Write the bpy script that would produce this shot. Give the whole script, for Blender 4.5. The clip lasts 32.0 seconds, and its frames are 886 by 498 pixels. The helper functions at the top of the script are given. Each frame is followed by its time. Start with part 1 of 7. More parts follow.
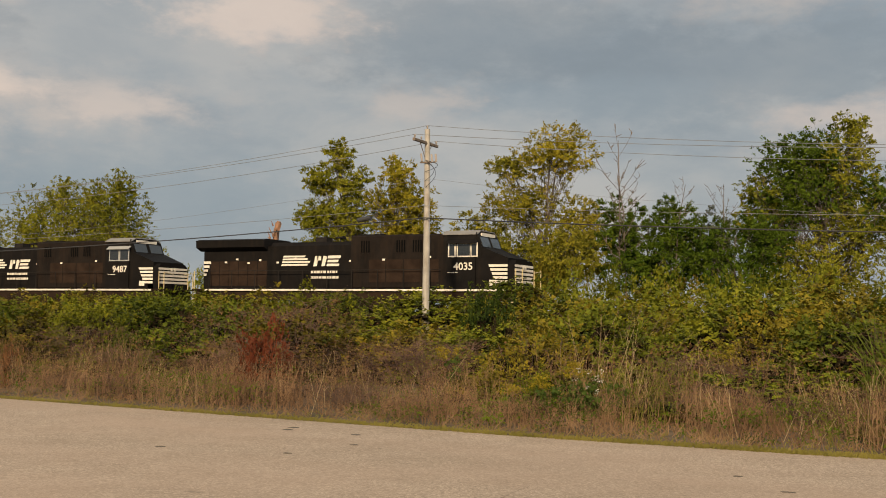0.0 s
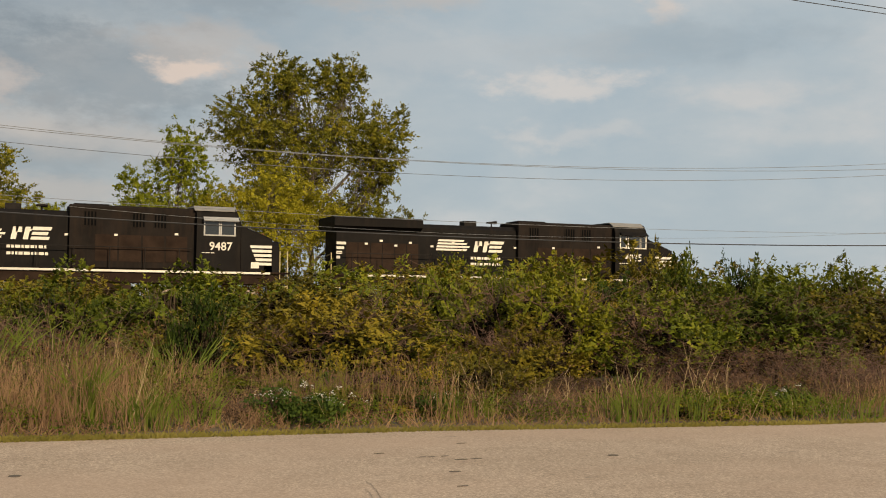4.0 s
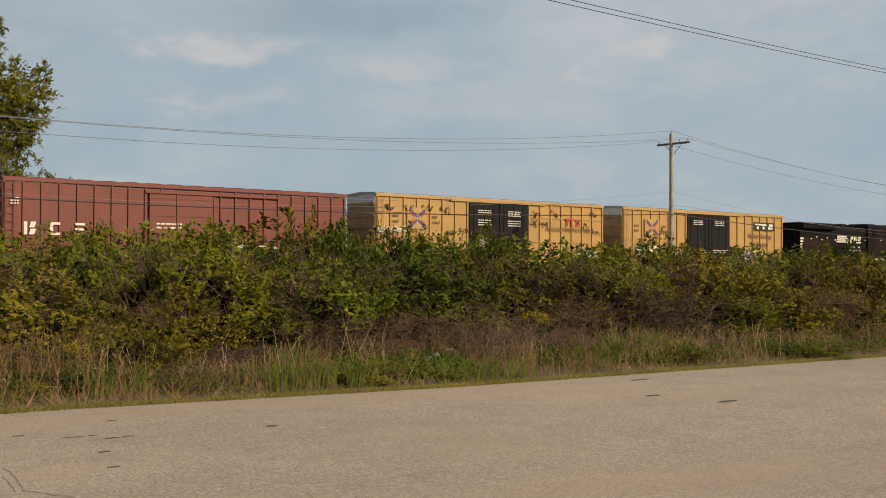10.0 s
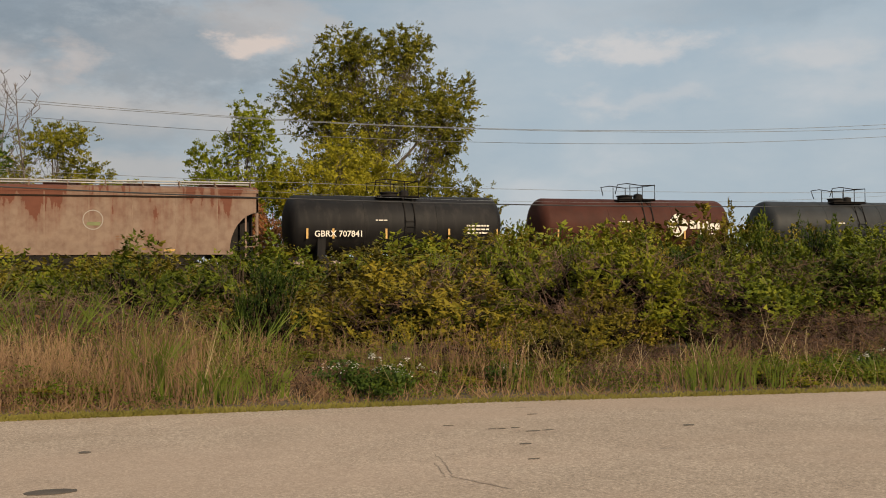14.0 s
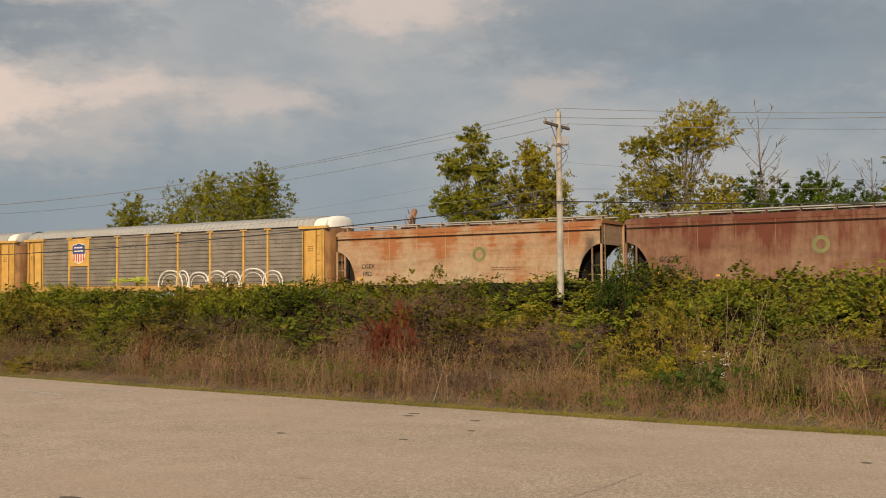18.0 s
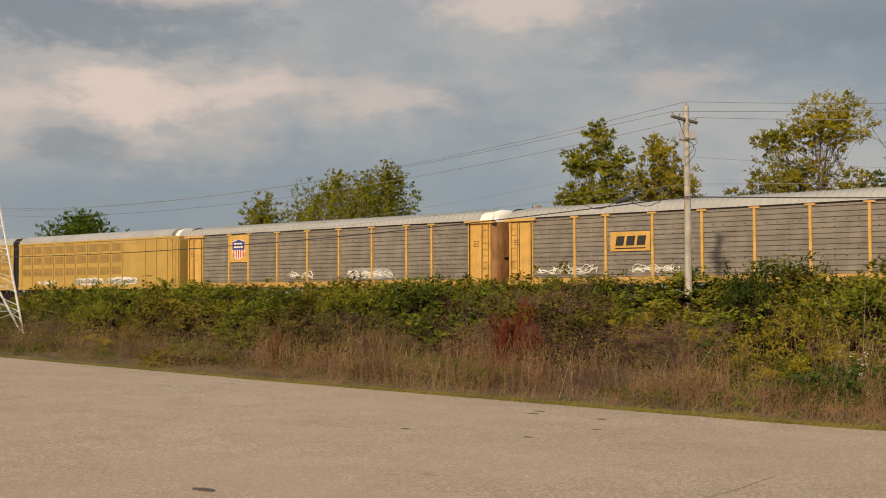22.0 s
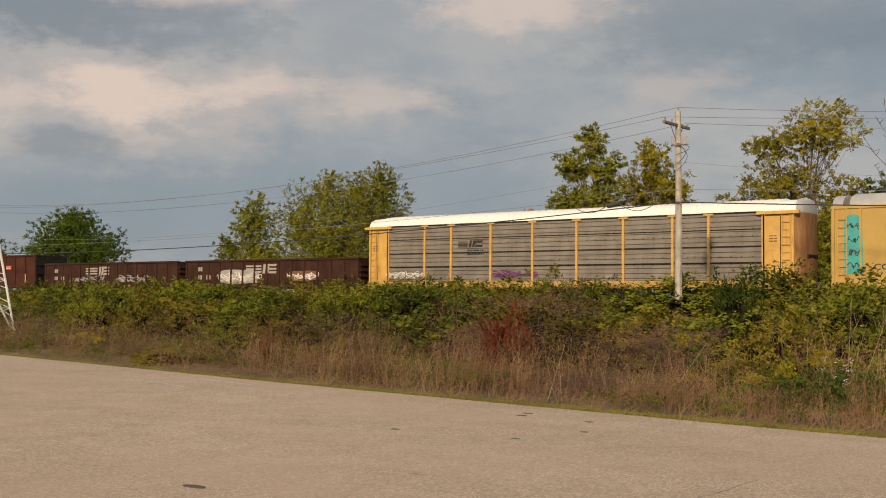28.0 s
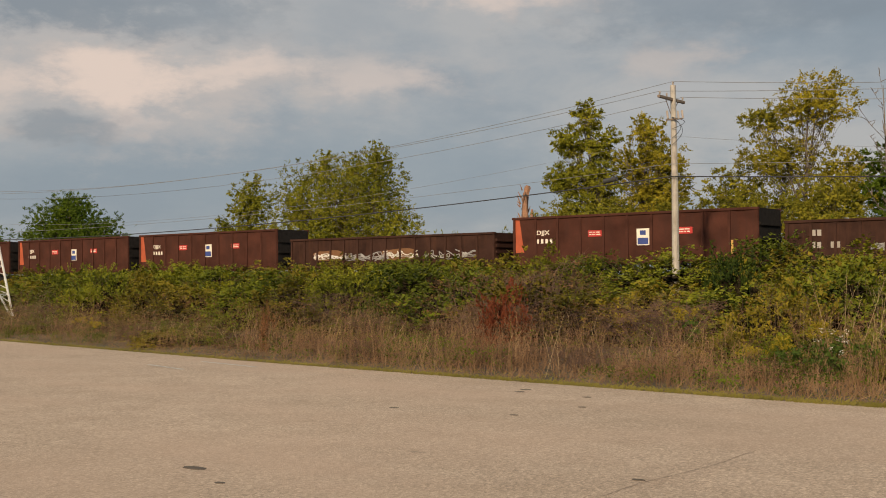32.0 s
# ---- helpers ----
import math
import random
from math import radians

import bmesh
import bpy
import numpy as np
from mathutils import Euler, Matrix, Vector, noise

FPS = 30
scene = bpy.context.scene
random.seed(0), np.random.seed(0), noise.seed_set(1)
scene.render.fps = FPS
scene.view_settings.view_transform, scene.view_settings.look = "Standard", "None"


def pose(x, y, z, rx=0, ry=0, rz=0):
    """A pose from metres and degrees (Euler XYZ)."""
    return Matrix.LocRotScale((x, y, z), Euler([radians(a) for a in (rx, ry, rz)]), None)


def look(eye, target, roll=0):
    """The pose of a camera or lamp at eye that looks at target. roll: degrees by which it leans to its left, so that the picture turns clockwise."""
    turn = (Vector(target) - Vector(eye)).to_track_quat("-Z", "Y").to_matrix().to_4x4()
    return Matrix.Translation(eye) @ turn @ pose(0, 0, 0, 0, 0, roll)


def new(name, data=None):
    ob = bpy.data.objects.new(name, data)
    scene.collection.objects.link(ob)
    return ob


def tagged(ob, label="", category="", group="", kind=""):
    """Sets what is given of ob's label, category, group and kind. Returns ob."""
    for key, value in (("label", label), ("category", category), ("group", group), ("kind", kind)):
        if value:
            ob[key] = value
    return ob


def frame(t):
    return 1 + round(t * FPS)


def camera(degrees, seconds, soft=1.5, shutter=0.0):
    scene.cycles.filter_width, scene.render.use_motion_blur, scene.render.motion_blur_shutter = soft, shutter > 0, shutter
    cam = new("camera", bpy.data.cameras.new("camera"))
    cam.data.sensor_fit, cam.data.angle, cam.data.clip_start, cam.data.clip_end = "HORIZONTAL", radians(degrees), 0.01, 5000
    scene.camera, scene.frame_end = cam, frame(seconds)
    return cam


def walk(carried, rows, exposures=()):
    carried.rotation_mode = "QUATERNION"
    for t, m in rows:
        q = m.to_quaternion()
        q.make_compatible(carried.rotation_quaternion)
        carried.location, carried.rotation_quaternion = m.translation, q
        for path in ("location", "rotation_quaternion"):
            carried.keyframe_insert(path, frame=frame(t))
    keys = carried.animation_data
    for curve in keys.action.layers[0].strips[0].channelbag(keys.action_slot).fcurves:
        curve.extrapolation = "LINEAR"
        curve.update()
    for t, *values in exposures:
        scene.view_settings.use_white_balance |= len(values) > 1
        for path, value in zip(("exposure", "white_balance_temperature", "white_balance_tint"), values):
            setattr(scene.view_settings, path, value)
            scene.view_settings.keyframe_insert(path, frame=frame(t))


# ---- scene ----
# The camera: carried at eye height in the lot, turning from side to side.
cam = camera(42.41, 32.0, soft=1.0)
VIEW = [
    (0, -0.296, -0.364, 1.60, 93.198, -0.590, 24.430),
    (0.5, -0.274, -0.320, 1.60, 93.155, -0.269, 19.717),
    (1, -0.251, -0.276, 1.60, 93.243, -0.510, 14.808),
    (1.5, -0.229, -0.231, 1.60, 93.143, -0.916, 7.032),
    (2, -0.207, -0.187, 1.60, 92.970, -1.074, 0.601),
    (2.5, -0.161, -0.122, 1.60, 93.047, -1.037, -5.624),
    (3, -0.115, -0.056, 1.60, 93.052, -0.987, -13.057),
    (3.5, -0.069, 0.009, 1.60, 92.752, -0.394, -17.681),
    (4, -0.023, 0.075, 1.60, 92.565, -0.644, -21.762),
    (4.5, 0.023, 0.141, 1.60, 92.435, -0.962, -26.948),
    (6.5, 0.070, 0.291, 1.60, 91.955, 0.004, -36.611),
    (7, 0.081, 0.328, 1.60, 91.856, -0.066, -37.963),
    (7.5, 0.079, 0.331, 1.60, 91.788, -0.133, -38.154),
    (8, 0.078, 0.334, 1.60, 91.562, -0.197, -38.630),
    (8.5, 0.076, 0.336, 1.60, 91.381, -0.177, -38.719),
    (9, 0.074, 0.339, 1.60, 91.220, -0.202, -38.866),
    (9.5, 0.073, 0.341, 1.60, 91.178, -0.199, -38.910),
    (10, 0.071, 0.344, 1.60, 91.089, -0.246, -38.965),
    (10.5, 0.069, 0.347, 1.60, 91.070, -0.290, -39.003),
    (11, 0.067, 0.349, 1.60, 91.190, -0.306, -39.178),
    (11.5, 0.066, 0.352, 1.60, 91.216, -0.366, -39.291),
    (12, 0.064, 0.355, 1.60, 91.329, -0.340, -39.291),
    (12.5, 0.074, 0.343, 1.60, 91.170, -0.221, -38.644),
    (13, 0.084, 0.331, 1.60, 91.055, 0.050, -34.115),
    (13.5, 0.094, 0.320, 1.60, 90.970, 0.541, -25.168),
    (14, 0.103, 0.308, 1.60, 91.017, 0.435, -18.238),
    (14.5, 0.092, 0.254, 1.60, 90.881, 0.166, -10.158),
    (15, 0.081, 0.199, 1.60, 90.835, 0.200, -0.636),
    (15.5, 0.069, 0.145, 1.60, 90.840, 0.467, 10.026),
    (17.5, -0.043, -0.110, 1.60, 92.270, 0.682, 29.130),
    (18, -0.060, -0.085, 1.60, 92.438, 0.412, 31.555),
    (18.5, -0.076, -0.061, 1.60, 92.540, 0.359, 34.197),
    (19, -0.093, -0.037, 1.60, 92.485, 0.401, 36.243),
    (19.5, -0.109, -0.012, 1.60, 92.381, 0.470, 37.183),
    (20, -0.126, 0.012, 1.60, 92.371, 0.392, 37.669),
    (20.5, -0.117, 0.001, 1.60, 92.345, 0.294, 37.723),
    (21, -0.109, -0.010, 1.60, 92.335, 0.308, 37.726),
    (21.5, -0.100, -0.022, 1.60, 92.322, 0.307, 37.786),
    (22, -0.092, -0.033, 1.60, 92.311, 0.261, 37.799),
    (22.5, -0.084, -0.044, 1.60, 92.258, 0.243, 37.757),
    (23, -0.075, -0.056, 1.60, 92.274, 0.179, 37.764),
    (23.5, -0.067, -0.067, 1.60, 92.286, -0.002, 37.829),
    (24, -0.058, -0.078, 1.60, 92.372, -0.008, 37.856),
    (24.5, -0.050, -0.090, 1.60, 92.710, -0.011, 37.924),
    (25, -0.041, -0.101, 1.60, 92.699, -0.057, 37.896),
    (25.5, -0.033, -0.112, 1.60, 92.773, -0.161, 37.931),
    (27.5, -0.011, -0.127, 1.60, 92.305, -0.269, 37.455),
    (28, -0.006, -0.128, 1.60, 92.413, -0.421, 37.363),
    (28.5, -0.002, -0.129, 1.60, 92.283, -0.236, 37.326),
    (29, 0.003, -0.130, 1.60, 92.094, -0.085, 37.448),
    (29.5, 0.007, -0.131, 1.60, 91.800, -0.081, 37.358),
    (30, 0.012, -0.133, 1.60, 91.679, 0.107, 37.356),
    (30.5, 0.017, -0.134, 1.60, 91.628, 0.196, 37.349),
    (31, 0.021, -0.135, 1.60, 91.495, 0.388, 37.364),
    (31.5, 0.026, -0.136, 1.60, 91.442, 0.551, 37.341),
    (32, 0.030, -0.137, 1.60, 91.331, 0.593, 37.277),
]
walk(cam, [(t, pose(x, y, z, rx, ry, rz)) for t, x, y, z, rx, ry, rz in VIEW],
     exposures=[(0.0, 0.10, 6950, 12), (1.0, 0.11, 6950, 12), (2.0, 0.22, 6950, 12), (3.0, 0.14, 6900, 11), (4.5, 0.03, 6850, 11), (6.5, -0.10, 6450, 10), (12.0, -0.10, 6450, 10), (13.0, -0.12, 6480, 11), (14.0, 0.04, 6550, 11), (15.0, 0.14, 6620, 12), (15.5, 0.12, 6650, 12), (19.0, 0.03, 6900, 13), (27.0, 0.0, 6850, 13), (32.0, 0.06, 6800, 13)])

# ---- light ----
SUN_WAY = Vector((-3.2, 10.2, -5.0)).normalized()
sun = new("sun", bpy.data.lights.new("sun", "SUN"))
sun.data.energy, sun.data.angle, sun.data.color = 4.4, radians(2.0), (1.0, 0.81, 0.56)
sun.matrix_world = look((0, 0, 60), Vector((0, 0, 60)) + SUN_WAY)


class Nodes:
    """A short way to write node trees."""

    def __init__(self, tree):
        self.tree = tree

    def add(self, kind, ins=None, **props):
        n = self.tree.nodes.new(kind)
        for k, v in props.items():
            setattr_safe(n, k, v)
        for k, v in (ins or {}).items():
            s = n.inputs[k]
            if isinstance(v, bpy.types.NodeSocket):
                self.tree.links.new(v, s)
            else:
                s.default_value = v
        return n

    def ramp(self, fac, stops):
        n = self.tree.nodes.new("ShaderNodeValToRGB")
        self.tree.links.new(fac, n.inputs[0])
        e = n.color_ramp.elements
        while len(e) < len(stops):
            e.new(0.5)
        for i, (p, c) in enumerate(stops):
            e[i].position = p
            e[i].color = (*c, 1) if len(c) == 3 else c
        return n.outputs[0]

    def mix(self, fac, a, b, blend="MIX"):
        n = self.tree.nodes.new("ShaderNodeMix")
        n.data_type, n.blend_type = "RGBA", blend
        for s, v in ((n.inputs[0], fac), (n.inputs[6], a), (n.inputs[7], b)):
            if isinstance(v, bpy.types.NodeSocket):
                self.tree.links.new(v, s)
            else:
                s.default_value = v if not isinstance(v, tuple) else (*v, 1) if len(v) == 3 else v
        return n.outputs[2]

    def math(self, op, a, b=0.0, clamp=False):
        n = self.tree.nodes.new("ShaderNodeMath")
        n.operation, n.use_clamp = op, clamp
        for s, v in ((n.inputs[0], a), (n.inputs[1], b)):
            if isinstance(v, bpy.types.NodeSocket):
                self.tree.links.new(v, s)
            else:
                s.default_value = v
        return n.outputs[0]

    def noise(self, vec, scale, detail=4.0, rough=0.55, distortion=0.0):
        n = self.tree.nodes.new("ShaderNodeTexNoise")
        if vec is not None:
            self.tree.links.new(vec, n.inputs["Vector"])
        n.inputs["Scale"].default_value, n.inputs["Detail"].default_value = scale, detail
        n.inputs["Roughness"].default_value, n.inputs["Distortion"].default_value = rough, distortion
        return n.outputs["Fac"]

    def stretch(self, vec, sx, sy, sz, ox=0.0, oy=0.0, oz=0.0):
        n = self.tree.nodes.new("ShaderNodeMapping")
        self.tree.links.new(vec, n.inputs["Vector"])
        n.inputs["Scale"].default_value, n.inputs["Location"].default_value = (sx, sy, sz), (ox, oy, oz)
        return n.outputs[0]


def setattr_safe(node, key, value):
    if key == "operation":
        node.operation = value
    elif key == "sky_type":
        node.sky_type = value


# Clouds: bearing and height in degrees, half width, half height, colour, density, softness of the edge.
SLATE, STEEL, CREAM, BUFF, MIST, PALE = (0.20, 0.245, 0.285), (0.245, 0.305, 0.355), (0.72, 0.60, 0.52), (0.50, 0.46, 0.43), (0.38, 0.40, 0.41), (0.62, 0.60, 0.585)
CLOUDS = [
    (-54, 4.6, 22, 2.6, STEEL, 0.55, 0.8), (-40, 5.0, 14, 2.2, STEEL, 0.45, 0.8),
    (-54, 9.4, 8.0, 2.8, BUFF, 0.6, 0.7), (-46, 10.0, 7.5, 1.5, BUFF, 0.6, 0.7), (-53.5, 9.6, 3.0, 1.2, CREAM, 0.9, 0.6), (-47.5, 10.5, 3.0, 0.7, CREAM, 0.7, 0.6), (-41, 9.9, 2.4, 0.7, CREAM, 0.4, 0.8),
    (-60, 9.2, 3.0, 1.0, CREAM, 0.55, 0.7), (-53.0, 7.3, 1.3, 0.6, CREAM, 0.5, 0.8), (-55.2, 7.0, 2.6, 0.85, SLATE, 0.6, 0.5), (-60, 6.9, 2.0, 0.6, BUFF, 0.6, 0.7),
    (-55, 13.4, 8.5, 1.7, SLATE, 0.85, 0.45), (-42, 12.6, 7.0, 1.8, MIST, 0.5, 0.8), (-52, 15.4, 8.0, 0.9, CREAM, 0.5, 0.7),
    (-22, 13.6, 9.5, 2.1, SLATE, 0.5, 0.5), (-10, 12.0, 12.0, 2.1, SLATE, 0.48, 0.5), (-18.0, 10.7, 8.0, 1.0, STEEL, 0.5, 0.7), (-33.5, 14.4, 4.2, 1.2, CREAM, 0.65, 0.6), (-25.4, 10.8, 2.0, 0.9, BUFF, 0.7, 0.7), (-6, 16.0, 8, 1.2, BUFF, 0.6, 0.7),
    (-4.2, 9.6, 3.4, 0.8, CREAM, 0.45, 0.7), (3.5, 7.7, 9.0, 1.1, BUFF, 0.55, 0.7), (5.0, 10.8, 6.5, 2.0, SLATE, 0.5, 0.45), (9.6, 12.5, 3.0, 0.9, BUFF, 0.55, 0.7), (9.2, 11.3, 2.2, 0.55, CREAM, 0.8, 0.5), (0.6, 10.0, 0.9, 0.6, CREAM, 0.4, 0.7), (10.0, 15.0, 5.0, 1.3, SLATE, 0.35, 0.7),
    (2.0, 5.2, 6.0, 0.5, BUFF, 0.5, 0.8), (0.0, 6.6, 7.0, 0.7, STEEL, 0.5, 0.8), (19.5, 15.2, 3.5, 0.8, BUFF, 0.6, 0.7),
    (27.6, 10.7, 3.1, 0.65, PALE, 0.8, 0.6), (32.6, 14.2, 0.9, 0.55, CREAM, 0.5, 0.8), (25.5, 8.3, 1.4, 0.4, PALE, 0.5, 0.8), (36.0, 10.0, 3.4, 0.5, PALE, 0.45, 0.8), (33.0, 12.6, 6.0, 1.0, STEEL, 0.3, 0.8), (49.3, 10.9, 1.5, 0.6, PALE, 0.8, 0.7), (44.5, 9.6, 0.8, 0.35, PALE, 0.5, 0.8), (29.5, 8.2, 2.0, 0.4, PALE, 0.35, 0.8), (40.0, 8.4, 4.0, 0.5, PALE, 0.25, 0.8), (56, 13.0, 4.0, 1.0, PALE, 0.5, 0.8), (22, 12.2, 7.0, 1.3, PALE, 0.25, 0.8),
]


def make_world():
    w = bpy.data.worlds.new("sky")
    scene.world = w
    w.use_nodes = True
    w.node_tree.nodes.clear()
    n = Nodes(w.node_tree)
    sky = n.add("ShaderNodeTexSky", sky_type="NISHITA")
    sky.sun_disc = False
    back = -SUN_WAY
    sky.sun_elevation = math.asin(back.z)
    sky.sun_rotation = math.atan2(back.x, back.y)
    sky.air_density, sky.dust_density, sky.ozone_density = 1.0, 1.6, 1.0
    at = n.add("ShaderNodeTexCoord").outputs["Generated"]
    # Clouds: a soft veil, and over it banks and puffs at their bearings, with ragged edges.
    sep = n.add("ShaderNodeSeparateXYZ", {0: at})
    big = n.noise(n.stretch(at, 1.0, 1.0, 2.6, 0.37, 0.11, 0.23), 3.1, 5.0, 0.5, 0.12)
    small = n.noise(n.stretch(at, 1.0, 1.0, 2.2, 4.1, 2.7, 1.3), 9.0, 6.0, 0.58, 0.2)
    tone = n.math("ADD", n.math("MULTIPLY", big, 0.6), n.math("MULTIPLY", small, 0.4))
    west = n.ramp(n.math("ADD", n.math("MULTIPLY", sep.outputs[0], -0.5), 0.5), [(0.30, (0, 0, 0)), (0.56, (1, 1, 1))])
    banks = n.ramp(tone, [(0.40, (0.245, 0.295, 0.340)), (0.50, (0.315, 0.355, 0.385)), (0.60, (0.40, 0.415, 0.42))])
    puffs = n.ramp(tone, [(0.42, (0.375, 0.46, 0.525)), (0.52, (0.425, 0.495, 0.545)), (0.64, (0.53, 0.56, 0.585))])
    clouds = n.mix(west, puffs, banks)
    deg = 180 / math.pi
    bearing = n.math("MULTIPLY", n.math("ARCTAN2", sep.outputs[0], sep.outputs[1]), deg)
    height = n.math("MULTIPLY", n.math("ARCSINE", sep.outputs[2]), deg)
    flat = n.add("ShaderNodeCombineXYZ", {0: bearing, 1: height, 2: 0.0}).outputs[0]
    ragged = n.tree.nodes.new("ShaderNodeTexNoise")
    n.tree.links.new(n.stretch(flat, 0.16, 0.34, 1.0), ragged.inputs["Vector"])
    ragged.inputs["Scale"].default_value, ragged.inputs["Detail"].default_value, ragged.inputs["Roughness"].default_value = 1.0, 6.0, 0.58
    push = n.tree.nodes.new("ShaderNodeVectorMath")
    push.operation = "MULTIPLY_ADD"
    n.tree.links.new(ragged.outputs["Color"], push.inputs[0])
    push.inputs[1].default_value = (9.0, 3.6, 0.0)
    n.tree.links.new(flat, push.inputs[2])
    warped = push.outputs[0]
    fray = n.math("MULTIPLY", n.math("SUBTRACT", n.noise(n.stretch(flat, 0.45, 0.9, 1.0, 3.0), 1.0, 6.0, 0.64), 0.5), 2.2)
    for az, el, wide, tall, colour, much, soft in CLOUDS:
        v = n.tree.nodes.new("ShaderNodeMapping")
        v.vector_type = "TEXTURE"
        n.tree.links.new(warped, v.inputs["Vector"])
        v.inputs["Location"].default_value = (az + 4.5, el + 1.8, 0.0)
        v.inputs["Scale"].default_value = (wide, tall, 1.0)
        far = n.tree.nodes.new("ShaderNodeVectorMath")
        far.operation = "LENGTH"
        n.tree.links.new(v.outputs[0], far.inputs[0])
        edge = n.math("ADD", far.outputs["Value"], fray)
        mask = n.tree.nodes.new("ShaderNodeMapRange")
        mask.interpolation_type = "SMOOTHSTEP"
        n.tree.links.new(edge, mask.inputs[0])
        for k, value in ((1, 1.0 + soft), (2, 1.0 - soft), (3, 0.0), (4, much)):
            mask.inputs[k].default_value = value
        clouds = n.mix(mask.outputs[0], clouds, colour)
    # The overcast overhead, out of view, is brightened to put more light on the ground.
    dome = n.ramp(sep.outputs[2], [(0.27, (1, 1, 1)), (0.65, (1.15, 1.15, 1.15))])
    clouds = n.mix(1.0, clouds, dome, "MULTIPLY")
    lit = n.add("ShaderNodeBackground", {"Color": sky.outputs[0], "Strength": 0.05})
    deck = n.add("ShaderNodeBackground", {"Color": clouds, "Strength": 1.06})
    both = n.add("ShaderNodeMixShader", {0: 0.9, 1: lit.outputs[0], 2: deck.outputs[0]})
    out = n.add("ShaderNodeOutputWorld")
    n.tree.links.new(both.outputs[0], out.inputs[0])


make_world()

# ---- materials ----
MATS = {}


def material(name, colour, rough=0.6, metal=0.0, vary=0.25, scale=1.5, bump=0.2, fine=40.0, dirt=None, dirt_at=(0.5, 0.75), streak=0.0, spec=0.5, tint=0.0, coords="Object"):
    """Paint, metal, wood and earth: a base colour that varies at two scales, dirt patches or streaks, and fine relief."""
    if name in MATS:
        return MATS[name]
    m = bpy.data.materials.new(name)
    m.use_nodes = True
    m.node_tree.nodes.clear()
    n = Nodes(m.node_tree)
    at = n.add("ShaderNodeTexCoord").outputs[coords]
    dark = tuple(v * (1 - vary) for v in colour)
    pale = tuple(min(1.0, v * (1 + vary)) for v in colour)
    c = n.mix(n.ramp(n.noise(at, scale, 6, 0.6), [(0.3, (0, 0, 0)), (0.7, (1, 1, 1))]), dark, pale)
    grain = n.noise(at, fine, 3, 0.6)
    c = n.mix(0.25 * vary + 0.05, c, n.ramp(grain, [(0.25, (0, 0, 0)), (0.75, (1, 1, 1))]), "OVERLAY")
    if dirt:
        v = n.stretch(at, 1.6, 1.6, 0.22 if streak else 1.6)
        d = n.ramp(n.noise(v, scale * 1.3 + streak, 7, 0.65), [(dirt_at[0], (0, 0, 0)), (dirt_at[1], (1, 1, 1))])
        c = n.mix(d, c, dirt)
    if tint:
        r = n.add("ShaderNodeObjectInfo").outputs["Random"]
        c = n.mix(n.math("MULTIPLY", r, tint), c, tuple(v * 0.45 for v in colour))
    bsdf = n.add("ShaderNodeBsdfPrincipled", {"Base Color": c, "Metallic": metal, "Specular IOR Level": spec})
    n.tree.links.new(n.math("ADD", n.math("MULTIPLY", grain, 0.25), rough - 0.12, True), bsdf.inputs["Roughness"])
    if bump:
        b = n.add("ShaderNodeBump", {"Strength": bump, "Distance": 0.01, "Height": grain})
        n.tree.links.new(b.outputs[0], bsdf.inputs["Normal"])
    out = n.add("ShaderNodeOutputMaterial")
    n.tree.links.new(bsdf.outputs[0], out.inputs[0])
    MATS[name] = m
    return m


def leaf_material(name, colours, through_light=0.35, wander=0.5, patch_size=0.9, base=0.08):
    """Leaves: each leaf takes its own shade out of the given colours, each plant leans to its own."""
    m = bpy.data.materials.new(name)
    m.use_nodes = True
    m.node_tree.nodes.clear()
    n = Nodes(m.node_tree)
    island = n.add("ShaderNodeNewGeometry").outputs["Random Per Island"]
    plant = n.add("ShaderNodeObjectInfo").outputs["Random"]
    at = n.add("ShaderNodeTexCoord").outputs["Object"]
    patch = n.noise(at, patch_size, 3, 0.5)
    f = n.math("ADD", n.math("ADD", n.math("MULTIPLY", island, 0.26), base), n.math("MULTIPLY", n.math("SUBTRACT", patch, 0.5), 1.0))
    f = n.math("ADD", f, n.math("MULTIPLY", n.math("SUBTRACT", plant, 0.25), wander), True)
    c = n.ramp(f, [(i / max(1, len(colours) - 1), k) for i, k in enumerate(colours)])
    d = n.add("ShaderNodeBsdfPrincipled", {"Base Color": c, "Roughness": 0.6, "Specular IOR Level": 0.07})
    t = n.add("ShaderNodeBsdfTranslucent", {"Color": c})
    s = n.add("ShaderNodeMixShader", {0: through_light, 1: d.outputs[0], 2: t.outputs[0]})
    out = n.add("ShaderNodeOutputMaterial")
    n.tree.links.new(s.outputs[0], out.inputs[0])
    return m


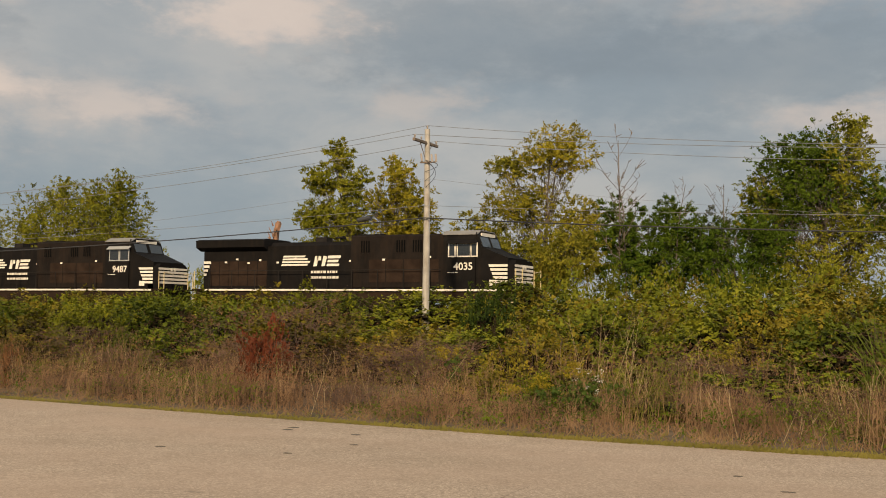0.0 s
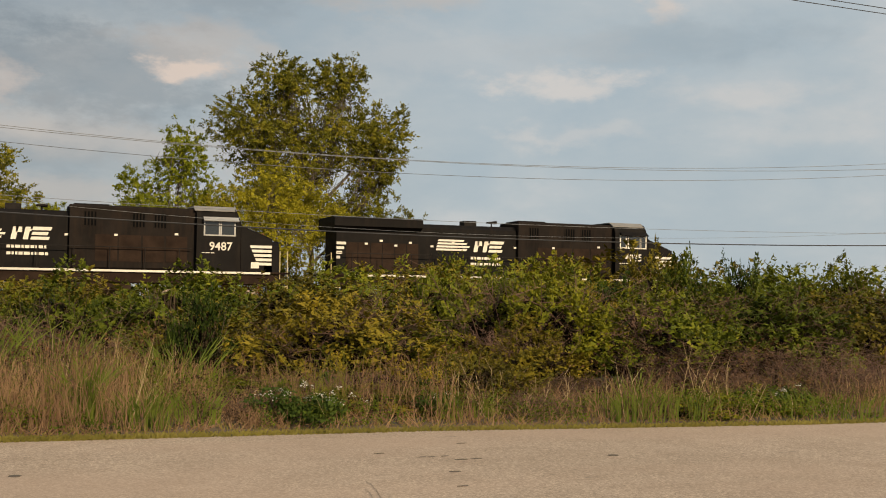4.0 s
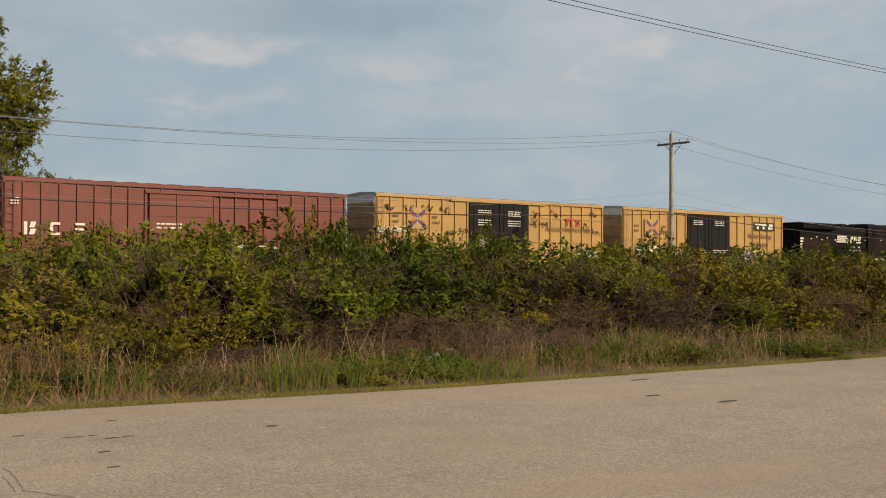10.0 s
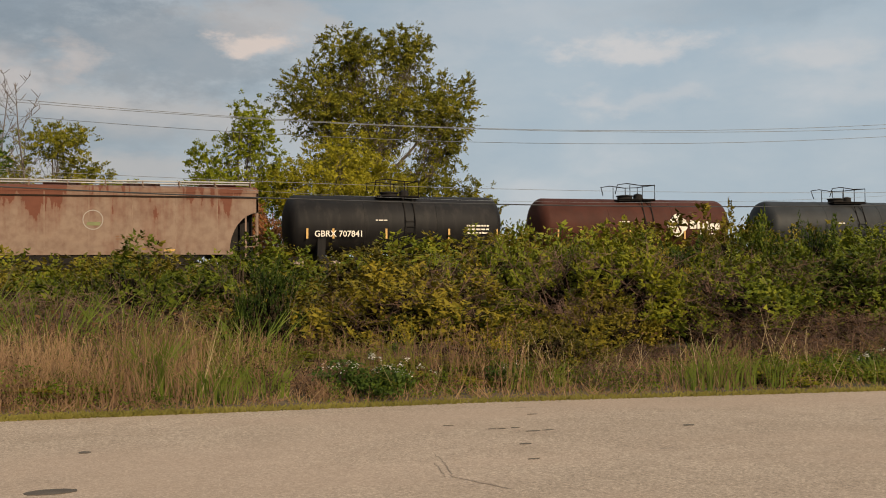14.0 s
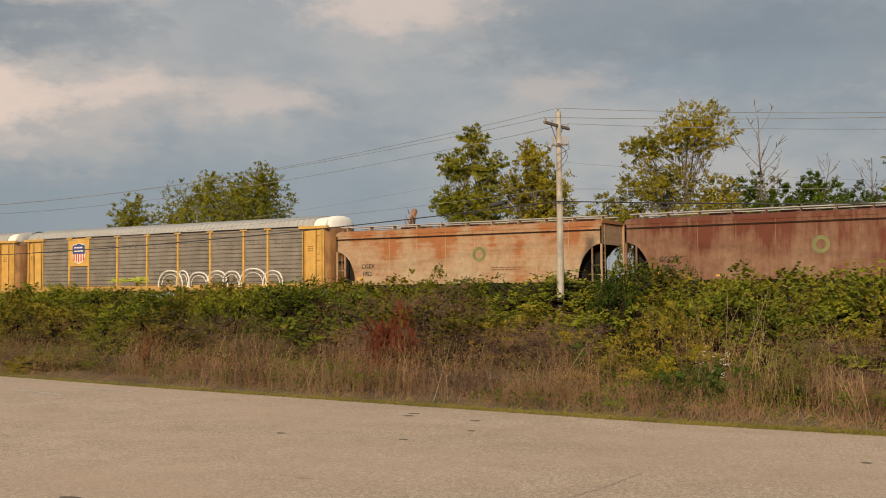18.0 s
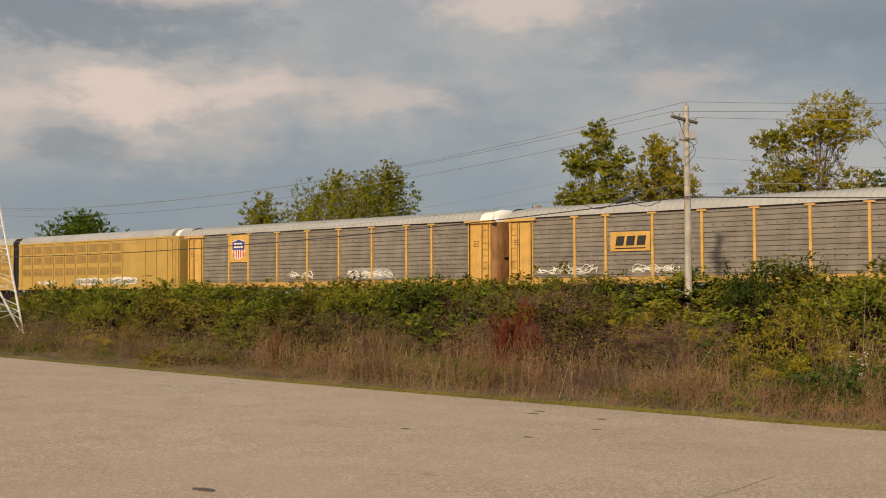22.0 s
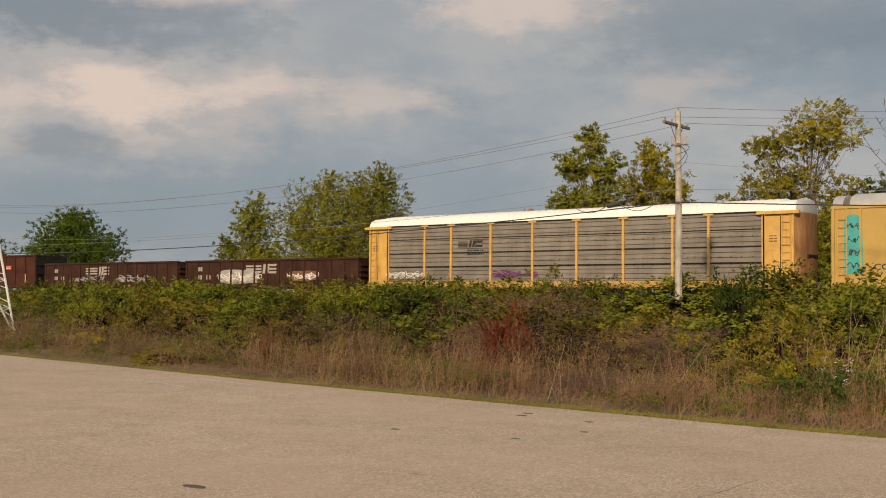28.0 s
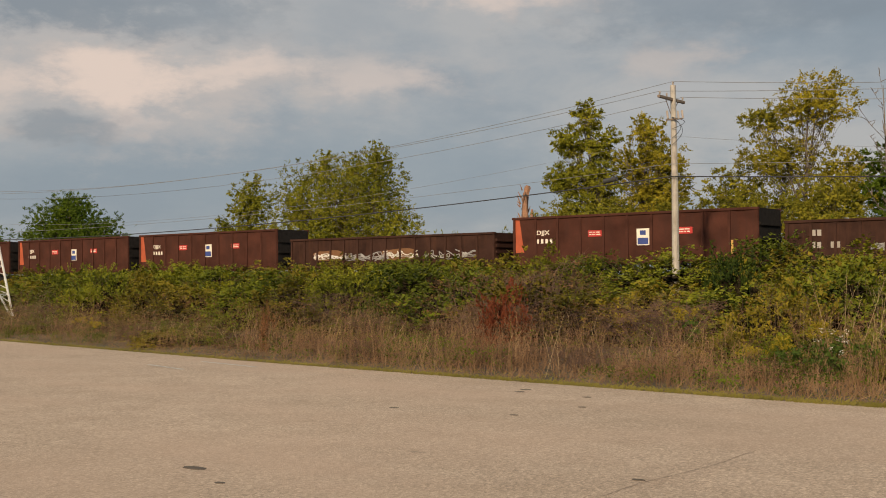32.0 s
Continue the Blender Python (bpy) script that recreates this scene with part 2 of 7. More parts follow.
# ---- building ----
class Form:
    """Collects corners and faces of one part, then links it as a mesh."""

    def __init__(self):
        self.v, self.f = [], []

    def poly(self, pts, faces):
        o = len(self.v)
        self.v += [tuple(p) for p in pts]
        self.f += [tuple(o + i for i in f) for f in faces]
        return self

    def box(self, x0, x1, y0, y1, z0, z1, e=0.0):
        """A block; e cuts its upright and lying edges off by that much along x and z."""
        if e <= 0:
            p = [(x, y, z) for x in (x0, x1) for y in (y0, y1) for z in (z0, z1)]
            return self.poly(p, [(0, 1, 3, 2), (4, 6, 7, 5), (0, 4, 5, 1), (2, 3, 7, 6), (0, 2, 6, 4), (1, 5, 7, 3)])
        sec = [(y0, z0 + e), (y0 + e, z0), (y1 - e, z0), (y1, z0 + e), (y1, z1 - e), (y1 - e, z1), (y0 + e, z1), (y0, z1 - e)]
        return self.prism(sec, x0, x1)

    def prism(self, section, x0, x1):
        """A (y, z) outline drawn out along x."""
        k = len(section)
        p = [(x0, y, z) for y, z in section] + [(x1, y, z) for y, z in section]
        return self.poly(p, [(i, (i + 1) % k, k + (i + 1) % k, k + i) for i in range(k)] + [tuple(range(k))[::-1], tuple(range(k, 2 * k))])

    def slab(self, outline, y0, y1):
        """An (x, z) outline drawn out along y."""
        k = len(outline)
        p = [(x, y0, z) for x, z in outline] + [(x, y1, z) for x, z in outline]
        return self.poly(p, [(i, (i + 1) % k, k + (i + 1) % k, k + i) for i in range(k)] + [tuple(range(k))[::-1], tuple(range(k, 2 * k))])

    def rod(self, pts, r, sides=6, r1=None, close=True):
        """A round bar along points, tapering from r to r1."""
        pts = [Vector(p) for p in pts]
        r1 = r if r1 is None else r1
        o, n = len(self.v), len(pts)
        for i, p in enumerate(pts):
            way = (pts[min(i + 1, n - 1)] - pts[max(i - 1, 0)]).normalized()
            side = way.cross(Vector((0, 0, 1)))
            if side.length < 0.01:
                side = Vector((1, 0, 0))
            side.normalize()
            up = side.cross(way)
            k = r + (r1 - r) * i / max(1, n - 1)
            for j in range(sides):
                a = 2 * math.pi * j / sides
                self.v.append(tuple(p + (side * math.cos(a) + up * math.sin(a)) * k))
        for i in range(n - 1):
            for j in range(sides):
                a, b = o + i * sides + j, o + i * sides + (j + 1) % sides
                self.f.append((a, b, b + sides, a + sides))
        if close:
            self.f.append(tuple(o + j for j in range(sides))[::-1])
            self.f.append(tuple(o + (n - 1) * sides + j for j in range(sides)))
        return self

    def turned(self, profile, x0=0.0, y0=0.0, z0=0.0, axis="x", sides=28, caps=True):
        """A (place along the axis, radius) profile turned round the axis through the given point."""
        o = len(self.v)
        for a, r in profile:
            for j in range(sides):
                t = 2 * math.pi * j / sides
                p, q = r * math.cos(t), r * math.sin(t)
                self.v.append((x0 + a, y0 + p, z0 + q) if axis == "x" else (x0 + p, y0 + a, z0 + q) if axis == "y" else (x0 + p, y0 + q, z0 + a))
        for i in range(len(profile) - 1):
            for j in range(sides):
                a, b = o + i * sides + j, o + i * sides + (j + 1) % sides
                self.f.append((a, b, b + sides, a + sides))
        if caps:
            self.f.append(tuple(o + j for j in range(sides))[::-1])
            self.f.append(tuple(o + (len(profile) - 1) * sides + j for j in range(sides)))
        return self

    def mesh(self, name, mat, smooth=False):
        me = bpy.data.meshes.new(name)
        me.from_pydata(self.v, [], self.f)
        bm = bmesh.new()
        bm.from_mesh(me)
        bmesh.ops.recalc_face_normals(bm, faces=bm.faces)
        bm.to_mesh(me)
        bm.free()
        me.materials.append(mat)
        if smooth:
            me.polygons.foreach_set("use_smooth", [True] * len(me.polygons))
            me.set_sharp_from_angle(angle=radians(35))
        return me


def part(name, form, mat, parent, label="", smooth=False, at=None):
    """One mesh object under a thing or a part. form: a Form, or a mesh that several pieces share."""
    me = form.mesh(name, mat, smooth) if isinstance(form, Form) else form
    ob = new(name, me)
    ob.parent = parent
    if at is not None:
        ob.location = at
    return tagged(ob, label)


def thing(name, label, category, group="", kind="", m=None):
    ob = new(name)
    ob.empty_display_size = 0.3
    tagged(ob, label, category, group, kind)
    if m is not None:
        ob.matrix_world = m
    return ob


def solid(name, form, mat, label, category, group="", kind="", smooth=False, m=None):
    ob = new(name, form.mesh(name, mat, smooth))
    tagged(ob, label, category, group, kind)
    if m is not None:
        ob.matrix_world = m
    return ob


def quads(name, verts, mat, mat2=None, last=0):
    """A mesh of many loose leaves or blades, from an array (n, corners, 3); the last ones may take a second material."""
    n, k = verts.shape[:2]
    me = bpy.data.meshes.new(name)
    me.vertices.add(k * n)
    me.vertices.foreach_set("co", verts.astype(np.float32).ravel())
    me.loops.add(k * n)
    me.loops.foreach_set("vertex_index", np.arange(k * n, dtype=np.int32))
    me.polygons.add(n)
    me.polygons.foreach_set("loop_start", np.arange(0, k * n, k, dtype=np.int32))
    me.update(calc_edges=True)
    me.validate()
    me.materials.append(mat)
    if mat2:
        me.materials.append(mat2)
        me.polygons.foreach_set("material_index", np.where(np.arange(n) < n - last, 0, 1).astype(np.int32))
    return me


def unit(v):
    return v / (np.linalg.norm(v, axis=-1, keepdims=True) + 1e-9)


def blades(p, along, nrm, size, slim):
    """Pointed three-cornered leaves at p that point along, with the face nrm."""
    a = unit(along)
    b = unit(np.cross(nrm, a)) * slim * 0.5
    z = np.asarray(size).reshape(-1, 1)
    return np.stack([p - a * z * 0.5 + b * z, p - a * z * 0.5 - b * z, p + a * z * 0.5], 1)


def leaves(rng, centres, spread, count, size, flat=0.5, slim=0.7):
    """Leaves scattered in clumps: centres (k, 3), spread (k,) or number; returns an array (n, 3, 3)."""
    k = len(centres)
    pick = rng.integers(0, k, count)
    s = np.broadcast_to(np.asarray(spread, float), (k,))[pick]
    d = unit(rng.normal(size=(count, 3)))
    r = rng.random(count) ** 0.45
    p = centres[pick] + d * (s * r)[:, None] * np.array([1, 1, 0.8])
    nrm = unit(d * 0.7 + rng.normal(size=(count, 3)) * 0.6 + np.array([0, 0, flat]))
    return blades(p, np.cross(nrm, rng.normal(size=(count, 3))), nrm, size * (0.6 + 0.8 * rng.random(count)), slim)


def sprays(rng, tips, axes, length, per, size, slim=0.62, lie=0.5):
    """Leafy twigs: at each tip a short axis with leaves to both sides, all roughly in one plane."""
    k = len(tips)
    axes = unit(axes)
    side = unit(np.cross(axes, np.array([0.0, 0.0, 1.0]) + rng.normal(0, 0.35, (k, 3))))
    face = unit(np.cross(side, axes) * lie + unit(tips) * (1 - lie) + rng.normal(0, 0.25, (k, 3)))
    i = np.repeat(np.arange(k), per)
    n = len(i)
    t = rng.random(n)
    way = np.where(rng.random(n) < 0.5, -1.0, 1.0)[:, None]
    z = size * (0.55 + 0.75 * rng.random(n)) * (1.15 - 0.45 * t)
    out = unit(axes[i] * (0.35 + 0.5 * t[:, None]) + side[i] * way * 0.9 + rng.normal(0, 0.3, (n, 3)))
    ln = (length * (0.6 + 0.6 * rng.random(k)))[i]
    p = tips[i] + axes[i] * ((t - 0.75) * ln)[:, None] + side[i] * way * (ln * 0.34 * (1 - 0.65 * t) * rng.random(n))[:, None]
    p[:, 2] -= 0.12 * ln * t * t
    return blades(p + out * (z * 0.5)[:, None], out, unit(face[i] + rng.normal(0, 0.28, (n, 3))), z, slim)


def stake(p, q, w):
    """Thin blades from p to q of width w (arrays): quads that taper to the tip."""
    side = np.cross(q - p, np.array([0.3, 1.0, 0.1]))
    side /= np.linalg.norm(side, axis=1)[:, None] + 1e-9
    side = side * np.asarray(w)[:, None]
    return np.stack([p - side, p + side, q + side * 0.35, q - side * 0.35], 1)

# ---- ground ----
RAIL_Z, TRACK_Y = 1.15, 56.75
EDGE = [(-120, 27.0), (-60, 21.0), (-27.6, 16.8), (-15.8, 15.0), (-11, 14.4), (-5, 13.7), (0, 13.5), (5, 13.2), (10, 12.5), (20.4, 12.0), (40, 11.2), (120, 9.0)]


def edge_y(x):
    """The far edge of the lot."""
    return float(np.interp(x, [p[0] for p in EDGE], [p[1] for p in EDGE]))


def land_z(x, y):
    """Height of the land: lot, verge, gentle rise, railway bank, plain behind."""
    d = y - edge_y(x)
    z = float(np.interp(d, [0, 0.6, 4, 30, 36, 39.5, 47, 50, 56, 400], [0.0, 0.03, 0.12, 0.45, 0.55, 0.85, 0.85, 0.75, 0.2, 0.0]))
    if 0.8 < d < 34:
        z += 0.10 * noise.noise((x * 0.35, y * 0.35, 0.0))
    return z


def asphalt_material():
    m = bpy.data.materials.new("worn_asphalt")
    m.use_nodes = True
    m.node_tree.nodes.clear()
    n = Nodes(m.node_tree)
    at = n.add("ShaderNodeTexCoord").outputs["Object"]
    stone = n.add("ShaderNodeTexVoronoi", {"Vector": at, "Scale": 55.0})
    grain = n.noise(at, 120.0, 3, 0.7)
    wide = n.noise(n.stretch(at, 0.12, 0.3, 1), 1.0, 6, 0.6)
    mid = n.noise(at, 1.3, 6, 0.65)
    c = n.mix(n.ramp(wide, [(0.3, (0, 0, 0)), (0.7, (1, 1, 1))]), (0.358, 0.278, 0.208), (0.450, 0.351, 0.267))
    c = n.mix(n.math("MULTIPLY", n.ramp(mid, [(0.42, (0, 0, 0)), (0.72, (1, 1, 1))]), 0.45), c, (0.285, 0.215, 0.155))
    pits = n.add("ShaderNodeTexVoronoi", {"Vector": n.stretch(at, 1.0, 0.8, 1), "Scale": 48.0})
    c = n.mix(0.36, c, n.ramp(pits.outputs["Color"], [(0.1, (0.22, 0.22, 0.22)), (0.9, (0.78, 0.78, 0.78))]), "OVERLAY")
    c = n.mix(0.26, c, n.ramp(n.noise(n.stretch(at, 1.0, 0.8, 1), 62.0, 4, 0.8), [(0.3, (0.1, 0.1, 0.1)), (0.7, (0.9, 0.9, 0.9))]), "OVERLAY")
    c = n.mix(0.34, c, n.ramp(stone.outputs["Color"], [(0.1, (0.2, 0.2, 0.2)), (0.9, (0.8, 0.8, 0.8))]), "OVERLAY")
    c = n.mix(0.22, c, n.ramp(grain, [(0.3, (0.1, 0.1, 0.1)), (0.7, (0.9, 0.9, 0.9))]), "OVERLAY")
    dots = n.ramp(n.noise(at, 42.0, 2, 0.5), [(0.60, (0, 0, 0)), (0.68, (1, 1, 1))])
    c = n.mix(n.math("MULTIPLY", dots, 0.4), c, (0.16, 0.125, 0.095))
    c = n.mix(n.ramp(n.noise(n.stretch(at, 0.5, 1.0, 1, 7.0), 0.45, 4, 0.5), [(0.45, (0, 0, 0)), (0.65, (0.5, 0.5, 0.5))]), c, (0.43, 0.315, 0.235))
    specks = n.ramp(n.noise(n.stretch(at, 0.5, 2.0, 1), 2.6, 3, 0.5), [(0.70, (0, 0, 0)), (0.74, (1, 1, 1))])
    c = n.mix(n.math("MULTIPLY", specks, 0.35), c, (0.12, 0.10, 0.085))
    b = n.add("ShaderNodeBump", {"Strength": 0.5, "Distance": 0.006, "Height": n.math("ADD", stone.outputs["Distance"], grain)})
    d = n.add("ShaderNodeBsdfPrincipled", {"Base Color": c, "Roughness": 0.9, "Specular IOR Level": 0.2, "Normal": b.outputs[0]})
    out = n.add("ShaderNodeOutputMaterial")
    n.tree.links.new(d.outputs[0], out.inputs[0])
    return m


def build_ground():
    soil = material("dry_soil_and_litter", (0.12, 0.078, 0.042), 0.95, vary=0.5, scale=0.8, bump=0.6, fine=14.0, dirt=(0.05, 0.042, 0.02), dirt_at=(0.45, 0.65), coords="Object")
    xs = sorted({round(v, 2) for v in np.concatenate([np.linspace(-130, 130, 105), np.array([-1500, -700, -400, -250, -180, 180, 250, 400, 700, 1500])])})
    rows = [-1500.0, -300.0, -60.0, -20.0]
    f = Form()
    steps = [0.0, 0.3, 0.6, 1.5, 3, 5, 8, 12, 17, 23, 30, 33, 36, 38, 39.5, 43, 47, 50, 53, 56, 70, 120, 250, 600, 1800]
    w = len(xs)
    pts = []
    for s in steps:
        for x in xs:
            y = edge_y(x) + s
            pts.append((x, y, land_z(x, y) - (0.03 if s == 0 else 0.0)))
    f.poly(pts, [(j * w + i, j * w + i + 1, (j + 1) * w + i + 1, (j + 1) * w + i) for j in range(len(steps) - 1) for i in range(w - 1)])
    solid("ground", f, soil, "dry soil and leaf litter under weeds and railway bank", "ground", kind="structure", smooth=True)
    lot = Form()
    steps = [0.0, -0.25, -1, -3, -6, -10, -16, -30, -80, -300, -1500]
    pts = [(x, edge_y(x) + s + (0.05 * noise.noise((x * 1.7, 0, 0)) if s == 0 else 0.0), 0.0) for s in steps for x in xs]
    lot.poly(pts, [(j * w + i, j * w + i + 1, (j + 1) * w + i + 1, (j + 1) * w + i) for j in range(len(steps) - 1) for i in range(w - 1)])
    solid("pavement", lot, asphalt_material(), "worn grey-brown asphalt of a wide open lot", "pavement", kind="structure")
    # Dark patches and stains on the lot: (x, y, length, depth)
    tar = material("dark_tar_patch", (0.085, 0.064, 0.045), 0.85, vary=0.4, scale=3.0, bump=0.5, fine=60.0)
    for x, y, a, b in LOT_SPOTS:
        if a < 0.5:
            a, b = a * 0.9, b * 0.45
        s = Form()
        k = 18
        ring = [(a / 2 * math.cos(2 * math.pi * i / k) * (1 + 0.25 * noise.noise((x + i, y, 3.0))), b / 2 * math.sin(2 * math.pi * i / k) * (1 + 0.25 * noise.noise((x, y + i, 5.0)))) for i in range(k)]
        s.poly([(p, q, 0.0) for p, q in ring] + [(p, q, 0.004) for p, q in ring], [tuple(range(k, 2 * k))] + [(i, (i + 1) % k, k + (i + 1) % k, k + i) for i in range(k)])
        solid("pavement_patch", s, tar, "dark tar patch worn into the asphalt", "patch", group="tar patches on the lot", m=pose(x, y, 0.0))
    crack = material("crack_filler", (0.23, 0.175, 0.13), 0.9, vary=0.3, scale=6.0)
    # Cracks: zigzag strips of filler.
    for pts in LOT_CRACKS:
        s = Form()
        rng = random.Random(int(pts[0][0] * 100))
        line = []
        for (x0, y0), (x1, y1) in zip(pts, pts[1:]):
            for i in range(9):
                t = i / 9
                line.append((x0 + (x1 - x0) * t + rng.uniform(-0.014, 0.014), y0 + (y1 - y0) * t + rng.uniform(-0.02, 0.02)))
        for (x0, y0), (x1, y1) in zip(line, line[1:]):
            s.poly([(x0 - 0.004, y0, 0.003), (x0 + 0.004, y0 + 0.006, 0.003), (x1 + 0.004, y1 + 0.006, 0.003), (x1 - 0.004, y1, 0.003)], [(0, 1, 2, 3)])
        solid("pavement_crack", s, crack, "dark winding crack in the asphalt", "crack", group="cracks in the lot")
    white = material("faded_white_paint", (0.48, 0.45, 0.40), 0.85, vary=0.25, scale=4.0, bump=0.3, dirt=(0.27, 0.24, 0.2), dirt_at=(0.45, 0.6))
    for x0, x1, y0, y1 in ((-16.9, -15.0, 14.43, 14.5), (-17.2, -15.75, 13.4, 13.46)):
        s = Form().poly([(x0, y0, 0.004), (x1, y0 - 0.4, 0.004), (x1, y0 - 0.3, 0.004), (x0, y0 + 0.1, 0.004)], [(0, 1, 2, 3)])
        solid("painted_line", s, white, "short faded white line on the asphalt", "line", group="faded lines on the lot")


LOT_SPOTS = [(3.81, 11.42, 0.12, 0.1), (4.14, 11.03, 0.1, 0.08), (4.23, 11.01, 0.1, 0.08), (4.39, 11.03, 0.1, 0.08), (4.62, 10.76, 0.14, 0.08), (3.83, 9.22, 0.12, 0.08), (4.96, 11.95, 0.14, 0.1), (6.10, 10.57, 0.14, 0.21), (4.08, 10.01, 0.13, 0.16), (0.25, 10.94, 0.12, 0.28), (-0.01, 9.12, 0.42, 0.49), (-2.00, 8.67, 0.11, 0.14), (-1.76, 10.50, 0.15, 0.13), (-7.49, 6.27, 0.29, 0.26), (-6.79, 5.92, 0.11, 0.15), (-4.16, 7.84, 0.13, 0.15), (-8.62, 12.93, 0.14, 0.30), (-6.99, 11.82, 0.12, 0.18), (-7.25, 10.74, 0.12, 0.16), (12.97, 11.66, 0.45, 0.2), (18.29, 12.71, 0.42, 0.43), (-8.71, 13.22, 0.19, 0.23), (-7.51, 12.82, 0.15, 0.21), (-2.36, 11.33, 0.11, 0.16), (4.46, 10.75, 0.17, 0.12), (-8.88, 10.56, 0.14, 0.18), (11.71, 9.13, 0.42, 0.25), (11.47, 10.11, 0.29, 0.27)]
LOT_CRACKS = [[(3.12, 9.71), (3.04, 9.13), (2.92, 8.66), (3.19, 7.99)], [(-3.97, 9.74), (-3.97, 8.66), (-4.09, 7.71), (-4.06, 7.04)], [(2.99, 9.30), (2.85, 8.57)]]
build_ground()


def build_track():
    gravel = material("railway_ballast", (0.24, 0.22, 0.20), 0.95, vary=0.5, scale=6.0, bump=0.8, fine=25.0)
    bed = Form().prism([(TRACK_Y - 2.6, 0.55), (TRACK_Y - 1.7, RAIL_Z - 0.2), (TRACK_Y + 1.7, RAIL_Z - 0.2), (TRACK_Y + 2.6, 0.55)], -420, 420)
    solid("ballast", bed, gravel, "grey stone ballast along the railway bank", "ballast", kind="structure")
    steel = material("rail_steel", (0.25, 0.20, 0.17), 0.45, 0.8, vary=0.3, scale=2.0)
    for s in (-0.755, 0.755):
        y = TRACK_Y + s
        r = Form().prism([(y - 0.07, RAIL_Z - 0.2), (y + 0.07, RAIL_Z - 0.2), (y + 0.02, RAIL_Z - 0.15), (y + 0.036, RAIL_Z - 0.03), (y + 0.036, RAIL_Z), (y - 0.036, RAIL_Z), (y - 0.036, RAIL_Z - 0.03), (y - 0.02, RAIL_Z - 0.15)], -420, 420)
        solid("rail", r, steel, "long rust-brown steel rail on ballast", "rail", group="rails of the track")


build_track()

# ---- plants ----
HEDGE = [(-62, 0.55), (-58, 0.55), (-51, 0.75), (-44, 0.9), (-37, 0.95), (-30, 1.3), (-24, 1.5), (-12, 1.5), (0, 1.35), (10, 1.45), (15, 1.7), (20, 2.2), (23.5, 2.7), (28, 2.25), (33, 2.25), (38, 1.95), (42, 1.75), (50, 1.45), (57, 1.2), (62, 1.1)]


def crown_angle(x, y):
    return float(np.interp(math.degrees(math.atan2(x, y)), [p[0] for p in HEDGE], [p[1] for p in HEDGE]))


GREENS = [(0.042, 0.056, 0.007), (0.105, 0.125, 0.012), (0.20, 0.20, 0.018), (0.36, 0.26, 0.025)]
OLIVES = [(0.055, 0.046, 0.008), (0.15, 0.122, 0.014), (0.25, 0.19, 0.021), (0.32, 0.20, 0.030)]
BROWNS = [(0.03, 0.017, 0.008), (0.10, 0.056, 0.025), (0.20, 0.11, 0.048), (0.20, 0.155, 0.026)]
RUSTS = [(0.085, 0.025, 0.013), (0.18, 0.05, 0.024), (0.28, 0.09, 0.04)]
LIGHTS = [(0.05, 0.058, 0.006), (0.14, 0.148, 0.013), (0.25, 0.235, 0.018), (0.36, 0.28, 0.024)]
DEEPS = [(0.016, 0.028, 0.005), (0.045, 0.068, 0.008), (0.095, 0.125, 0.012)]
TANS = [(0.09, 0.052, 0.032), (0.215, 0.128, 0.072), (0.36, 0.235, 0.128), (0.40, 0.30, 0.11)]
leaf_green = leaf_material("green_shrub_leaves", GREENS, 0.1, 0.45, 2.0)
leaf_olive = leaf_material("olive_shrub_leaves", OLIVES, 0.1, 0.45, 2.0)
leaf_brown = leaf_material("withered_shrub_leaves", BROWNS, 0.15, 0.4, 2.0)
leaf_rust = leaf_material("rust_red_leaves", RUSTS, 0.3)
leaf_light = leaf_material("yellow_green_leaves", LIGHTS, 0.2, 0.4, 2.0)
leaf_deep = leaf_material("dark_vine_leaves", DEEPS, 0.1, 0.3, 2.0)
# near-black brown for inner leaves: the shade of the hollows as colour
core_shade = material("dark_core_shade_leaves", (0.026, 0.020, 0.011), 0.95, vary=0.5, scale=4.0, spec=0.05, bump=0.0)
twig = material("grey_brown_twigs", (0.10, 0.068, 0.045), 0.9, vary=0.35, scale=6.0, fine=50.0)


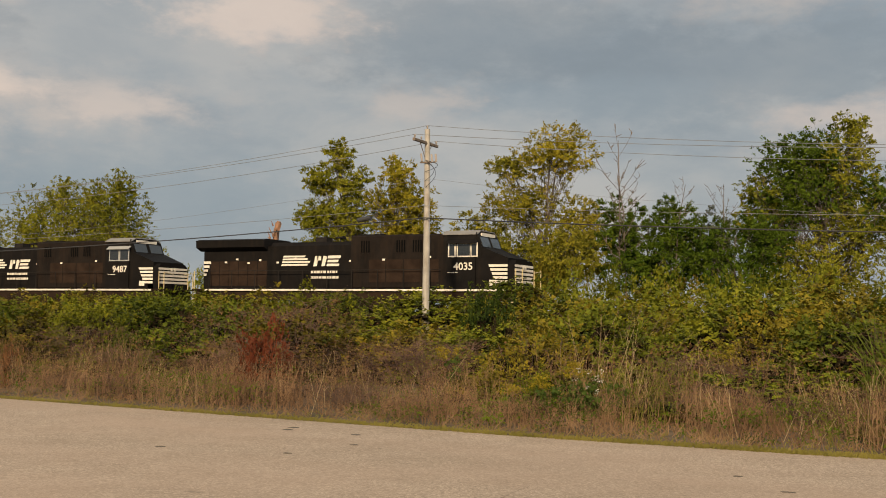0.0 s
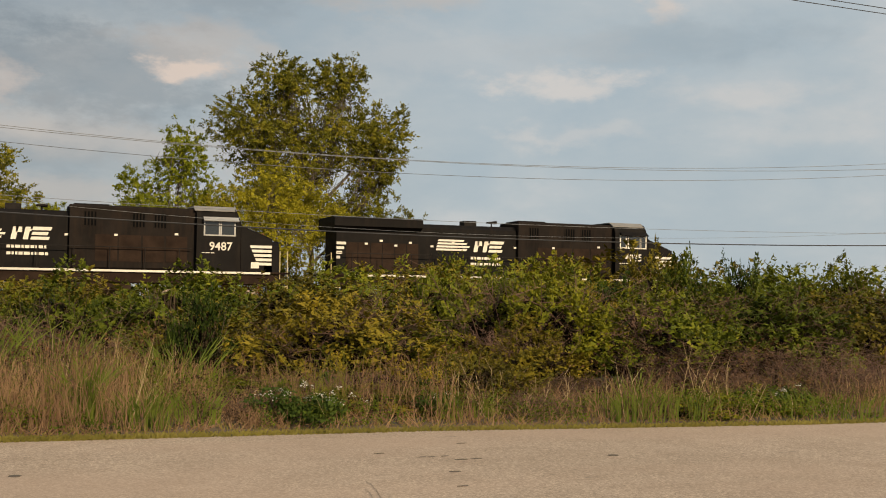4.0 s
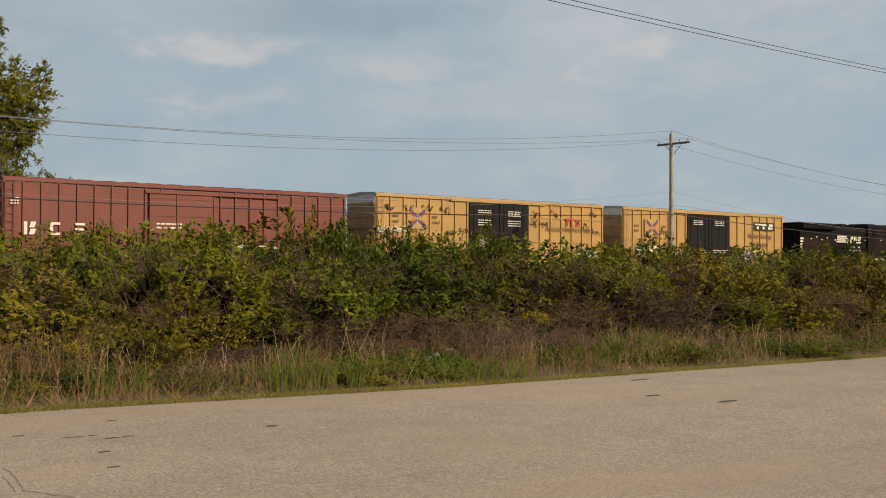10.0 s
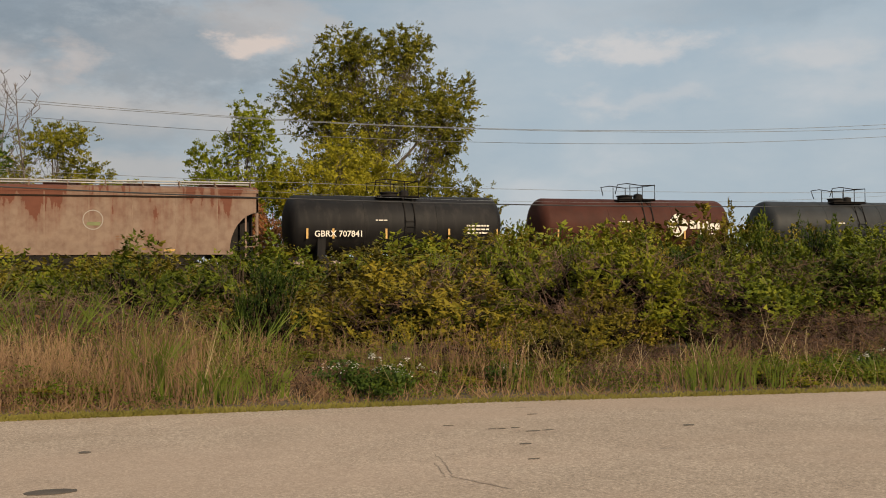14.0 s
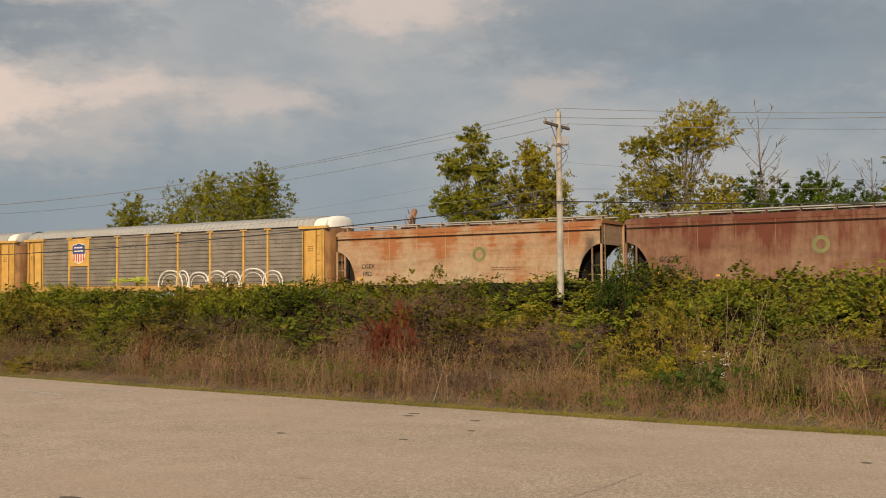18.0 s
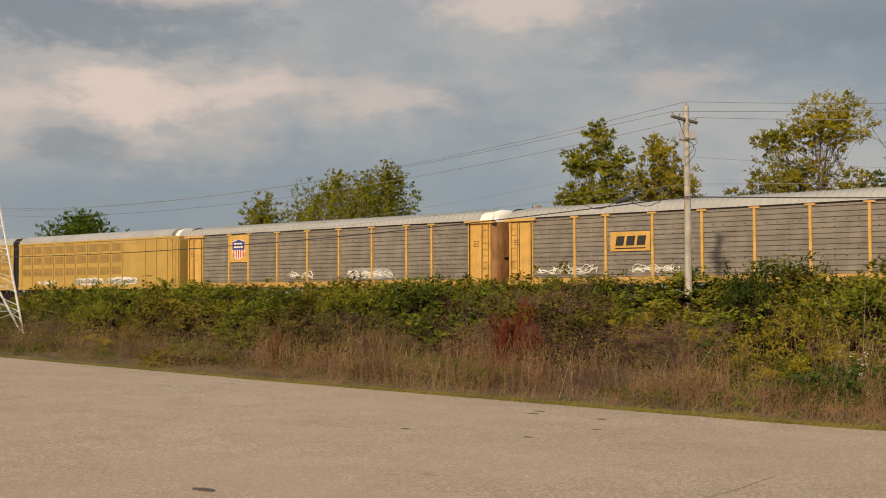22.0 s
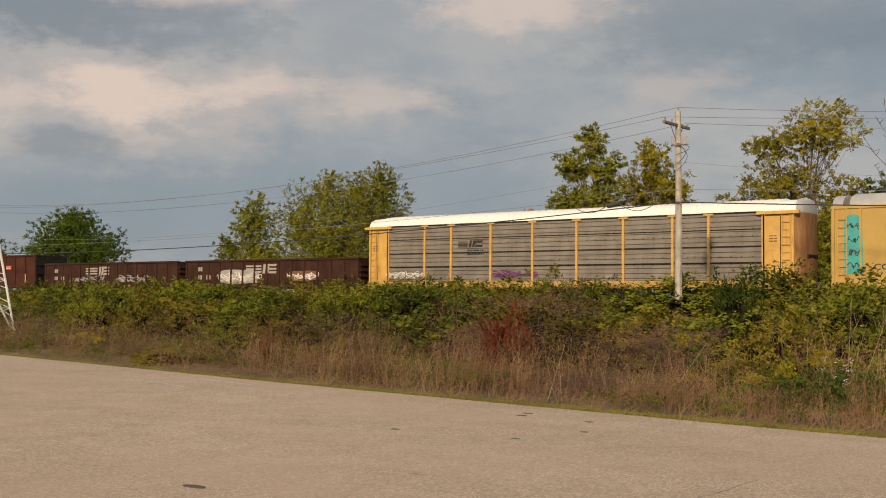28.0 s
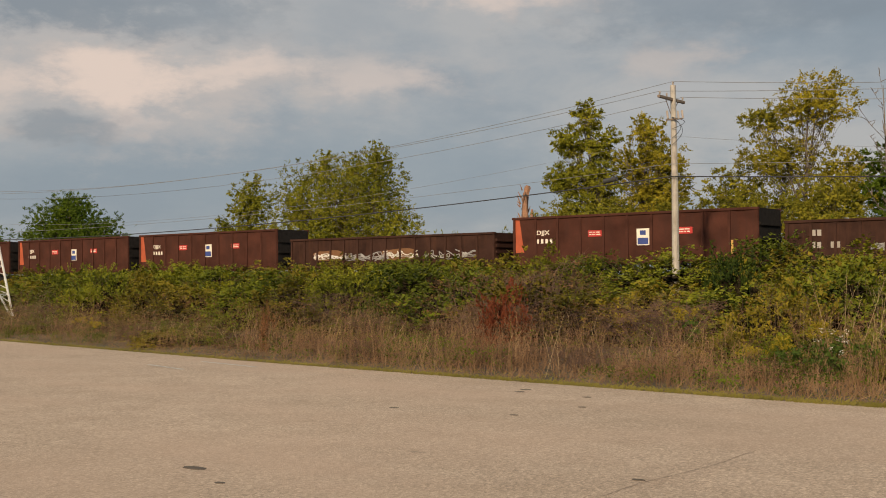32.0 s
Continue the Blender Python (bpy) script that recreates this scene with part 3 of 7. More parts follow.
def shrub_leaves(seed, count=560, size=0.048, per=16, core=1500, shoots=14, low=-0.12):
    """Leaves of a shrub about 1 m in radius and 1 high (to be scaled): leafy twigs on a lumpy dome with shelves and hollows, thinner behind.
    low: how far down the leaves reach; above 0 the foot is bare."""
    rng = np.random.default_rng(seed)
    a = np.where(rng.random(count) < 0.74, rng.uniform(np.pi, 2 * np.pi, count), rng.uniform(0, np.pi, count))
    e = np.arcsin(rng.uniform(low, 1.0, count))
    d = np.stack([np.cos(e) * np.cos(a), np.cos(e) * np.sin(a), np.sin(e)], 1)
    lump = np.array([noise.noise((x * 2.0 + seed * 3.1, y * 2.0, z * 4.0)) for x, y, z in d])
    fine = np.array([noise.noise((x * 4.6, y * 4.6 + seed * 1.7, z * 7.5)) for x, y, z in d])
    reach = 0.86 + 0.48 * lump + 0.26 * fine
    keep = fine + 0.5 * lump > -0.26
    d, reach = d[keep], reach[keep]
    k = len(d)
    tips = d * (reach * (1 - 0.22 * rng.random(k) ** 2))[:, None] * np.array([1, 1, 0.95]) + np.array([0, 0, 0.08])
    tips[:, 2] = np.maximum(tips[:, 2], 0.03)
    axes = d * 0.75 + np.array([0, 0, 0.45]) + rng.normal(0, 0.45, (k, 3))
    q = [sprays(rng, tips, axes, 0.16 + 0.1 * rng.random(k), per, size, 0.8, 0.3)]
    # shoots that stand up out of the top
    u = rng.normal(0, 0.42, (shoots, 2))
    top = np.stack([u[:, 0], u[:, 1], 0.88 - 0.35 * (u ** 2).sum(1) + rng.uniform(-0.05, 0.15, shoots)], 1)
    q.append(sprays(rng, top, np.array([0, 0, 1.0]) + rng.normal(0, 0.2, (shoots, 3)), np.full(shoots, 0.24), 16, size * 0.75))
    # inner leaves close the inside; shrub_mesh colours them near black as its shade
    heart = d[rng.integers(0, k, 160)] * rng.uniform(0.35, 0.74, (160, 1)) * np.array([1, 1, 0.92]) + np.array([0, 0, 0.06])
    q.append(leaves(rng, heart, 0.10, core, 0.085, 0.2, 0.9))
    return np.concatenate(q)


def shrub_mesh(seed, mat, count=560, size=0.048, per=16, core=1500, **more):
    return quads("shrub", shrub_leaves(seed, count, size, per, core, **more), mat, core_shade, core)


def twig_mesh(seed, count=60, mat=None, fine=0, wide=2.4):
    """Stems that fan out from the foot; fine: side twigs on each, and twiglets on those."""
    rng = np.random.default_rng(seed)
    a, r = rng.random(count) * 2 * np.pi, rng.random(count) * 0.35
    p = np.stack([r * np.cos(a), r * np.sin(a), np.zeros(count)], 1)
    q = np.stack([p[:, 0] * wide + rng.normal(0, 0.18, count), p[:, 1] * wide + rng.normal(0, 0.18, count), 0.55 + 0.5 * rng.random(count)], 1)
    out = [stake(p, q, 0.003 + 0.004 * rng.random(count))]
    for step, thick in ((0.30, 0.0028), (0.14, 0.002)):
        if not fine:
            break
        n = len(p) * fine
        i = rng.integers(0, len(p), n)
        s = p[i] + (q[i] - p[i]) * rng.uniform(0.25, 1.0, (n, 1))
        g = s + np.stack([rng.normal(0, step * 0.6, n), rng.normal(0, step * 0.6, n), rng.uniform(-0.02, step, n)], 1)
        out.append(stake(s, g, np.full(n, thick)))
        p, q = s, g
    return quads("twigs", np.concatenate(out), mat or twig)


def build_shrubs():
    kinds = {"green": [shrub_mesh(s, leaf_green) for s in (1, 2, 3)], "olive": [shrub_mesh(s, leaf_olive) for s in (4, 5, 6)],
             "light": [shrub_mesh(s, leaf_light) for s in (7, 8)], "brown": [shrub_mesh(s, leaf_brown, 320, 0.032, 13, 90) for s in (9, 10)], "rust": [shrub_mesh(11, leaf_rust, 700, 0.05, 16, 300)],
             "amber": [shrub_mesh(18, leaf_material("dry_orange_needles", [(0.16, 0.075, 0.035), (0.34, 0.17, 0.075), (0.46, 0.25, 0.12)], 0.2), 380, 0.05, 14, 120)],
             "deep": [shrub_mesh(s, leaf_deep) for s in (17, 19)],
             "tall_green": [shrub_mesh(s, leaf_green, 560, 0.044, 17, low=0.24) for s in (41, 42, 43)], "tall_olive": [shrub_mesh(s, leaf_olive, 560, 0.044, 17, low=0.24) for s in (44, 45)],
             "tall_deep": [shrub_mesh(46, leaf_deep, 560, 0.044, 17, low=0.2)], "tall_light": [shrub_mesh(47, leaf_light, 500, 0.044, 16, low=0.3)]}
    far = {"far_green": (leaf_green, [shrub_leaves(s, 170, 0.07, 10, 400) for s in (12, 13)]), "far_olive": (leaf_olive, [shrub_leaves(s, 170, 0.07, 10, 400) for s in (14, 15)]), "far_light": (leaf_light, [shrub_leaves(16, 170, 0.07, 10, 400)])}
    heaps = {k: [] for k in far}
    bare = material("purple_brown_bare_twigs", (0.115, 0.066, 0.046), 0.9, vary=0.45, scale=2.0, fine=50.0)
    sticks = [twig_mesh(s) for s in (21, 22)]
    thickets = [twig_mesh(s, 44, bare, 6, 2.2) for s in (23, 24, 25)]
    said = {"green": "dense green wild shrub in a railway hedge", "olive": "olive-green overgrown shrub with yellowing leaves", "light": "yellow-green leafy shrub among darker bushes",
            "brown": "withered brown shrub with bare twigs", "rust": "rust-red autumn shrub in the green hedge", "amber": "small withered orange-tan bush in the weeds", "deep": "dark-green vine mound over a shrub", "bare": "leafless purple-brown thicket of thin twigs"}
    rng = random.Random(5)
    # rows: (distance behind the lot's edge, spacing, share of the crown angle, angle offset in degrees, jitter down, kinds in the west, kinds in the east)
    rows = [(3.3, 1.8, 0.0, -2.5, 1.3, "olive bare brown bare bare light", "bare bare olive brown light bare"), (5.0, 2.1, 0.3, -1.1, 1.5, "green olive brown bare olive bare", "bare brown bare tall_olive bare tall_light"), (7.4, 2.5, 0.9, -0.25, 1.5, "green green olive olive light green", "tall_green tall_olive tall_deep tall_green tall_olive tall_light"),
            (11.0, 2.9, 0.95, -0.1, 0.7, "green olive brown light olive", "green deep olive green"), (16.5, 3.4, 0.95, -0.1, 0.5, "green olive green light", "green olive green light"), (24.0, 4.2, 1.0, -0.05, 0.4, "far_green far_olive far_green", "far_green far_olive far_green"), (31.5, 5.0, 1.0, 0.0, 0.35, "far_green far_olive far_light", "far_green far_olive far_light")]

    def put(kind, x, y, h, r):
        turn = rng.uniform(-55, 55)
        if kind in far:
            a = math.radians(turn)
            q = rng.choice(far[kind][1]) * np.array([r, r, h])
            q = np.stack([q[..., 0] * math.cos(a) - q[..., 1] * math.sin(a) + x, q[..., 0] * math.sin(a) + q[..., 1] * math.cos(a) + y, q[..., 2] + land_z(x, y) - 0.05], -1)
            heaps[kind].append(q)
            return
        ob = thing("shrub", said[kind.replace("tall_", "")], "shrub", group="shrubs along the railway")
        ob.matrix_world = pose(x, y, land_z(x, y) - 0.05, 0, 0, turn)
        pieces = [("stem", rng.choice(thickets), 0.95)] if kind == "bare" else [("foliage", rng.choice(kinds[kind]), 1.0), ("stem", rng.choice(thickets if kind == "brown" or kind.startswith("tall_") else sticks), 0.85)]
        for name, m, mul in pieces:
            o = part(name, m, None, ob)
            o.scale = (r, r, h * mul)

    # low growth before the hedge
    rows.insert(0, (2.2, 1.5, 0.0, -3.6, 1.0, "bare brown bare olive bare brown", "bare olive light bare"))
    for back, gap, share, off, drop, west, east in rows:
        reach = (13.5 + back) * 1.78 + 4
        x = -reach
        while x < reach:
            near = 0.72 if x > 6 else 1.0
            y = edge_y(x) + (back + rng.uniform(-0.8, 0.8)) * (near if back < 9 else 1.0)
            xx = x + rng.uniform(-0.5, 0.5)
            el = crown_angle(xx, y) * share + off + rng.uniform(-drop, 0.25) + (0.35 if near < 1 and back < 9 else 0.0)
            wide = gap * rng.uniform(0.55, 0.95)
            kind = rng.choice((east if x > 4 else west).split())
            aside = abs(math.degrees(math.atan2(xx, y)) + 25.8)
            # the growth before the utility pole is low
            if y < 45 and aside < 1.0 + 0.7 * math.degrees(wide / math.hypot(xx, y)):
                el = min(el, -0.35 - rng.uniform(0, 0.5))
            if back > 30 and aside < 7:
                kind = rng.choice(["green", "olive", "green", "light"])
            top = 1.6 + math.hypot(xx, y) * math.tan(radians(el))
            h = max(0.35, top - land_z(xx, y))
            put(kind, xx, y, h, wide)
            x += gap * rng.uniform(0.85, 1.15)
    x = -48.0
    while x < 31:
        y = 62.5 + rng.uniform(-0.6, 2.0)
        put(rng.choice(["far_green", "far_olive", "far_green", "far_light"]), x, y, rng.uniform(2.9, 4.2), rng.uniform(1.9, 2.6))
        x += rng.uniform(1.9, 2.5)
    for x0, x1 in ((-185.0, -49.0), (32.0, 135.0)):
        x = x0
        while x < x1:
            put(rng.choice(["far_green", "far_olive", "far_green"]), x, 63.5 + rng.uniform(-0.5, 2.0), rng.uniform(1.7, 2.5), rng.uniform(2.4, 3.1))
            x += rng.uniform(2.7, 3.4)
    for kind, x, y, h, r in SPECIAL_SHRUBS:
        put(kind, x, y, h, r)
    for kind, (mat, _) in far.items():
        tagged(new("far_thicket", quads("far_thicket", np.concatenate(heaps[kind]), mat)), {"far_green": "green thicket of wild shrubs by the railway", "far_olive": "olive thicket of wild shrubs by the railway", "far_light": "yellow-green thicket by the railway"}[kind], "thicket", kind="stuff")


SPECIAL_SHRUBS = [("green", 10.2, 22.0, 2.35, 1.5), ("olive", 10.9, 20.4, 1.9, 1.2), ("green", 14.3, 22.2, 2.3, 1.4), ("light", 9.2, 18.6, 1.8, 1.1), ("deep", 3.1, 18.6, 1.75, 0.75), ("deep", 17.4, 24.0, 2.6, 1.0), ("deep", 15.2, 22.5, 2.3, 0.9), ("deep", -9.5, 22.5, 2.1, 0.9), ("rust", -12.85, 18.9, 1.35, 0.66), ("amber", -17.4, 16.7, 1.1, 0.22)]
build_shrubs()


def build_weeds():
    """Dry stalks, grass blades and low herbs between the lot and the shrubs."""
    rng = np.random.default_rng(12)
    tan = leaf_material("dry_tan_stalks", TANS, 0.15, 0.0, 0.8, 0.24)
    grass = leaf_material("verge_grass", [(0.16, 0.145, 0.034), (0.29, 0.245, 0.062), (0.40, 0.32, 0.11)], 0.3, 0.0)
    herb = leaf_material("green_herb_leaves", [(0.05, 0.075, 0.009), (0.135, 0.18, 0.016), (0.27, 0.28, 0.026)], 0.3, 0.0)

    def edge(x):
        return np.interp(x, [p[0] for p in EDGE], [p[1] for p in EDGE])

    def base(n, lo, hi, xr=46.0):
        """Places on the ground, closer together in the middle of the line."""
        u = rng.uniform(-1, 1, n)
        x = xr * np.sign(u) * np.abs(u) ** 1.35
        d = rng.uniform(lo, hi, n)
        z = np.interp(d, [0, 0.6, 4, 30], [0.0, 0.03, 0.12, 0.45])
        return np.stack([x, edge(x) + d, z], 1)

    def field(p, scale, seed):
        return np.array([noise.noise((a * scale, b * scale, seed)) for a, b, _ in p])

    def thin(p, scale, cut, seed):
        return p[field(p, scale, seed) > cut]

    def lush(p, seed, scale=0.5):
        """How high the plants stand here: patches of tall and low growth, lower in the east."""
        return np.clip(0.8 + 1.1 * field(p, scale, seed), 0.25, 1.3) * np.interp(p[:, 0], [2, 6], [1.0, 0.7])

    def stalks(p, lo, hi, lean, wide, fork):
        """Upright stems, each with a few finer side twigs that rise from it."""
        n = len(p)
        h = rng.uniform(lo, hi, n) * np.clip((p[:, 1] - edge(p[:, 0])) / 0.9 + 0.25, 0.3, 1.0) * lush(p, 31.0)
        q = p + np.stack([rng.normal(0, lean, n) * h, rng.normal(0, lean, n) * h, h], 1)
        out = [stake(p, q, wide * (0.6 + 0.8 * rng.random(n)))]
        for k in range(fork):
            a = p + (q - p) * rng.uniform(0.35, 0.95, n)[:, None]
            b = a + np.stack([rng.normal(0, 0.07, n), rng.normal(0, 0.07, n), rng.uniform(0.04, 0.22, n)], 1)
            out.append(stake(a, b, wide * 0.75 * (0.6 + 0.8 * rng.random(n))))
        return np.concatenate(out)

    p = np.concatenate([thin(base(13000, 0.35, 1.6), 0.7, -0.08, 3.0), thin(base(15000, 1.2, 4.4), 0.7, -0.05, 5.0)])
    p = p[(p[:, 0] < 4) | (rng.random(len(p)) < 0.45)]
    tagged(new("dry_weeds", quads("dry_weeds", stalks(p, 0.22, 0.9, 0.2, 0.0032, 3), tan)), "upright dry red-brown stalks of tall dead weeds", "weeds", kind="stuff")
    p = thin(base(1500, 0.4, 3.4), 0.5, 0.05, 8.0)
    pale = leaf_material("pale_straw_stalks", [(0.30, 0.22, 0.12), (0.48, 0.37, 0.22), (0.60, 0.48, 0.30)], 0.15, 0.0)
    tagged(new("straw_stalks", quads("straw_stalks", stalks(p, 0.6, 1.3, 0.28, 0.0036, 2), pale)), "pale bent straw stalks among darker weeds", "weeds", kind="stuff")
    c = thin(base(9000, 0.4, 4.0), 0.6, -0.05, 23.0)
    c[:, 2] += rng.uniform(0.1, 0.85, len(c)) * lush(c, 31.0)
    tagged(new("dry_seed_heads", quads("dry_seed_heads", leaves(rng, c, 0.10, 80000, 0.024), leaf_material("withered_weed_leaves", [(0.045, 0.026, 0.016), (0.16, 0.092, 0.052), (0.33, 0.205, 0.11)], 0.15, 0.0, 0.7))), "brown withered leaves and seed heads on dead weeds", "weeds", kind="stuff")
    p = np.concatenate([base(26000, -0.07, 0.14), base(6000, 0.1, 0.9)])
    n = len(p)
    q = p + np.stack([rng.normal(0, 0.03, n), rng.normal(0, 0.03, n), rng.uniform(0.02, 0.055, n)], 1)
    tagged(new("verge_grass", quads("verge_grass", stake(p, q, np.full(n, 0.006)), grass)), "short yellow-green grass along the asphalt edge", "grass", kind="stuff")
    p = base(20000, 0.25, 2.6)
    n = len(p)
    q = p + np.stack([rng.normal(0, 0.09, n), rng.normal(0, 0.09, n), rng.uniform(0.03, 0.2, n)], 1)
    tagged(new("dry_litter", quads("dry_litter", stake(p, q, np.full(n, 0.005)), tan)), "short dry stalks and straw on the ground", "litter", kind="stuff")
    rank = leaf_material("rank_grass_blades", [(0.085, 0.095, 0.017), (0.19, 0.185, 0.034), (0.32, 0.28, 0.06)], 0.25, 0.0)
    t = np.concatenate([thin(base(9000, 0.5, 4.8), 0.8, 0.10, 9.0), np.array([p for p in thin(base(14000, 0.4, 3.6), 0.6, 0.02, 10.0) if 1 < p[0] < 22])])
    m = len(t)
    k = rng.uniform(0.3, 0.95, m) * lush(t, 31.0)
    bend = np.stack([rng.normal(0, 0.16, m), rng.normal(0, 0.16, m), k], 1)
    knee = t + bend * np.array([0.4, 0.4, 0.6])
    tagged(new("rank_grass", quads("rank_grass", np.concatenate([stake(t, knee, np.full(m, 0.005)), stake(knee, t + bend * np.array([1.5, 1.5, 1.0]), np.full(m, 0.0042))]), rank)), "thin tall olive grass among the dry weeds", "grass", kind="stuff")
    c = np.concatenate([thin(base(5200, 0.35, 4.5), 0.45, 0.0, 17.0), thin(base(3000, 0.3, 2.2), 0.6, 0.12, 41.0), [p for p in thin(base(9000, 0.3, 2.6), 0.5, 0.0, 47.0) if p[0] > 3.5]])
    c[:, 2] += rng.uniform(0.03, 0.45, len(c)) * lush(c, 17.0)
    tagged(new("low_herbs", quads("low_herbs", leaves(rng, c, 0.12, 90000, 0.034), herb)), "low green herbs among the dry weeds", "herbs", kind="stuff")
    c = base(3200, 3.0, 9.0, 48.0)
    c[:, 2] += rng.uniform(0.1, 0.9, len(c))
    tagged(new("undergrowth", quads("undergrowth", leaves(rng, c, 0.25, 36000, 0.05), leaf_brown)), "tangled brown undergrowth at the feet of shrubs", "undergrowth", kind="stuff")


build_weeds()


def build_clumps():
    """Single plants that stand out at the lot's edge: reed grass, white umbels, goldenrod."""
    rng = np.random.default_rng(77)
    reed = leaf_material("reed_grass_blades", [(0.085, 0.115, 0.02), (0.165, 0.20, 0.034), (0.28, 0.29, 0.06)], 0.3, 0.1, 3.0)
    umbel = material("white_umbel_flowers", (0.50, 0.48, 0.42), 0.8, vary=0.15)
    rod = leaf_material("goldenrod_flowers", [(0.26, 0.20, 0.02), (0.42, 0.32, 0.03)], 0.3, 0.1)
    herb = leaf_material("weed_leaves", [(0.05, 0.085, 0.016), (0.085, 0.12, 0.022), (0.13, 0.15, 0.03)], 0.3, 0.1)
    for x, y, r, h, n in ((1.1, 14.35, 0.22, 0.8, 90), (1.75, 14.1, 0.34, 0.5, 90), (2.4, 14.2, 0.3, 0.4, 60), (8.1, 13.5, 0.6, 0.42, 130), (8.9, 13.3, 0.4, 0.38, 80), (8.6, 14.2, 0.25, 0.6, 40), (11.1, 13.2, 0.9, 0.34, 150), (14.7, 13.4, 0.5, 0.6, 80), (-0.3, 17.2, 0.7, 1.3, 80), (0.9, 17.6, 0.5, 1.2, 60), (-1.2, 18.2, 0.5, 1.5, 60), (2.6, 17.0, 0.5, 1.0, 60), (6.0, 14.4, 0.6, 0.35, 90), (-24, 17.3, 1.2, 0.4, 110), (-29, 18.2, 1.2, 0.4, 110)):
        a = rng.random(n) * 2 * np.pi
        d = r * np.sqrt(rng.random(n))
        p = np.stack([d * np.cos(a), d * np.sin(a), np.zeros(n)], 1)
        k = h * rng.uniform(0.55, 1.05, n)
        bend = np.stack([np.cos(a) * 0.22 * k + rng.normal(0, 0.1, n) * k, np.sin(a) * 0.22 * k, k], 1)
        m = p + bend * np.array([0.35, 0.35, 0.62])
        q = p + bend * np.array([1.5, 1.5, 1.0])
        w = 0.006 + 0.006 * rng.random(n)
        lower = stake(p, m, w)
        upper = stake(m, q, w * 0.9)
        upper[:, 2:] = (upper[:, 2:] + q[:, None]) / 2
        tagged(new("grass_clump", quads("grass_clump", np.concatenate([lower, upper]), reed)), "arching clump of tall green grass at the lot's edge", "grass", group="tall grass clumps", kind="stuff").matrix_world = pose(x, y, land_z(x, y))
    for x, y, r, h in ((-5.1, 15.3, 0.4, 0.75), (3.45, 14.0, 0.55, 0.55), (3.95, 13.9, 0.4, 0.4), (5.6, 14.3, 0.25, 0.35), (10.6, 13.6, 0.3, 0.4)):
        ob = thing("flowering_herb", "bushy weed with flat white flower heads", "flowering weed", group="white flowering weeds", m=pose(x, y, land_z(x, y)))
        k = 26
        c = np.stack([rng.normal(0, r * 0.55, k), rng.normal(0, r * 0.4, k), rng.uniform(0.08, h * 0.75, k)], 1)
        part("foliage", quads("foliage", leaves(rng, c, 0.13, 900, 0.055), herb), None, ob)
        k = int(9 * r / 0.4)
        c = np.stack([rng.normal(0, r * 0.5, k), rng.normal(-0.1, r * 0.35, k), h * rng.uniform(0.6, 1.0, k)], 1)
        q = leaves(rng, c, 0.055, k * 16, 0.022, 2.0, 0.9)
        q[:, :, 2] = (q[:, :, 2] - np.repeat(q[:, :, 2].mean(1), 3).reshape(-1, 3)) + np.round(q[:, :, 2].mean(1), 2)[:, None]
        tagged(part("flower_head", quads("flower_head", q, umbel), None, ob), "flat white flower heads", kind="stuff")
    for x, y, h in ((4.4, 15.0, 0.75), (-6.1, 15.9, 0.6), (-6.3, 15.4, 0.5), (-5.6, 16.2, 0.75), (-8.2, 17.4, 0.9), (5.7, 15.0, 0.5), (-24.5, 17.6, 0.5), (-26, 18.2, 0.5), (13.2, 14.0, 0.8)):
        ob = thing("goldenrod", "yellow flowering goldenrod among dry weeds", "flowering weed", group="yellow flowering weeds", m=pose(x, y, land_z(x, y)))
        k = 14
        c = np.stack([rng.normal(0, 0.1, k), rng.normal(0, 0.1, k), h * rng.uniform(0.78, 1.05, k)], 1)
        part("blossom", quads("blossom", leaves(rng, c, 0.07, 420, 0.03), rod), None, ob)
        c = np.stack([rng.normal(0, 0.08, k), rng.normal(0, 0.08, k), h * rng.uniform(0.1, 0.8, k)], 1)
        part("foliage", quads("foliage", leaves(rng, c, 0.08, 260, 0.05), herb), None, ob)


build_clumps()

bark = material("grey_brown_bark", (0.11, 0.09, 0.07), 0.95, vary=0.4, scale=5.0, bump=0.9, fine=22.0)
dead_wood = material("dead_weathered_wood", (0.14, 0.11, 0.085), 0.9, vary=0.3, scale=4.0, bump=0.6, fine=25.0)


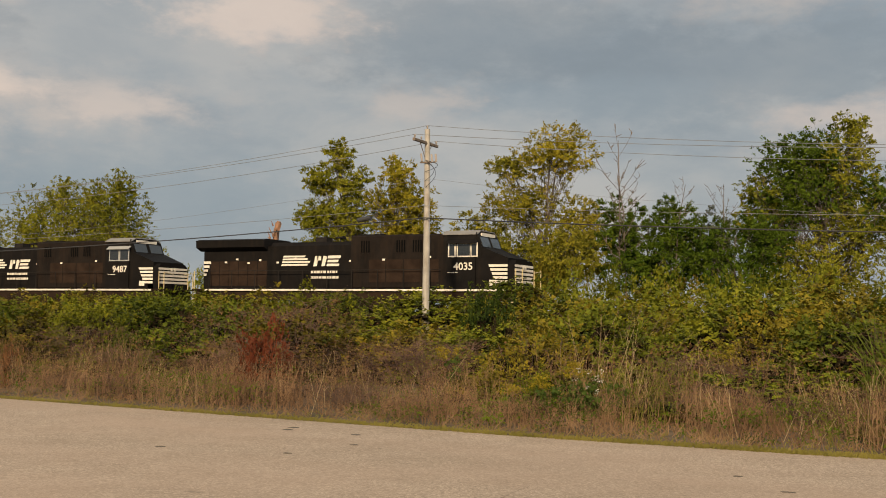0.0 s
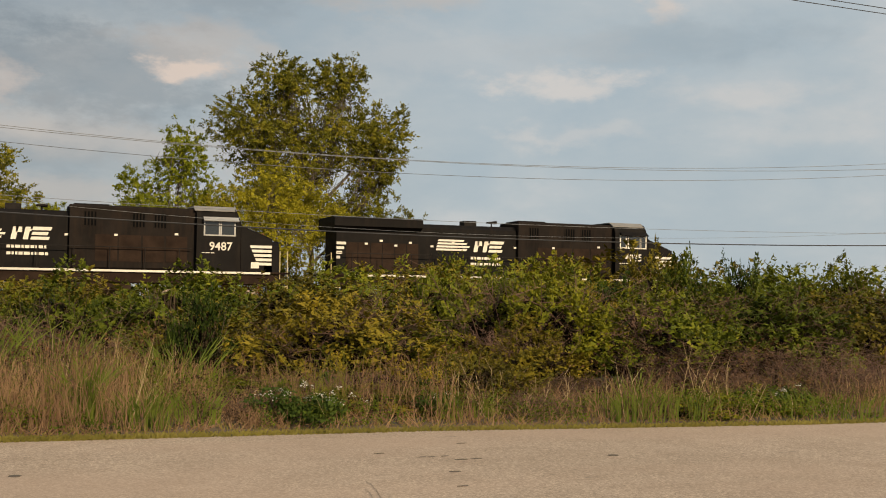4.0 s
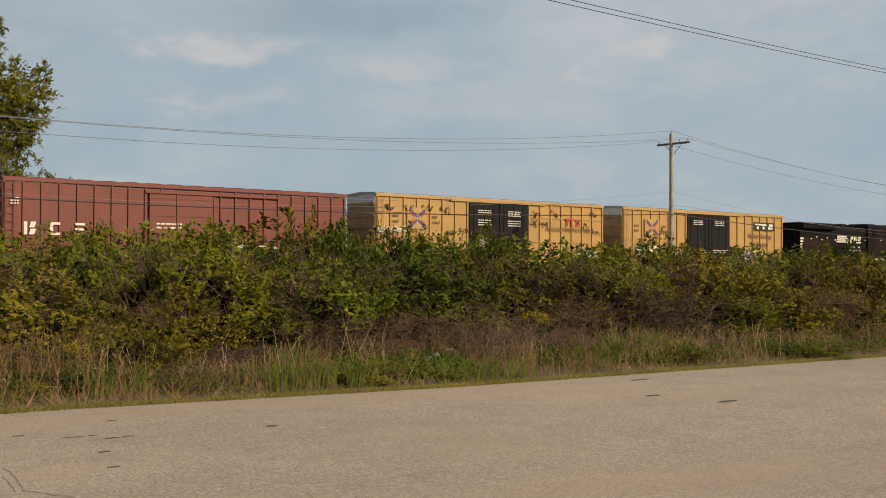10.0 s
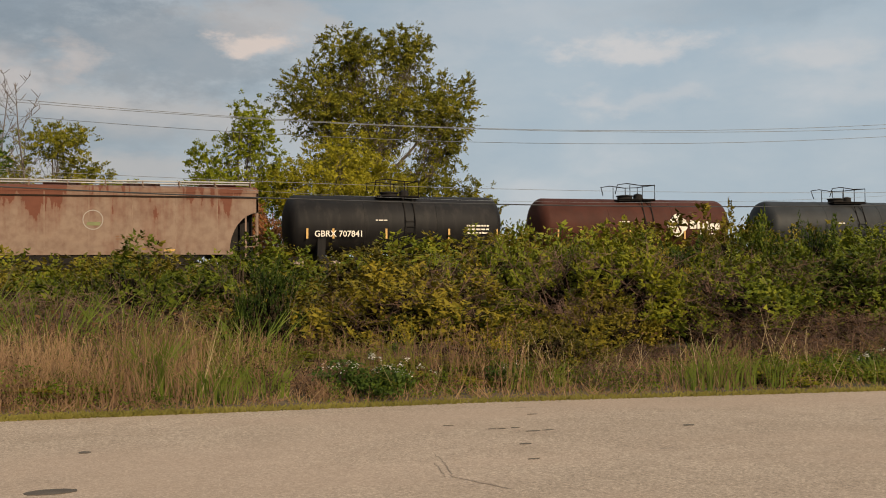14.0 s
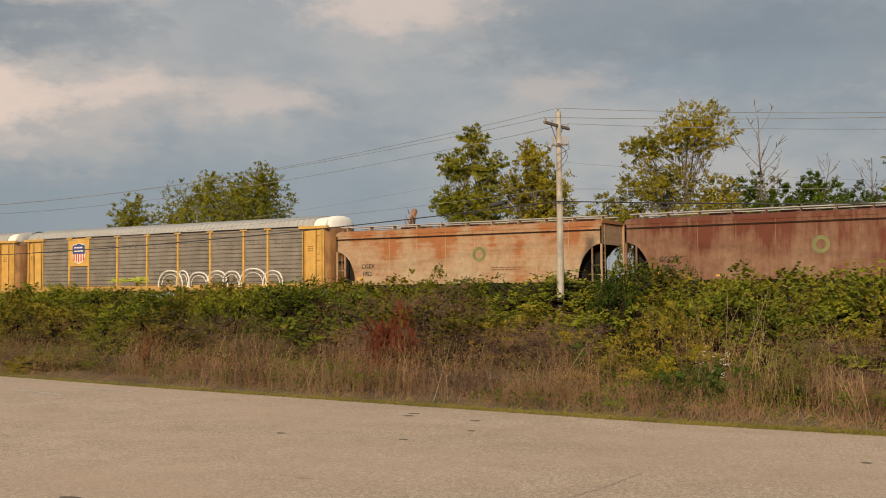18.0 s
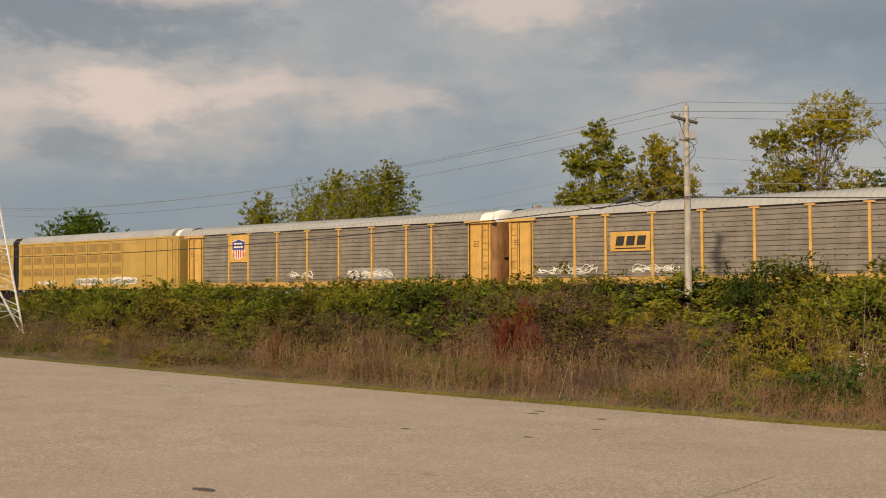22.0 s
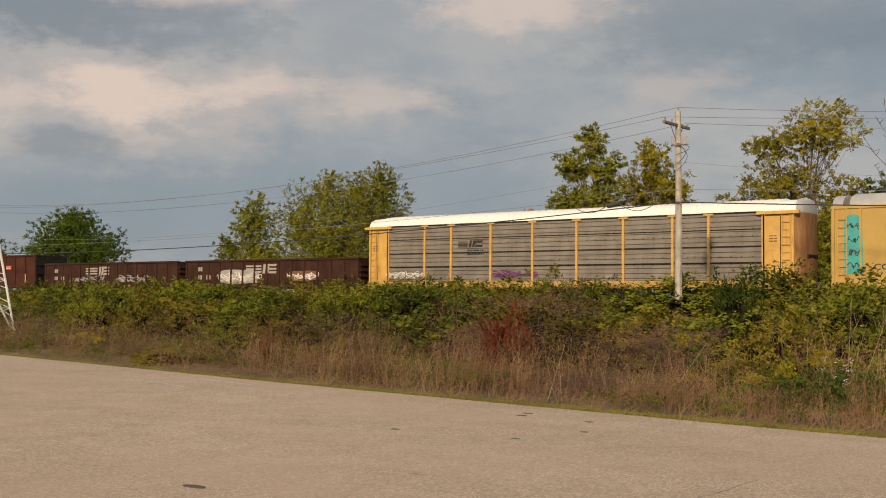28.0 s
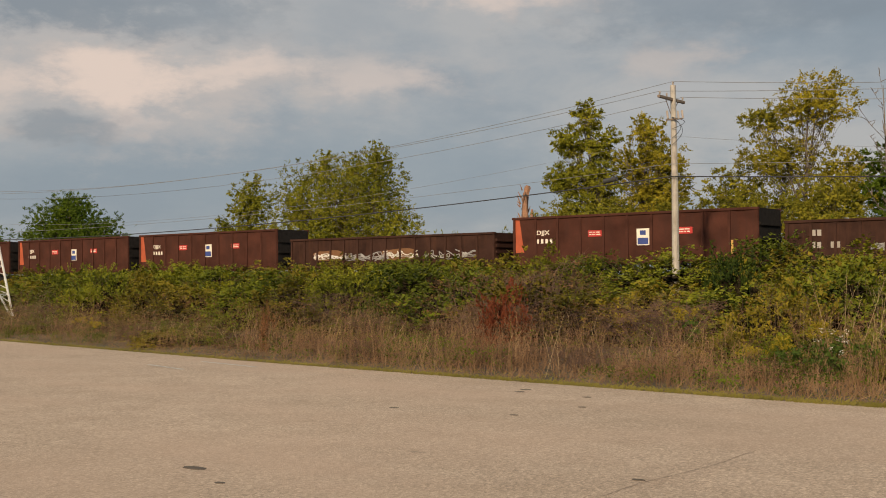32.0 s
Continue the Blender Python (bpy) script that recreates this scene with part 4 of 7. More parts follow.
def limbs(rng, foot, height, lean, spread, count, thick=1.0, rise=1.0):
    """A tapered trunk with forking limbs as one Form; returns it with the tips of its twigs."""
    f, tips = Form(), []
    foot = Vector(foot)
    top = foot + Vector((lean, rng.uniform(-0.3, 0.3), height))
    trunk = [foot + (top - foot) * t + Vector((rng.uniform(-1, 1), rng.uniform(-1, 1), 0)) * 0.02 * height * (t > 0) for t in (0, 0.25, 0.5, 0.75, 1)]
    f.rod(trunk, 0.018 * height * thick, 8, 0.003 * height * thick)
    for i in range(count):
        t = rng.uniform(0.28, 0.97)
        b = trunk[int(t * 4)].lerp(trunk[min(4, int(t * 4) + 1)], t * 4 % 1)
        a = rng.uniform(0, 2 * math.pi)
        reach = spread * (1.1 - 0.6 * t) * rng.uniform(0.6, 1.0)
        e = b + Vector((math.cos(a) * reach, math.sin(a) * reach, reach * rng.uniform(0.35, 0.9) * rise))
        mid = b.lerp(e, 0.5) + Vector((0, 0, -0.08 * reach))
        f.rod([b, mid, e], 0.006 * height * (1.2 - t) * thick, 5, 0.002 * height * thick)
        tips.append(e)
        for _ in range(3):
            s = mid.lerp(e, rng.random())
            g = s + Vector((rng.gauss(0, 0.28), rng.gauss(0, 0.28), rng.uniform(0.15, 0.5))) * reach * 0.6
            f.rod([s, g], 0.002 * height, 4, 0.0008 * height, False)
            tips.append(g)
    tips.append(top)
    return f, tips


def build_tree(x, y, height, lobes, mat, label, seed, leaf=0.17, count=9000, lean=0.0, hue2=None):
    """lobes: (dx, dz, width, depth in z) of the crown's masses, from the tree's foot."""
    rng = random.Random(seed)
    nrg = np.random.default_rng(seed)
    ob = thing("tree", label, "tree", group="trees behind the railway", m=pose(x, y, land_z(x, y) - 0.1))
    f, tips = limbs(rng, (0, 0, 0), height * 0.85, lean, height * 0.2, 9, 0.85)
    for dx, dz, w, d in lobes:
        b = Vector((lean * 0.5 * dz / height, 0, dz * 0.55))
        e = Vector((dx, 0, dz))
        f.rod([b, b.lerp(e, 0.5) + Vector((0, 0, -0.2)), e], 0.007 * height, 5, 0.002 * height)
    part("trunk", f, bark, ob)
    total = sum(w * d for _, _, w, d in lobes)
    twigs = []
    for i, (dx, dz, w, d) in enumerate(lobes):
        # clumps of leafy twigs at the branch ends, most of them on the outside of the mass
        mid = np.array([dx, 0, dz])
        k = 26 + int(7.5 * w * d * (0.17 / leaf))
        u = unit(nrg.normal(size=(k, 3))) * (nrg.random(k) ** 0.42)[:, None]
        c = u * np.array([w / 2, w / 2.2, d / 2]) + nrg.normal(0, 0.022 * w, (k, 3))
        r = np.clip(0.12 * w, 0.36, 0.8) * (0.6 + 0.7 * nrg.random(k))
        m = max(k, int(6.2 * count * w * d / total / 13))
        j = nrg.integers(0, k, m)
        way = unit(u[j]) + np.array([0, 0, 0.35]) + nrg.normal(0, 0.7, (m, 3))
        tips = c[j] + unit(way) * (r[j] * nrg.uniform(0.35, 1.0, m))[:, None] * np.array([1, 1, 0.8])
        q = np.concatenate([sprays(nrg, tips, way, np.full(m, leaf * 2.0), 13, leaf * 0.62, 1.0, 0.2), leaves(nrg, c * 0.72, r * 1.1, k * 4, leaf * 1.2, 0.2, 0.9)])
        part("crown", quads("crown", q + mid, (hue2 if hue2 and i % 2 else mat)), None, ob)
        root = mid * nrg.uniform(0.55, 0.98, (k, 1)) + nrg.normal(0, 0.06 * w, (k, 3))
        joint = root + (mid + c - root) * 0.55 + nrg.normal(0, 0.08 * d, (k, 3))
        h = (k + 1) // 2
        twigs += [stake(root[::2], joint[::2], np.full(h, 0.0011 * height)), stake(joint[::2], (mid + c)[::2], np.full(h, 0.0007 * height))]
    tagged(part("branchwork", quads("branchwork", np.concatenate(twigs), bark), None, ob), kind="stuff")
    return ob


def build_trees():
    poplar = leaf_material("poplar_leaves", [(0.061, 0.071, 0.009), (0.171, 0.177, 0.017), (0.305, 0.281, 0.028), (0.439, 0.354, 0.037)], 0.25, 0.15, base=0.24)
    gold = leaf_material("turning_gold_leaves", [(0.108, 0.106, 0.013), (0.288, 0.246, 0.023), (0.48, 0.36, 0.032), (0.624, 0.408, 0.041)], 0.3, 0.15, base=0.15)
    dusk = leaf_material("dull_olive_leaves", [(0.061, 0.068, 0.01), (0.207, 0.195, 0.021), (0.378, 0.311, 0.034), (0.537, 0.366, 0.044)], 0.25, 0.15, base=0.13)
    deep = leaf_material("deep_green_leaves", [(0.03, 0.06, 0.006), (0.11, 0.16, 0.014), (0.24, 0.265, 0.024)], 0.25, 0.15, base=0.12)
    lime = leaf_material("yellow_lime_leaves", [(0.11, 0.14, 0.013), (0.26, 0.28, 0.022), (0.42, 0.37, 0.03)], 0.35, 0.15, base=0.24)
    amber = leaf_material("amber_bush_leaves", [(0.154, 0.149, 0.014), (0.341, 0.303, 0.024), (0.517, 0.429, 0.033)], 0.3, 0.15, base=0.24)
    t = build_tree
    t(-159, 110, 16.5, [(-4, 9.5, 13, 10), (5, 8.5, 13, 9), (0, 13, 8, 6)], deep, "round dark-green tree far behind the railway", 31, 0.3, 10000)
    t(-190, 112, 12, [(0, 8, 14, 8)], deep, "low dark-green tree far behind the railway", 32, 0.3, 3500)
    t(-101.5, 95, 14, [(0, 10.5, 5.5, 7), (-3.5, 7, 5, 4), (2, 6, 6, 6)], poplar, "small poplar with a narrow pointed crown", 33, 0.22, 7000)
    t(-86, 95, 16, [(-7, 10, 7, 10), (-1, 10, 8, 11), (4.5, 10, 8, 12), (-3.5, 5.5, 14, 7), (7, 6, 7, 7), (-3.4, 13.8, 3.2, 5), (1.4, 13.4, 3.0, 4.4), (4.8, 14.0, 3.4, 5)], poplar, "broad poplar clump with several pointed tops", 34, 0.22, 20000)
    t(-41.4, 75, 14.8, [(-2.0, 13.4, 2.6, 2.4), (-3.4, 11.6, 3.6, 2.6), (-0.8, 11.2, 3.0, 3.2), (-3.8, 8.9, 4.0, 3.0), (-1.0, 8.6, 4.6, 3.4), (-2, 6, 6, 4)], poplar, "olive-green tree with an uneven leaning crown", 35, 0.2, 8500, lean=-2.4)
    t(-39.1, 75.6, 13.8, [(0.5, 12.0, 2.8, 2.8), (1.7, 9.8, 3.8, 3.6), (-0.6, 9.6, 3.6, 3.8), (1.6, 7.6, 4.6, 3.4), (1.0, 6.8, 5.0, 3.4), (-0.5, 4.8, 7, 4)], gold, "small tree with golden autumn leaves", 36, 0.2, 7000)
    t(-36.5, 66, 6.2, [(-4, 4, 4.5, 3.4), (0, 4.2, 4.5, 3.2), (4, 4, 4.5, 3.2)], dusk, "low olive thicket behind the railway", 37, 0.16, 5200)
    t(-26.0, 72, 14.6, [(1.2, 12.2, 5.6, 3.6), (-2.2, 11.4, 3.6, 2.2), (-1.0, 8.8, 6.0, 3.4), (-4.8, 6.4, 4.2, 4.4), (2.6, 7.2, 4.0, 4.4), (-1.0, 5.4, 9.5, 4)], gold, "tall thin-crowned tree with layered yellowing leaves", 38, 0.18, 11000, lean=0.8, hue2=dusk)
    t(-17.5, 67.5, 8.5, [(-1.7, 6.2, 3.6, 4.4), (1.6, 6.2, 3.4, 4.2), (0.2, 4, 6.4, 4)], deep, "dense dark-green bush below dead stems", 39, 0.16, 12000)
    t(-12.2, 66.5, 7.0, [(-1.6, 4.8, 3.6, 4), (1.4, 5.2, 3.2, 4), (0, 3, 6, 3)], deep, "low dark-green bush behind the railway", 55, 0.16, 6500)
    t(-21.8, 66, 6.4, [(0, 4.4, 4.4, 4), (-2, 3.4, 4, 3)], dusk, "low olive bush behind the railway", 56, 0.16, 4500)
    t(-18.0, 90, 10, [(0, 7.2, 4.5, 5.5)], leaf_material("grey_green_leaves", [(0.09, 0.10, 0.06), (0.14, 0.145, 0.09)], 0.3, 0.1), "pale grey-green small tree", 40, 0.2, 2400)
    t(-7.6, 70, 13.6, [(-2.2, 9.6, 4.6, 5.6), (1.2, 10.2, 4.0, 6.2), (-3.0, 6.4, 4.4, 4.6), (1.8, 6.4, 5.2, 4.8), (-0.6, 8.8, 4.6, 5.6), (-0.5, 4.2, 8.5, 4), (-0.6, 10.8, 4.2, 4.4), (-3.6, 8.2, 3.6, 4.4), (3.0, 8.2, 3.4, 4.6), (1.6, 12.6, 1.8, 2)], deep, "dense deep-green tree with two pointed tops", 41, 0.17, 17000, hue2=poplar)
    t(-0.6, 80, 11.8, [(0.2, 10.2, 5.0, 3.0), (1.6, 7.6, 4.2, 3.6), (-2.4, 7.4, 3.6, 4.0), (0, 5, 7, 4)], dusk, "flat-topped olive tree with a thin crown", 42, 0.18, 6500)
    t(2.6, 71, 7.3, [(0.6, 5.6, 3.2, 2.8), (-3.5, 5.2, 4, 2.6)], lime, "low yellow-green bushes behind the railway", 43, 0.16, 3600)
    t(9.6, 66, 11.4, [(0.6, 9.2, 3.2, 4.6), (-1.6, 6.8, 3.4, 4), (1.4, 6.4, 3.8, 4.4), (-0.2, 4.4, 6, 4)], lime, "young yellow-green tree with an open crown", 44, 0.17, 6500)
    t(14.8, 64.5, 9.1, [(0.4, 7.2, 4.6, 4.2), (2.6, 6.2, 3.8, 4), (-2.4, 6.0, 3.8, 3.4), (0.2, 4.4, 7, 4)], amber, "dense amber-yellow bush at the railway", 45, 0.15, 9000)
    t(19.8, 74, 17.8, [(-3.8, 12.7, 5.8, 5.8), (-1.6, 15.6, 4.8, 4.4), (2.0, 16.0, 4.0, 4.6), (4.8, 12.6, 5.2, 5.0), (0.4, 11.8, 8, 5.6), (4.6, 9.8, 3.4, 4.6), (-2.4, 8.6, 5.4, 5), (2.5, 6.5, 6, 5)], dusk, "large old tree with a broad rounded olive crown", 46, 0.19, 21000, hue2=dusk)
    t(25.2, 72, 8, [(0.5, 5.8, 4, 3.6), (-2.5, 5, 4, 4)], dusk, "low olive bush beside a large tree", 47, 0.16, 3600)
    red = leaf_material("rusty_orange_leaves", [(0.18, 0.09, 0.035), (0.34, 0.14, 0.055), (0.44, 0.20, 0.08)], 0.35, 0.1, base=0.24)
    t(11.3, 61.6, 5.0, [(-1.8, 3.3, 2.8, 2.2), (1.6, 3.3, 3.2, 2.2), (0, 2, 6, 2.2)], red, "low bush with rusty orange autumn leaves", 48, 0.13, 4600)
    for i, (x, y, w, h) in enumerate(((112, 80, 12, 6.6), (124, 80, 12, 6.2), (136, 84, 16, 7.0), (155, 92, 20, 7.6), (98, 78, 9, 5.2))):
        t(x, y, h, [(-w * 0.25, h * 0.6, w * 0.6, h * 0.75), (w * 0.25, h * 0.58, w * 0.6, h * 0.7)], deep if i % 2 else dusk, "low distant bush by the track", 50 + i, 0.26, 3000)


build_trees()


def build_snags():
    """Leafless dead stems and one broken trunk."""
    for x, y, h, seed, n in ((-19.0, 66.5, 11.6, 61, 12), (-18.4, 66.6, 9.6, 66, 10), (-16.0, 66.8, 8.8, 62, 14), (-3.4, 76, 12.8, 63, 16), (-2.0, 76.4, 13.4, 67, 16), (-13.2, 68, 9.0, 64, 8)):
        rng = random.Random(seed)
        f, _ = limbs(rng, (0, 0, 0), h, rng.uniform(-0.9, 0.9), h * 0.2, n + 8, 0.5, 1.7)
        solid("dead_tree", f, dead_wood, "bare grey dead tree with forking stems", "dead tree", group="dead trees behind the railway", smooth=True, m=pose(x, y, land_z(x, y) - 0.1))
    rng = random.Random(65)
    f = Form()
    f.rod([(0, 0, 0), (0.1, 0, 2.4), (0.0, 0, 4.6), (0.12, 0, 6.4), (0.3, 0, 7.0)], 0.4, 9, 0.14)
    for _ in range(26):
        z, a = rng.uniform(3.2, 6.8), rng.uniform(0, 6.28)
        f.rod([(0.28 * math.cos(a), 0.28 * math.sin(a), z), (0.5 * math.cos(a), 0.5 * math.sin(a), z + rng.uniform(0.2, 0.6))], 0.06, 4, 0.02)
    f.rod([(0, 0, 3.6), (0.5, 0.1, 4.6), (0.55, 0.1, 5.4)], 0.16, 6, 0.07)
    solid("tree_stump", f, material("red_brown_dead_wood", (0.26, 0.14, 0.085), 0.9, vary=0.35, scale=3.0, bump=0.8, fine=20.0), "tall broken red-brown dead tree trunk", "tree stump", smooth=True, m=pose(-42.2, 64.5, 0.6))


build_snags()

# ---- poles and wires ----
pole_wood = material("weathered_pole_wood", (0.37, 0.34, 0.30), 0.9, vary=0.25, scale=2.0, bump=0.5, fine=30.0, dirt=(0.20, 0.165, 0.13), dirt_at=(0.5, 0.8), streak=1.5)
arm_wood = material("dark_crossarm_wood", (0.16, 0.12, 0.09), 0.9, vary=0.3, scale=3.0, bump=0.4)
insulator = material("porcelain_insulator", (0.32, 0.27, 0.23), 0.3, vary=0.1)
cable = material("weathered_cable", (0.035, 0.035, 0.037), 0.6, vary=0.2)
bright_wire = material("bare_aluminium_wire", (0.30, 0.30, 0.30), 0.45, 0.6, vary=0.2)
POLE_A, POLE_B, POLE_Y = (-21.75, 45.0), (53.8, 45.0), 45.0
TOP_A, TOP_B = 9.7, 9.9


def build_pole(name, x, y, top, arm_turn, gear, label):
    ob = thing(name, label, "utility pole", group="utility poles", m=pose(x, y, land_z(x, y) - 0.3))
    h = top - land_z(x, y) + 0.3
    part("pole_shaft", Form().rod([(0, 0, 0), (0.02, 0, h * 0.5), (0, 0, h)], 0.17, 14, 0.115), pole_wood, ob, smooth=True)
    arm = part("crossarm", Form().box(-1.22, 1.22, -0.055, 0.055, -0.06, 0.06, 0.012), arm_wood, ob)
    arm.matrix_local = pose(0.0, -0.16, h - 0.62, 0, 0, arm_turn)
    for s in (-1, 1):
        part("brace", Form().rod([(s * 0.62, -0.02, -0.04), (0.05 * s, 0.02, -0.62)], 0.018, 6), arm_wood, arm)
    for sx in (-1.1, 1.1, -0.45):
        part("insulator", Form().turned([(0, 0.02), (0.06, 0.03), (0.07, 0.055), (0.10, 0.03), (0.12, 0.05), (0.15, 0.03), (0.17, 0.02)], sx, 0, 0.06, "z", 10), insulator, arm, smooth=True)
    part("insulator", Form().turned([(0, 0.02), (0.06, 0.03), (0.07, 0.055), (0.10, 0.03), (0.12, 0.05), (0.17, 0.02)], 0, 0, h, "z", 10), insulator, ob, smooth=True)
    if gear:
        part("bracket", Form().box(-0.25, 0.5, -0.2, -0.14, h - 1.52, h - 1.46), arm_wood, ob)
        for dx, dz in ((0.3, -1.35), (0.5, -1.35), (-0.2, -1.3)):
            part("fuse_cutout", Form().rod([(dx, -0.2, h + dz + 0.2), (dx + 0.06, -0.24, h + dz - 0.15)], 0.045, 8), insulator, ob)
        for dx, sag in ((0.42, 0.9), (0.6, 0.5), (0.5, 1.2)):
            pts = [(dx * math.sin(math.pi * i / 8) + 0.02, -0.2, h - 1.4 - sag * i / 8) for i in range(9)]
            part("jumper_wire", Form().rod(pts, 0.012, 5), cable, ob)
        part("riser_conduit", Form().rod([(0.13, -0.12, h * 0.12), (0.11, -0.12, h * 0.62)], 0.03, 8), pole_wood, ob, "grey riser pipe")
    return ob


def wire(name, ends, sag, r, mat, label, group, steps=28):
    """Hanging wires through the given points, each span with its own sag."""
    pts = []
    for (a, b) in zip(ends, ends[1:]):
        for i in range(steps):
            t = i / steps
            p = Vector(a).lerp(Vector(b), t)
            p.z -= 4 * sag * t * (1 - t)
            pts.append(p)
    pts.append(Vector(ends[-1]))
    return solid(name, Form().rod(pts, r, 5), mat, label, "wire", group=group, smooth=True)


def build_lines():
    build_pole("utility_pole", *POLE_A, TOP_A, 90.0, True, "weathered grey wooden utility pole with crossarm and fuses in the hedge")
    build_pole("utility_pole", *POLE_B, TOP_B, 90.0, False, "weathered wooden utility pole with a crossarm")
    xs = (-97.5, POLE_A[0], POLE_B[0], 130.0)
    tops = (9.9, TOP_A, TOP_B, 10.2)
    for dx, dy, dz, sag in ((0.0, 0.0, 0.17, 2.5), (0.0, -1.24, -0.40, 2.12), (0.0, 0.94, -0.40, 2.4)):
        wire("power_line", [(x + dx, POLE_Y + dy, t + dz) for x, t in zip(xs, tops)], sag, 0.011, bright_wire, "thin bare overhead power wire between poles", "overhead wires")
    wire("neutral_line", [(x, POLE_Y - 0.12, t - 2.2) for x, t in zip(xs, (10.0, TOP_A, TOP_B - 1.3, 9.0))], 2.5, 0.006, bright_wire, "thin dark overhead wire below the power lines", "overhead wires")
    wire("telephone_cable", [(x, POLE_Y - 0.2, z) for x, z in zip(xs, (5.6, 6.3, 5.6, 5.2))], 1.0, 0.009, bright_wire, "thin pale telephone wire along the poles", "telephone cables")
    wire("telephone_cable", [(x, POLE_Y - 0.25, z) for x, z in zip(xs, (5.2, 5.75, 5.05, 4.8))], 1.1, 0.026, cable, "black telephone cable hanging along the poles", "telephone cables")
    box = Form().rod([(-1.9, 44.76, 5.62), (-1.25, 44.76, 5.72)], 0.11, 10)
    for sgn in (-1, 1):
        pts = [(-1.6 + sgn * (0.35 + 0.28 * i), 44.76, 5.62 - 0.28 * math.sin(math.pi * i / 6)) for i in range(7)]
        box.rod(pts, 0.016, 5)
    solid("cable_splice", box, cable, "black splice box with slack loops on a telephone cable", "splice box", smooth=True, m=pose(POLE_A[0] + 0.0 - 1.2 - 0.2 + 0.0, 0.0, 0.1))
    # A second line runs along the lot's edge, towards the east.
    for y in (23.9, 24.35):
        wire("power_line", [(-6.0, y, 10.36), (60, y + 0.4, 9.9), (130, y + 1.5, 9.9)], 0.55, 0.012, cable, "dark overhead wire high above the edge of the lot", "overhead wires")


build_lines()


def build_tower():
    """A small lattice mast at the western edge."""
    steel = material("galvanised_steel", (0.62, 0.62, 0.60), 0.5, 0.2, vary=0.2, scale=3.0)
    ob = thing("lattice_mast", "tall pale galvanised steel lattice mast in the weeds", "mast", m=pose(-37.9, 21.5, 0.1))
    h = 9.0
    legs = [(1.85 * math.cos(radians(a)), 1.85 * math.sin(radians(a))) for a in (58, 178, 298)]
    at = lambda k, t: (legs[k][0] * (1 - 0.9 * t), legs[k][1] * (1 - 0.9 * t), h * t)
    for k in range(3):
        part("leg", Form().rod([at(k, 0), at(k, 1)], 0.045, 6), steel, ob)
        for i in range(9):
            a, b = i / 9, (i + 1) / 9
            part("brace", Form().rod([at(k, a), at((k + 1) % 3, b)], 0.012, 5), steel, ob)
            part("rung", Form().rod([at(k, b), at((k + 1) % 3, b)], 0.012, 5), steel, ob)
    foot = at(0, 0)
    away = lambda z: (foot[0] - 0.265 * z, foot[1] - 0.424 * z, z)
    part("leg", Form().rod([foot, away(3.6)], 0.04, 6), steel, ob)
    for i in range(6):
        z = 0.7 + 0.5 * i
        part("brace", Form().rod([at(0, z / h), away(z + 0.25)], 0.014, 5), steel, ob)
    part("sign_plate", Form().box(0.1, 0.7, 0.66, 0.68, 3.0, 3.25), steel, ob, "small pale sign plate")


build_tower()

# ---- train ----
black = material("dusty_black_paint", (0.0085, 0.0074, 0.0068), 0.62, spec=0.08, vary=0.3, scale=1.2, bump=0.08, fine=30.0, dirt=(0.019, 0.0135, 0.010), dirt_at=(0.5, 0.85), streak=1.0)
soot = material("sooty_brown_black_paint", (0.0125, 0.0098, 0.0082), 0.7, spec=0.08, vary=0.35, scale=1.2, bump=0.1, dirt=(0.025, 0.016, 0.011), dirt_at=(0.45, 0.8), streak=1.0)
slot_black = material("dark_intake_slots", (0.003, 0.003, 0.003), 0.9, spec=0.05, vary=0.2)
grime = material("brown_brake_dust", (0.026, 0.016, 0.011), 0.85, spec=0.1, vary=0.35, scale=1.5, bump=0.2, fine=20.0)
dark_steel = material("grimy_dark_steel", (0.018, 0.0155, 0.014), 0.8, spec=0.12, vary=0.4, scale=3.0, bump=0.3)
wheel_steel = material("worn_wheel_steel", (0.14, 0.11, 0.09), 0.5, 0.6, vary=0.3, scale=4.0)
white_paint = material("dusty_white_paint", (0.72, 0.66, 0.57), 0.6, vary=0.1, scale=5.0, bump=0.05)
grab_paint = material("worn_yellow_white_paint", (0.52, 0.42, 0.22), 0.6, vary=0.2, scale=4.0)
dark_glass = material("dark_cab_glass", (0.02, 0.024, 0.026), 0.12, vary=0.1, scale=1.0, bump=0.0, spec=0.8)
yellow = material("sun_faded_yellow_paint", (0.425, 0.255, 0.078), 0.55, vary=0.10, scale=0.8, bump=0.06, fine=20.0, dirt=(0.33, 0.19, 0.065), dirt_at=(0.60, 0.9), streak=1.5)
yellow_post = material("bright_yellow_paint", (0.53, 0.315, 0.082), 0.55, vary=0.14, scale=1.5, bump=0.05, dirt=(0.27, 0.135, 0.05), dirt_at=(0.54, 0.85), streak=1.5)
end_brown = material("soot_brown_end_paint", (0.36, 0.235, 0.12), 0.7, vary=0.3, scale=0.9, bump=0.2, dirt=(0.19, 0.12, 0.07), dirt_at=(0.5, 0.85))
rust_door = material("rust_stained_door_paint", (0.30, 0.155, 0.062), 0.65, vary=0.3, scale=0.9, bump=0.15, dirt=(0.13, 0.055, 0.028), dirt_at=(0.42, 0.75), streak=1.5)
galvanised = material("galvanised_roof_sheet", (0.36, 0.355, 0.345), 0.5, 0.1, vary=0.15, scale=0.7, bump=0.1, dirt=(0.30, 0.28, 0.25), dirt_at=(0.5, 0.8))
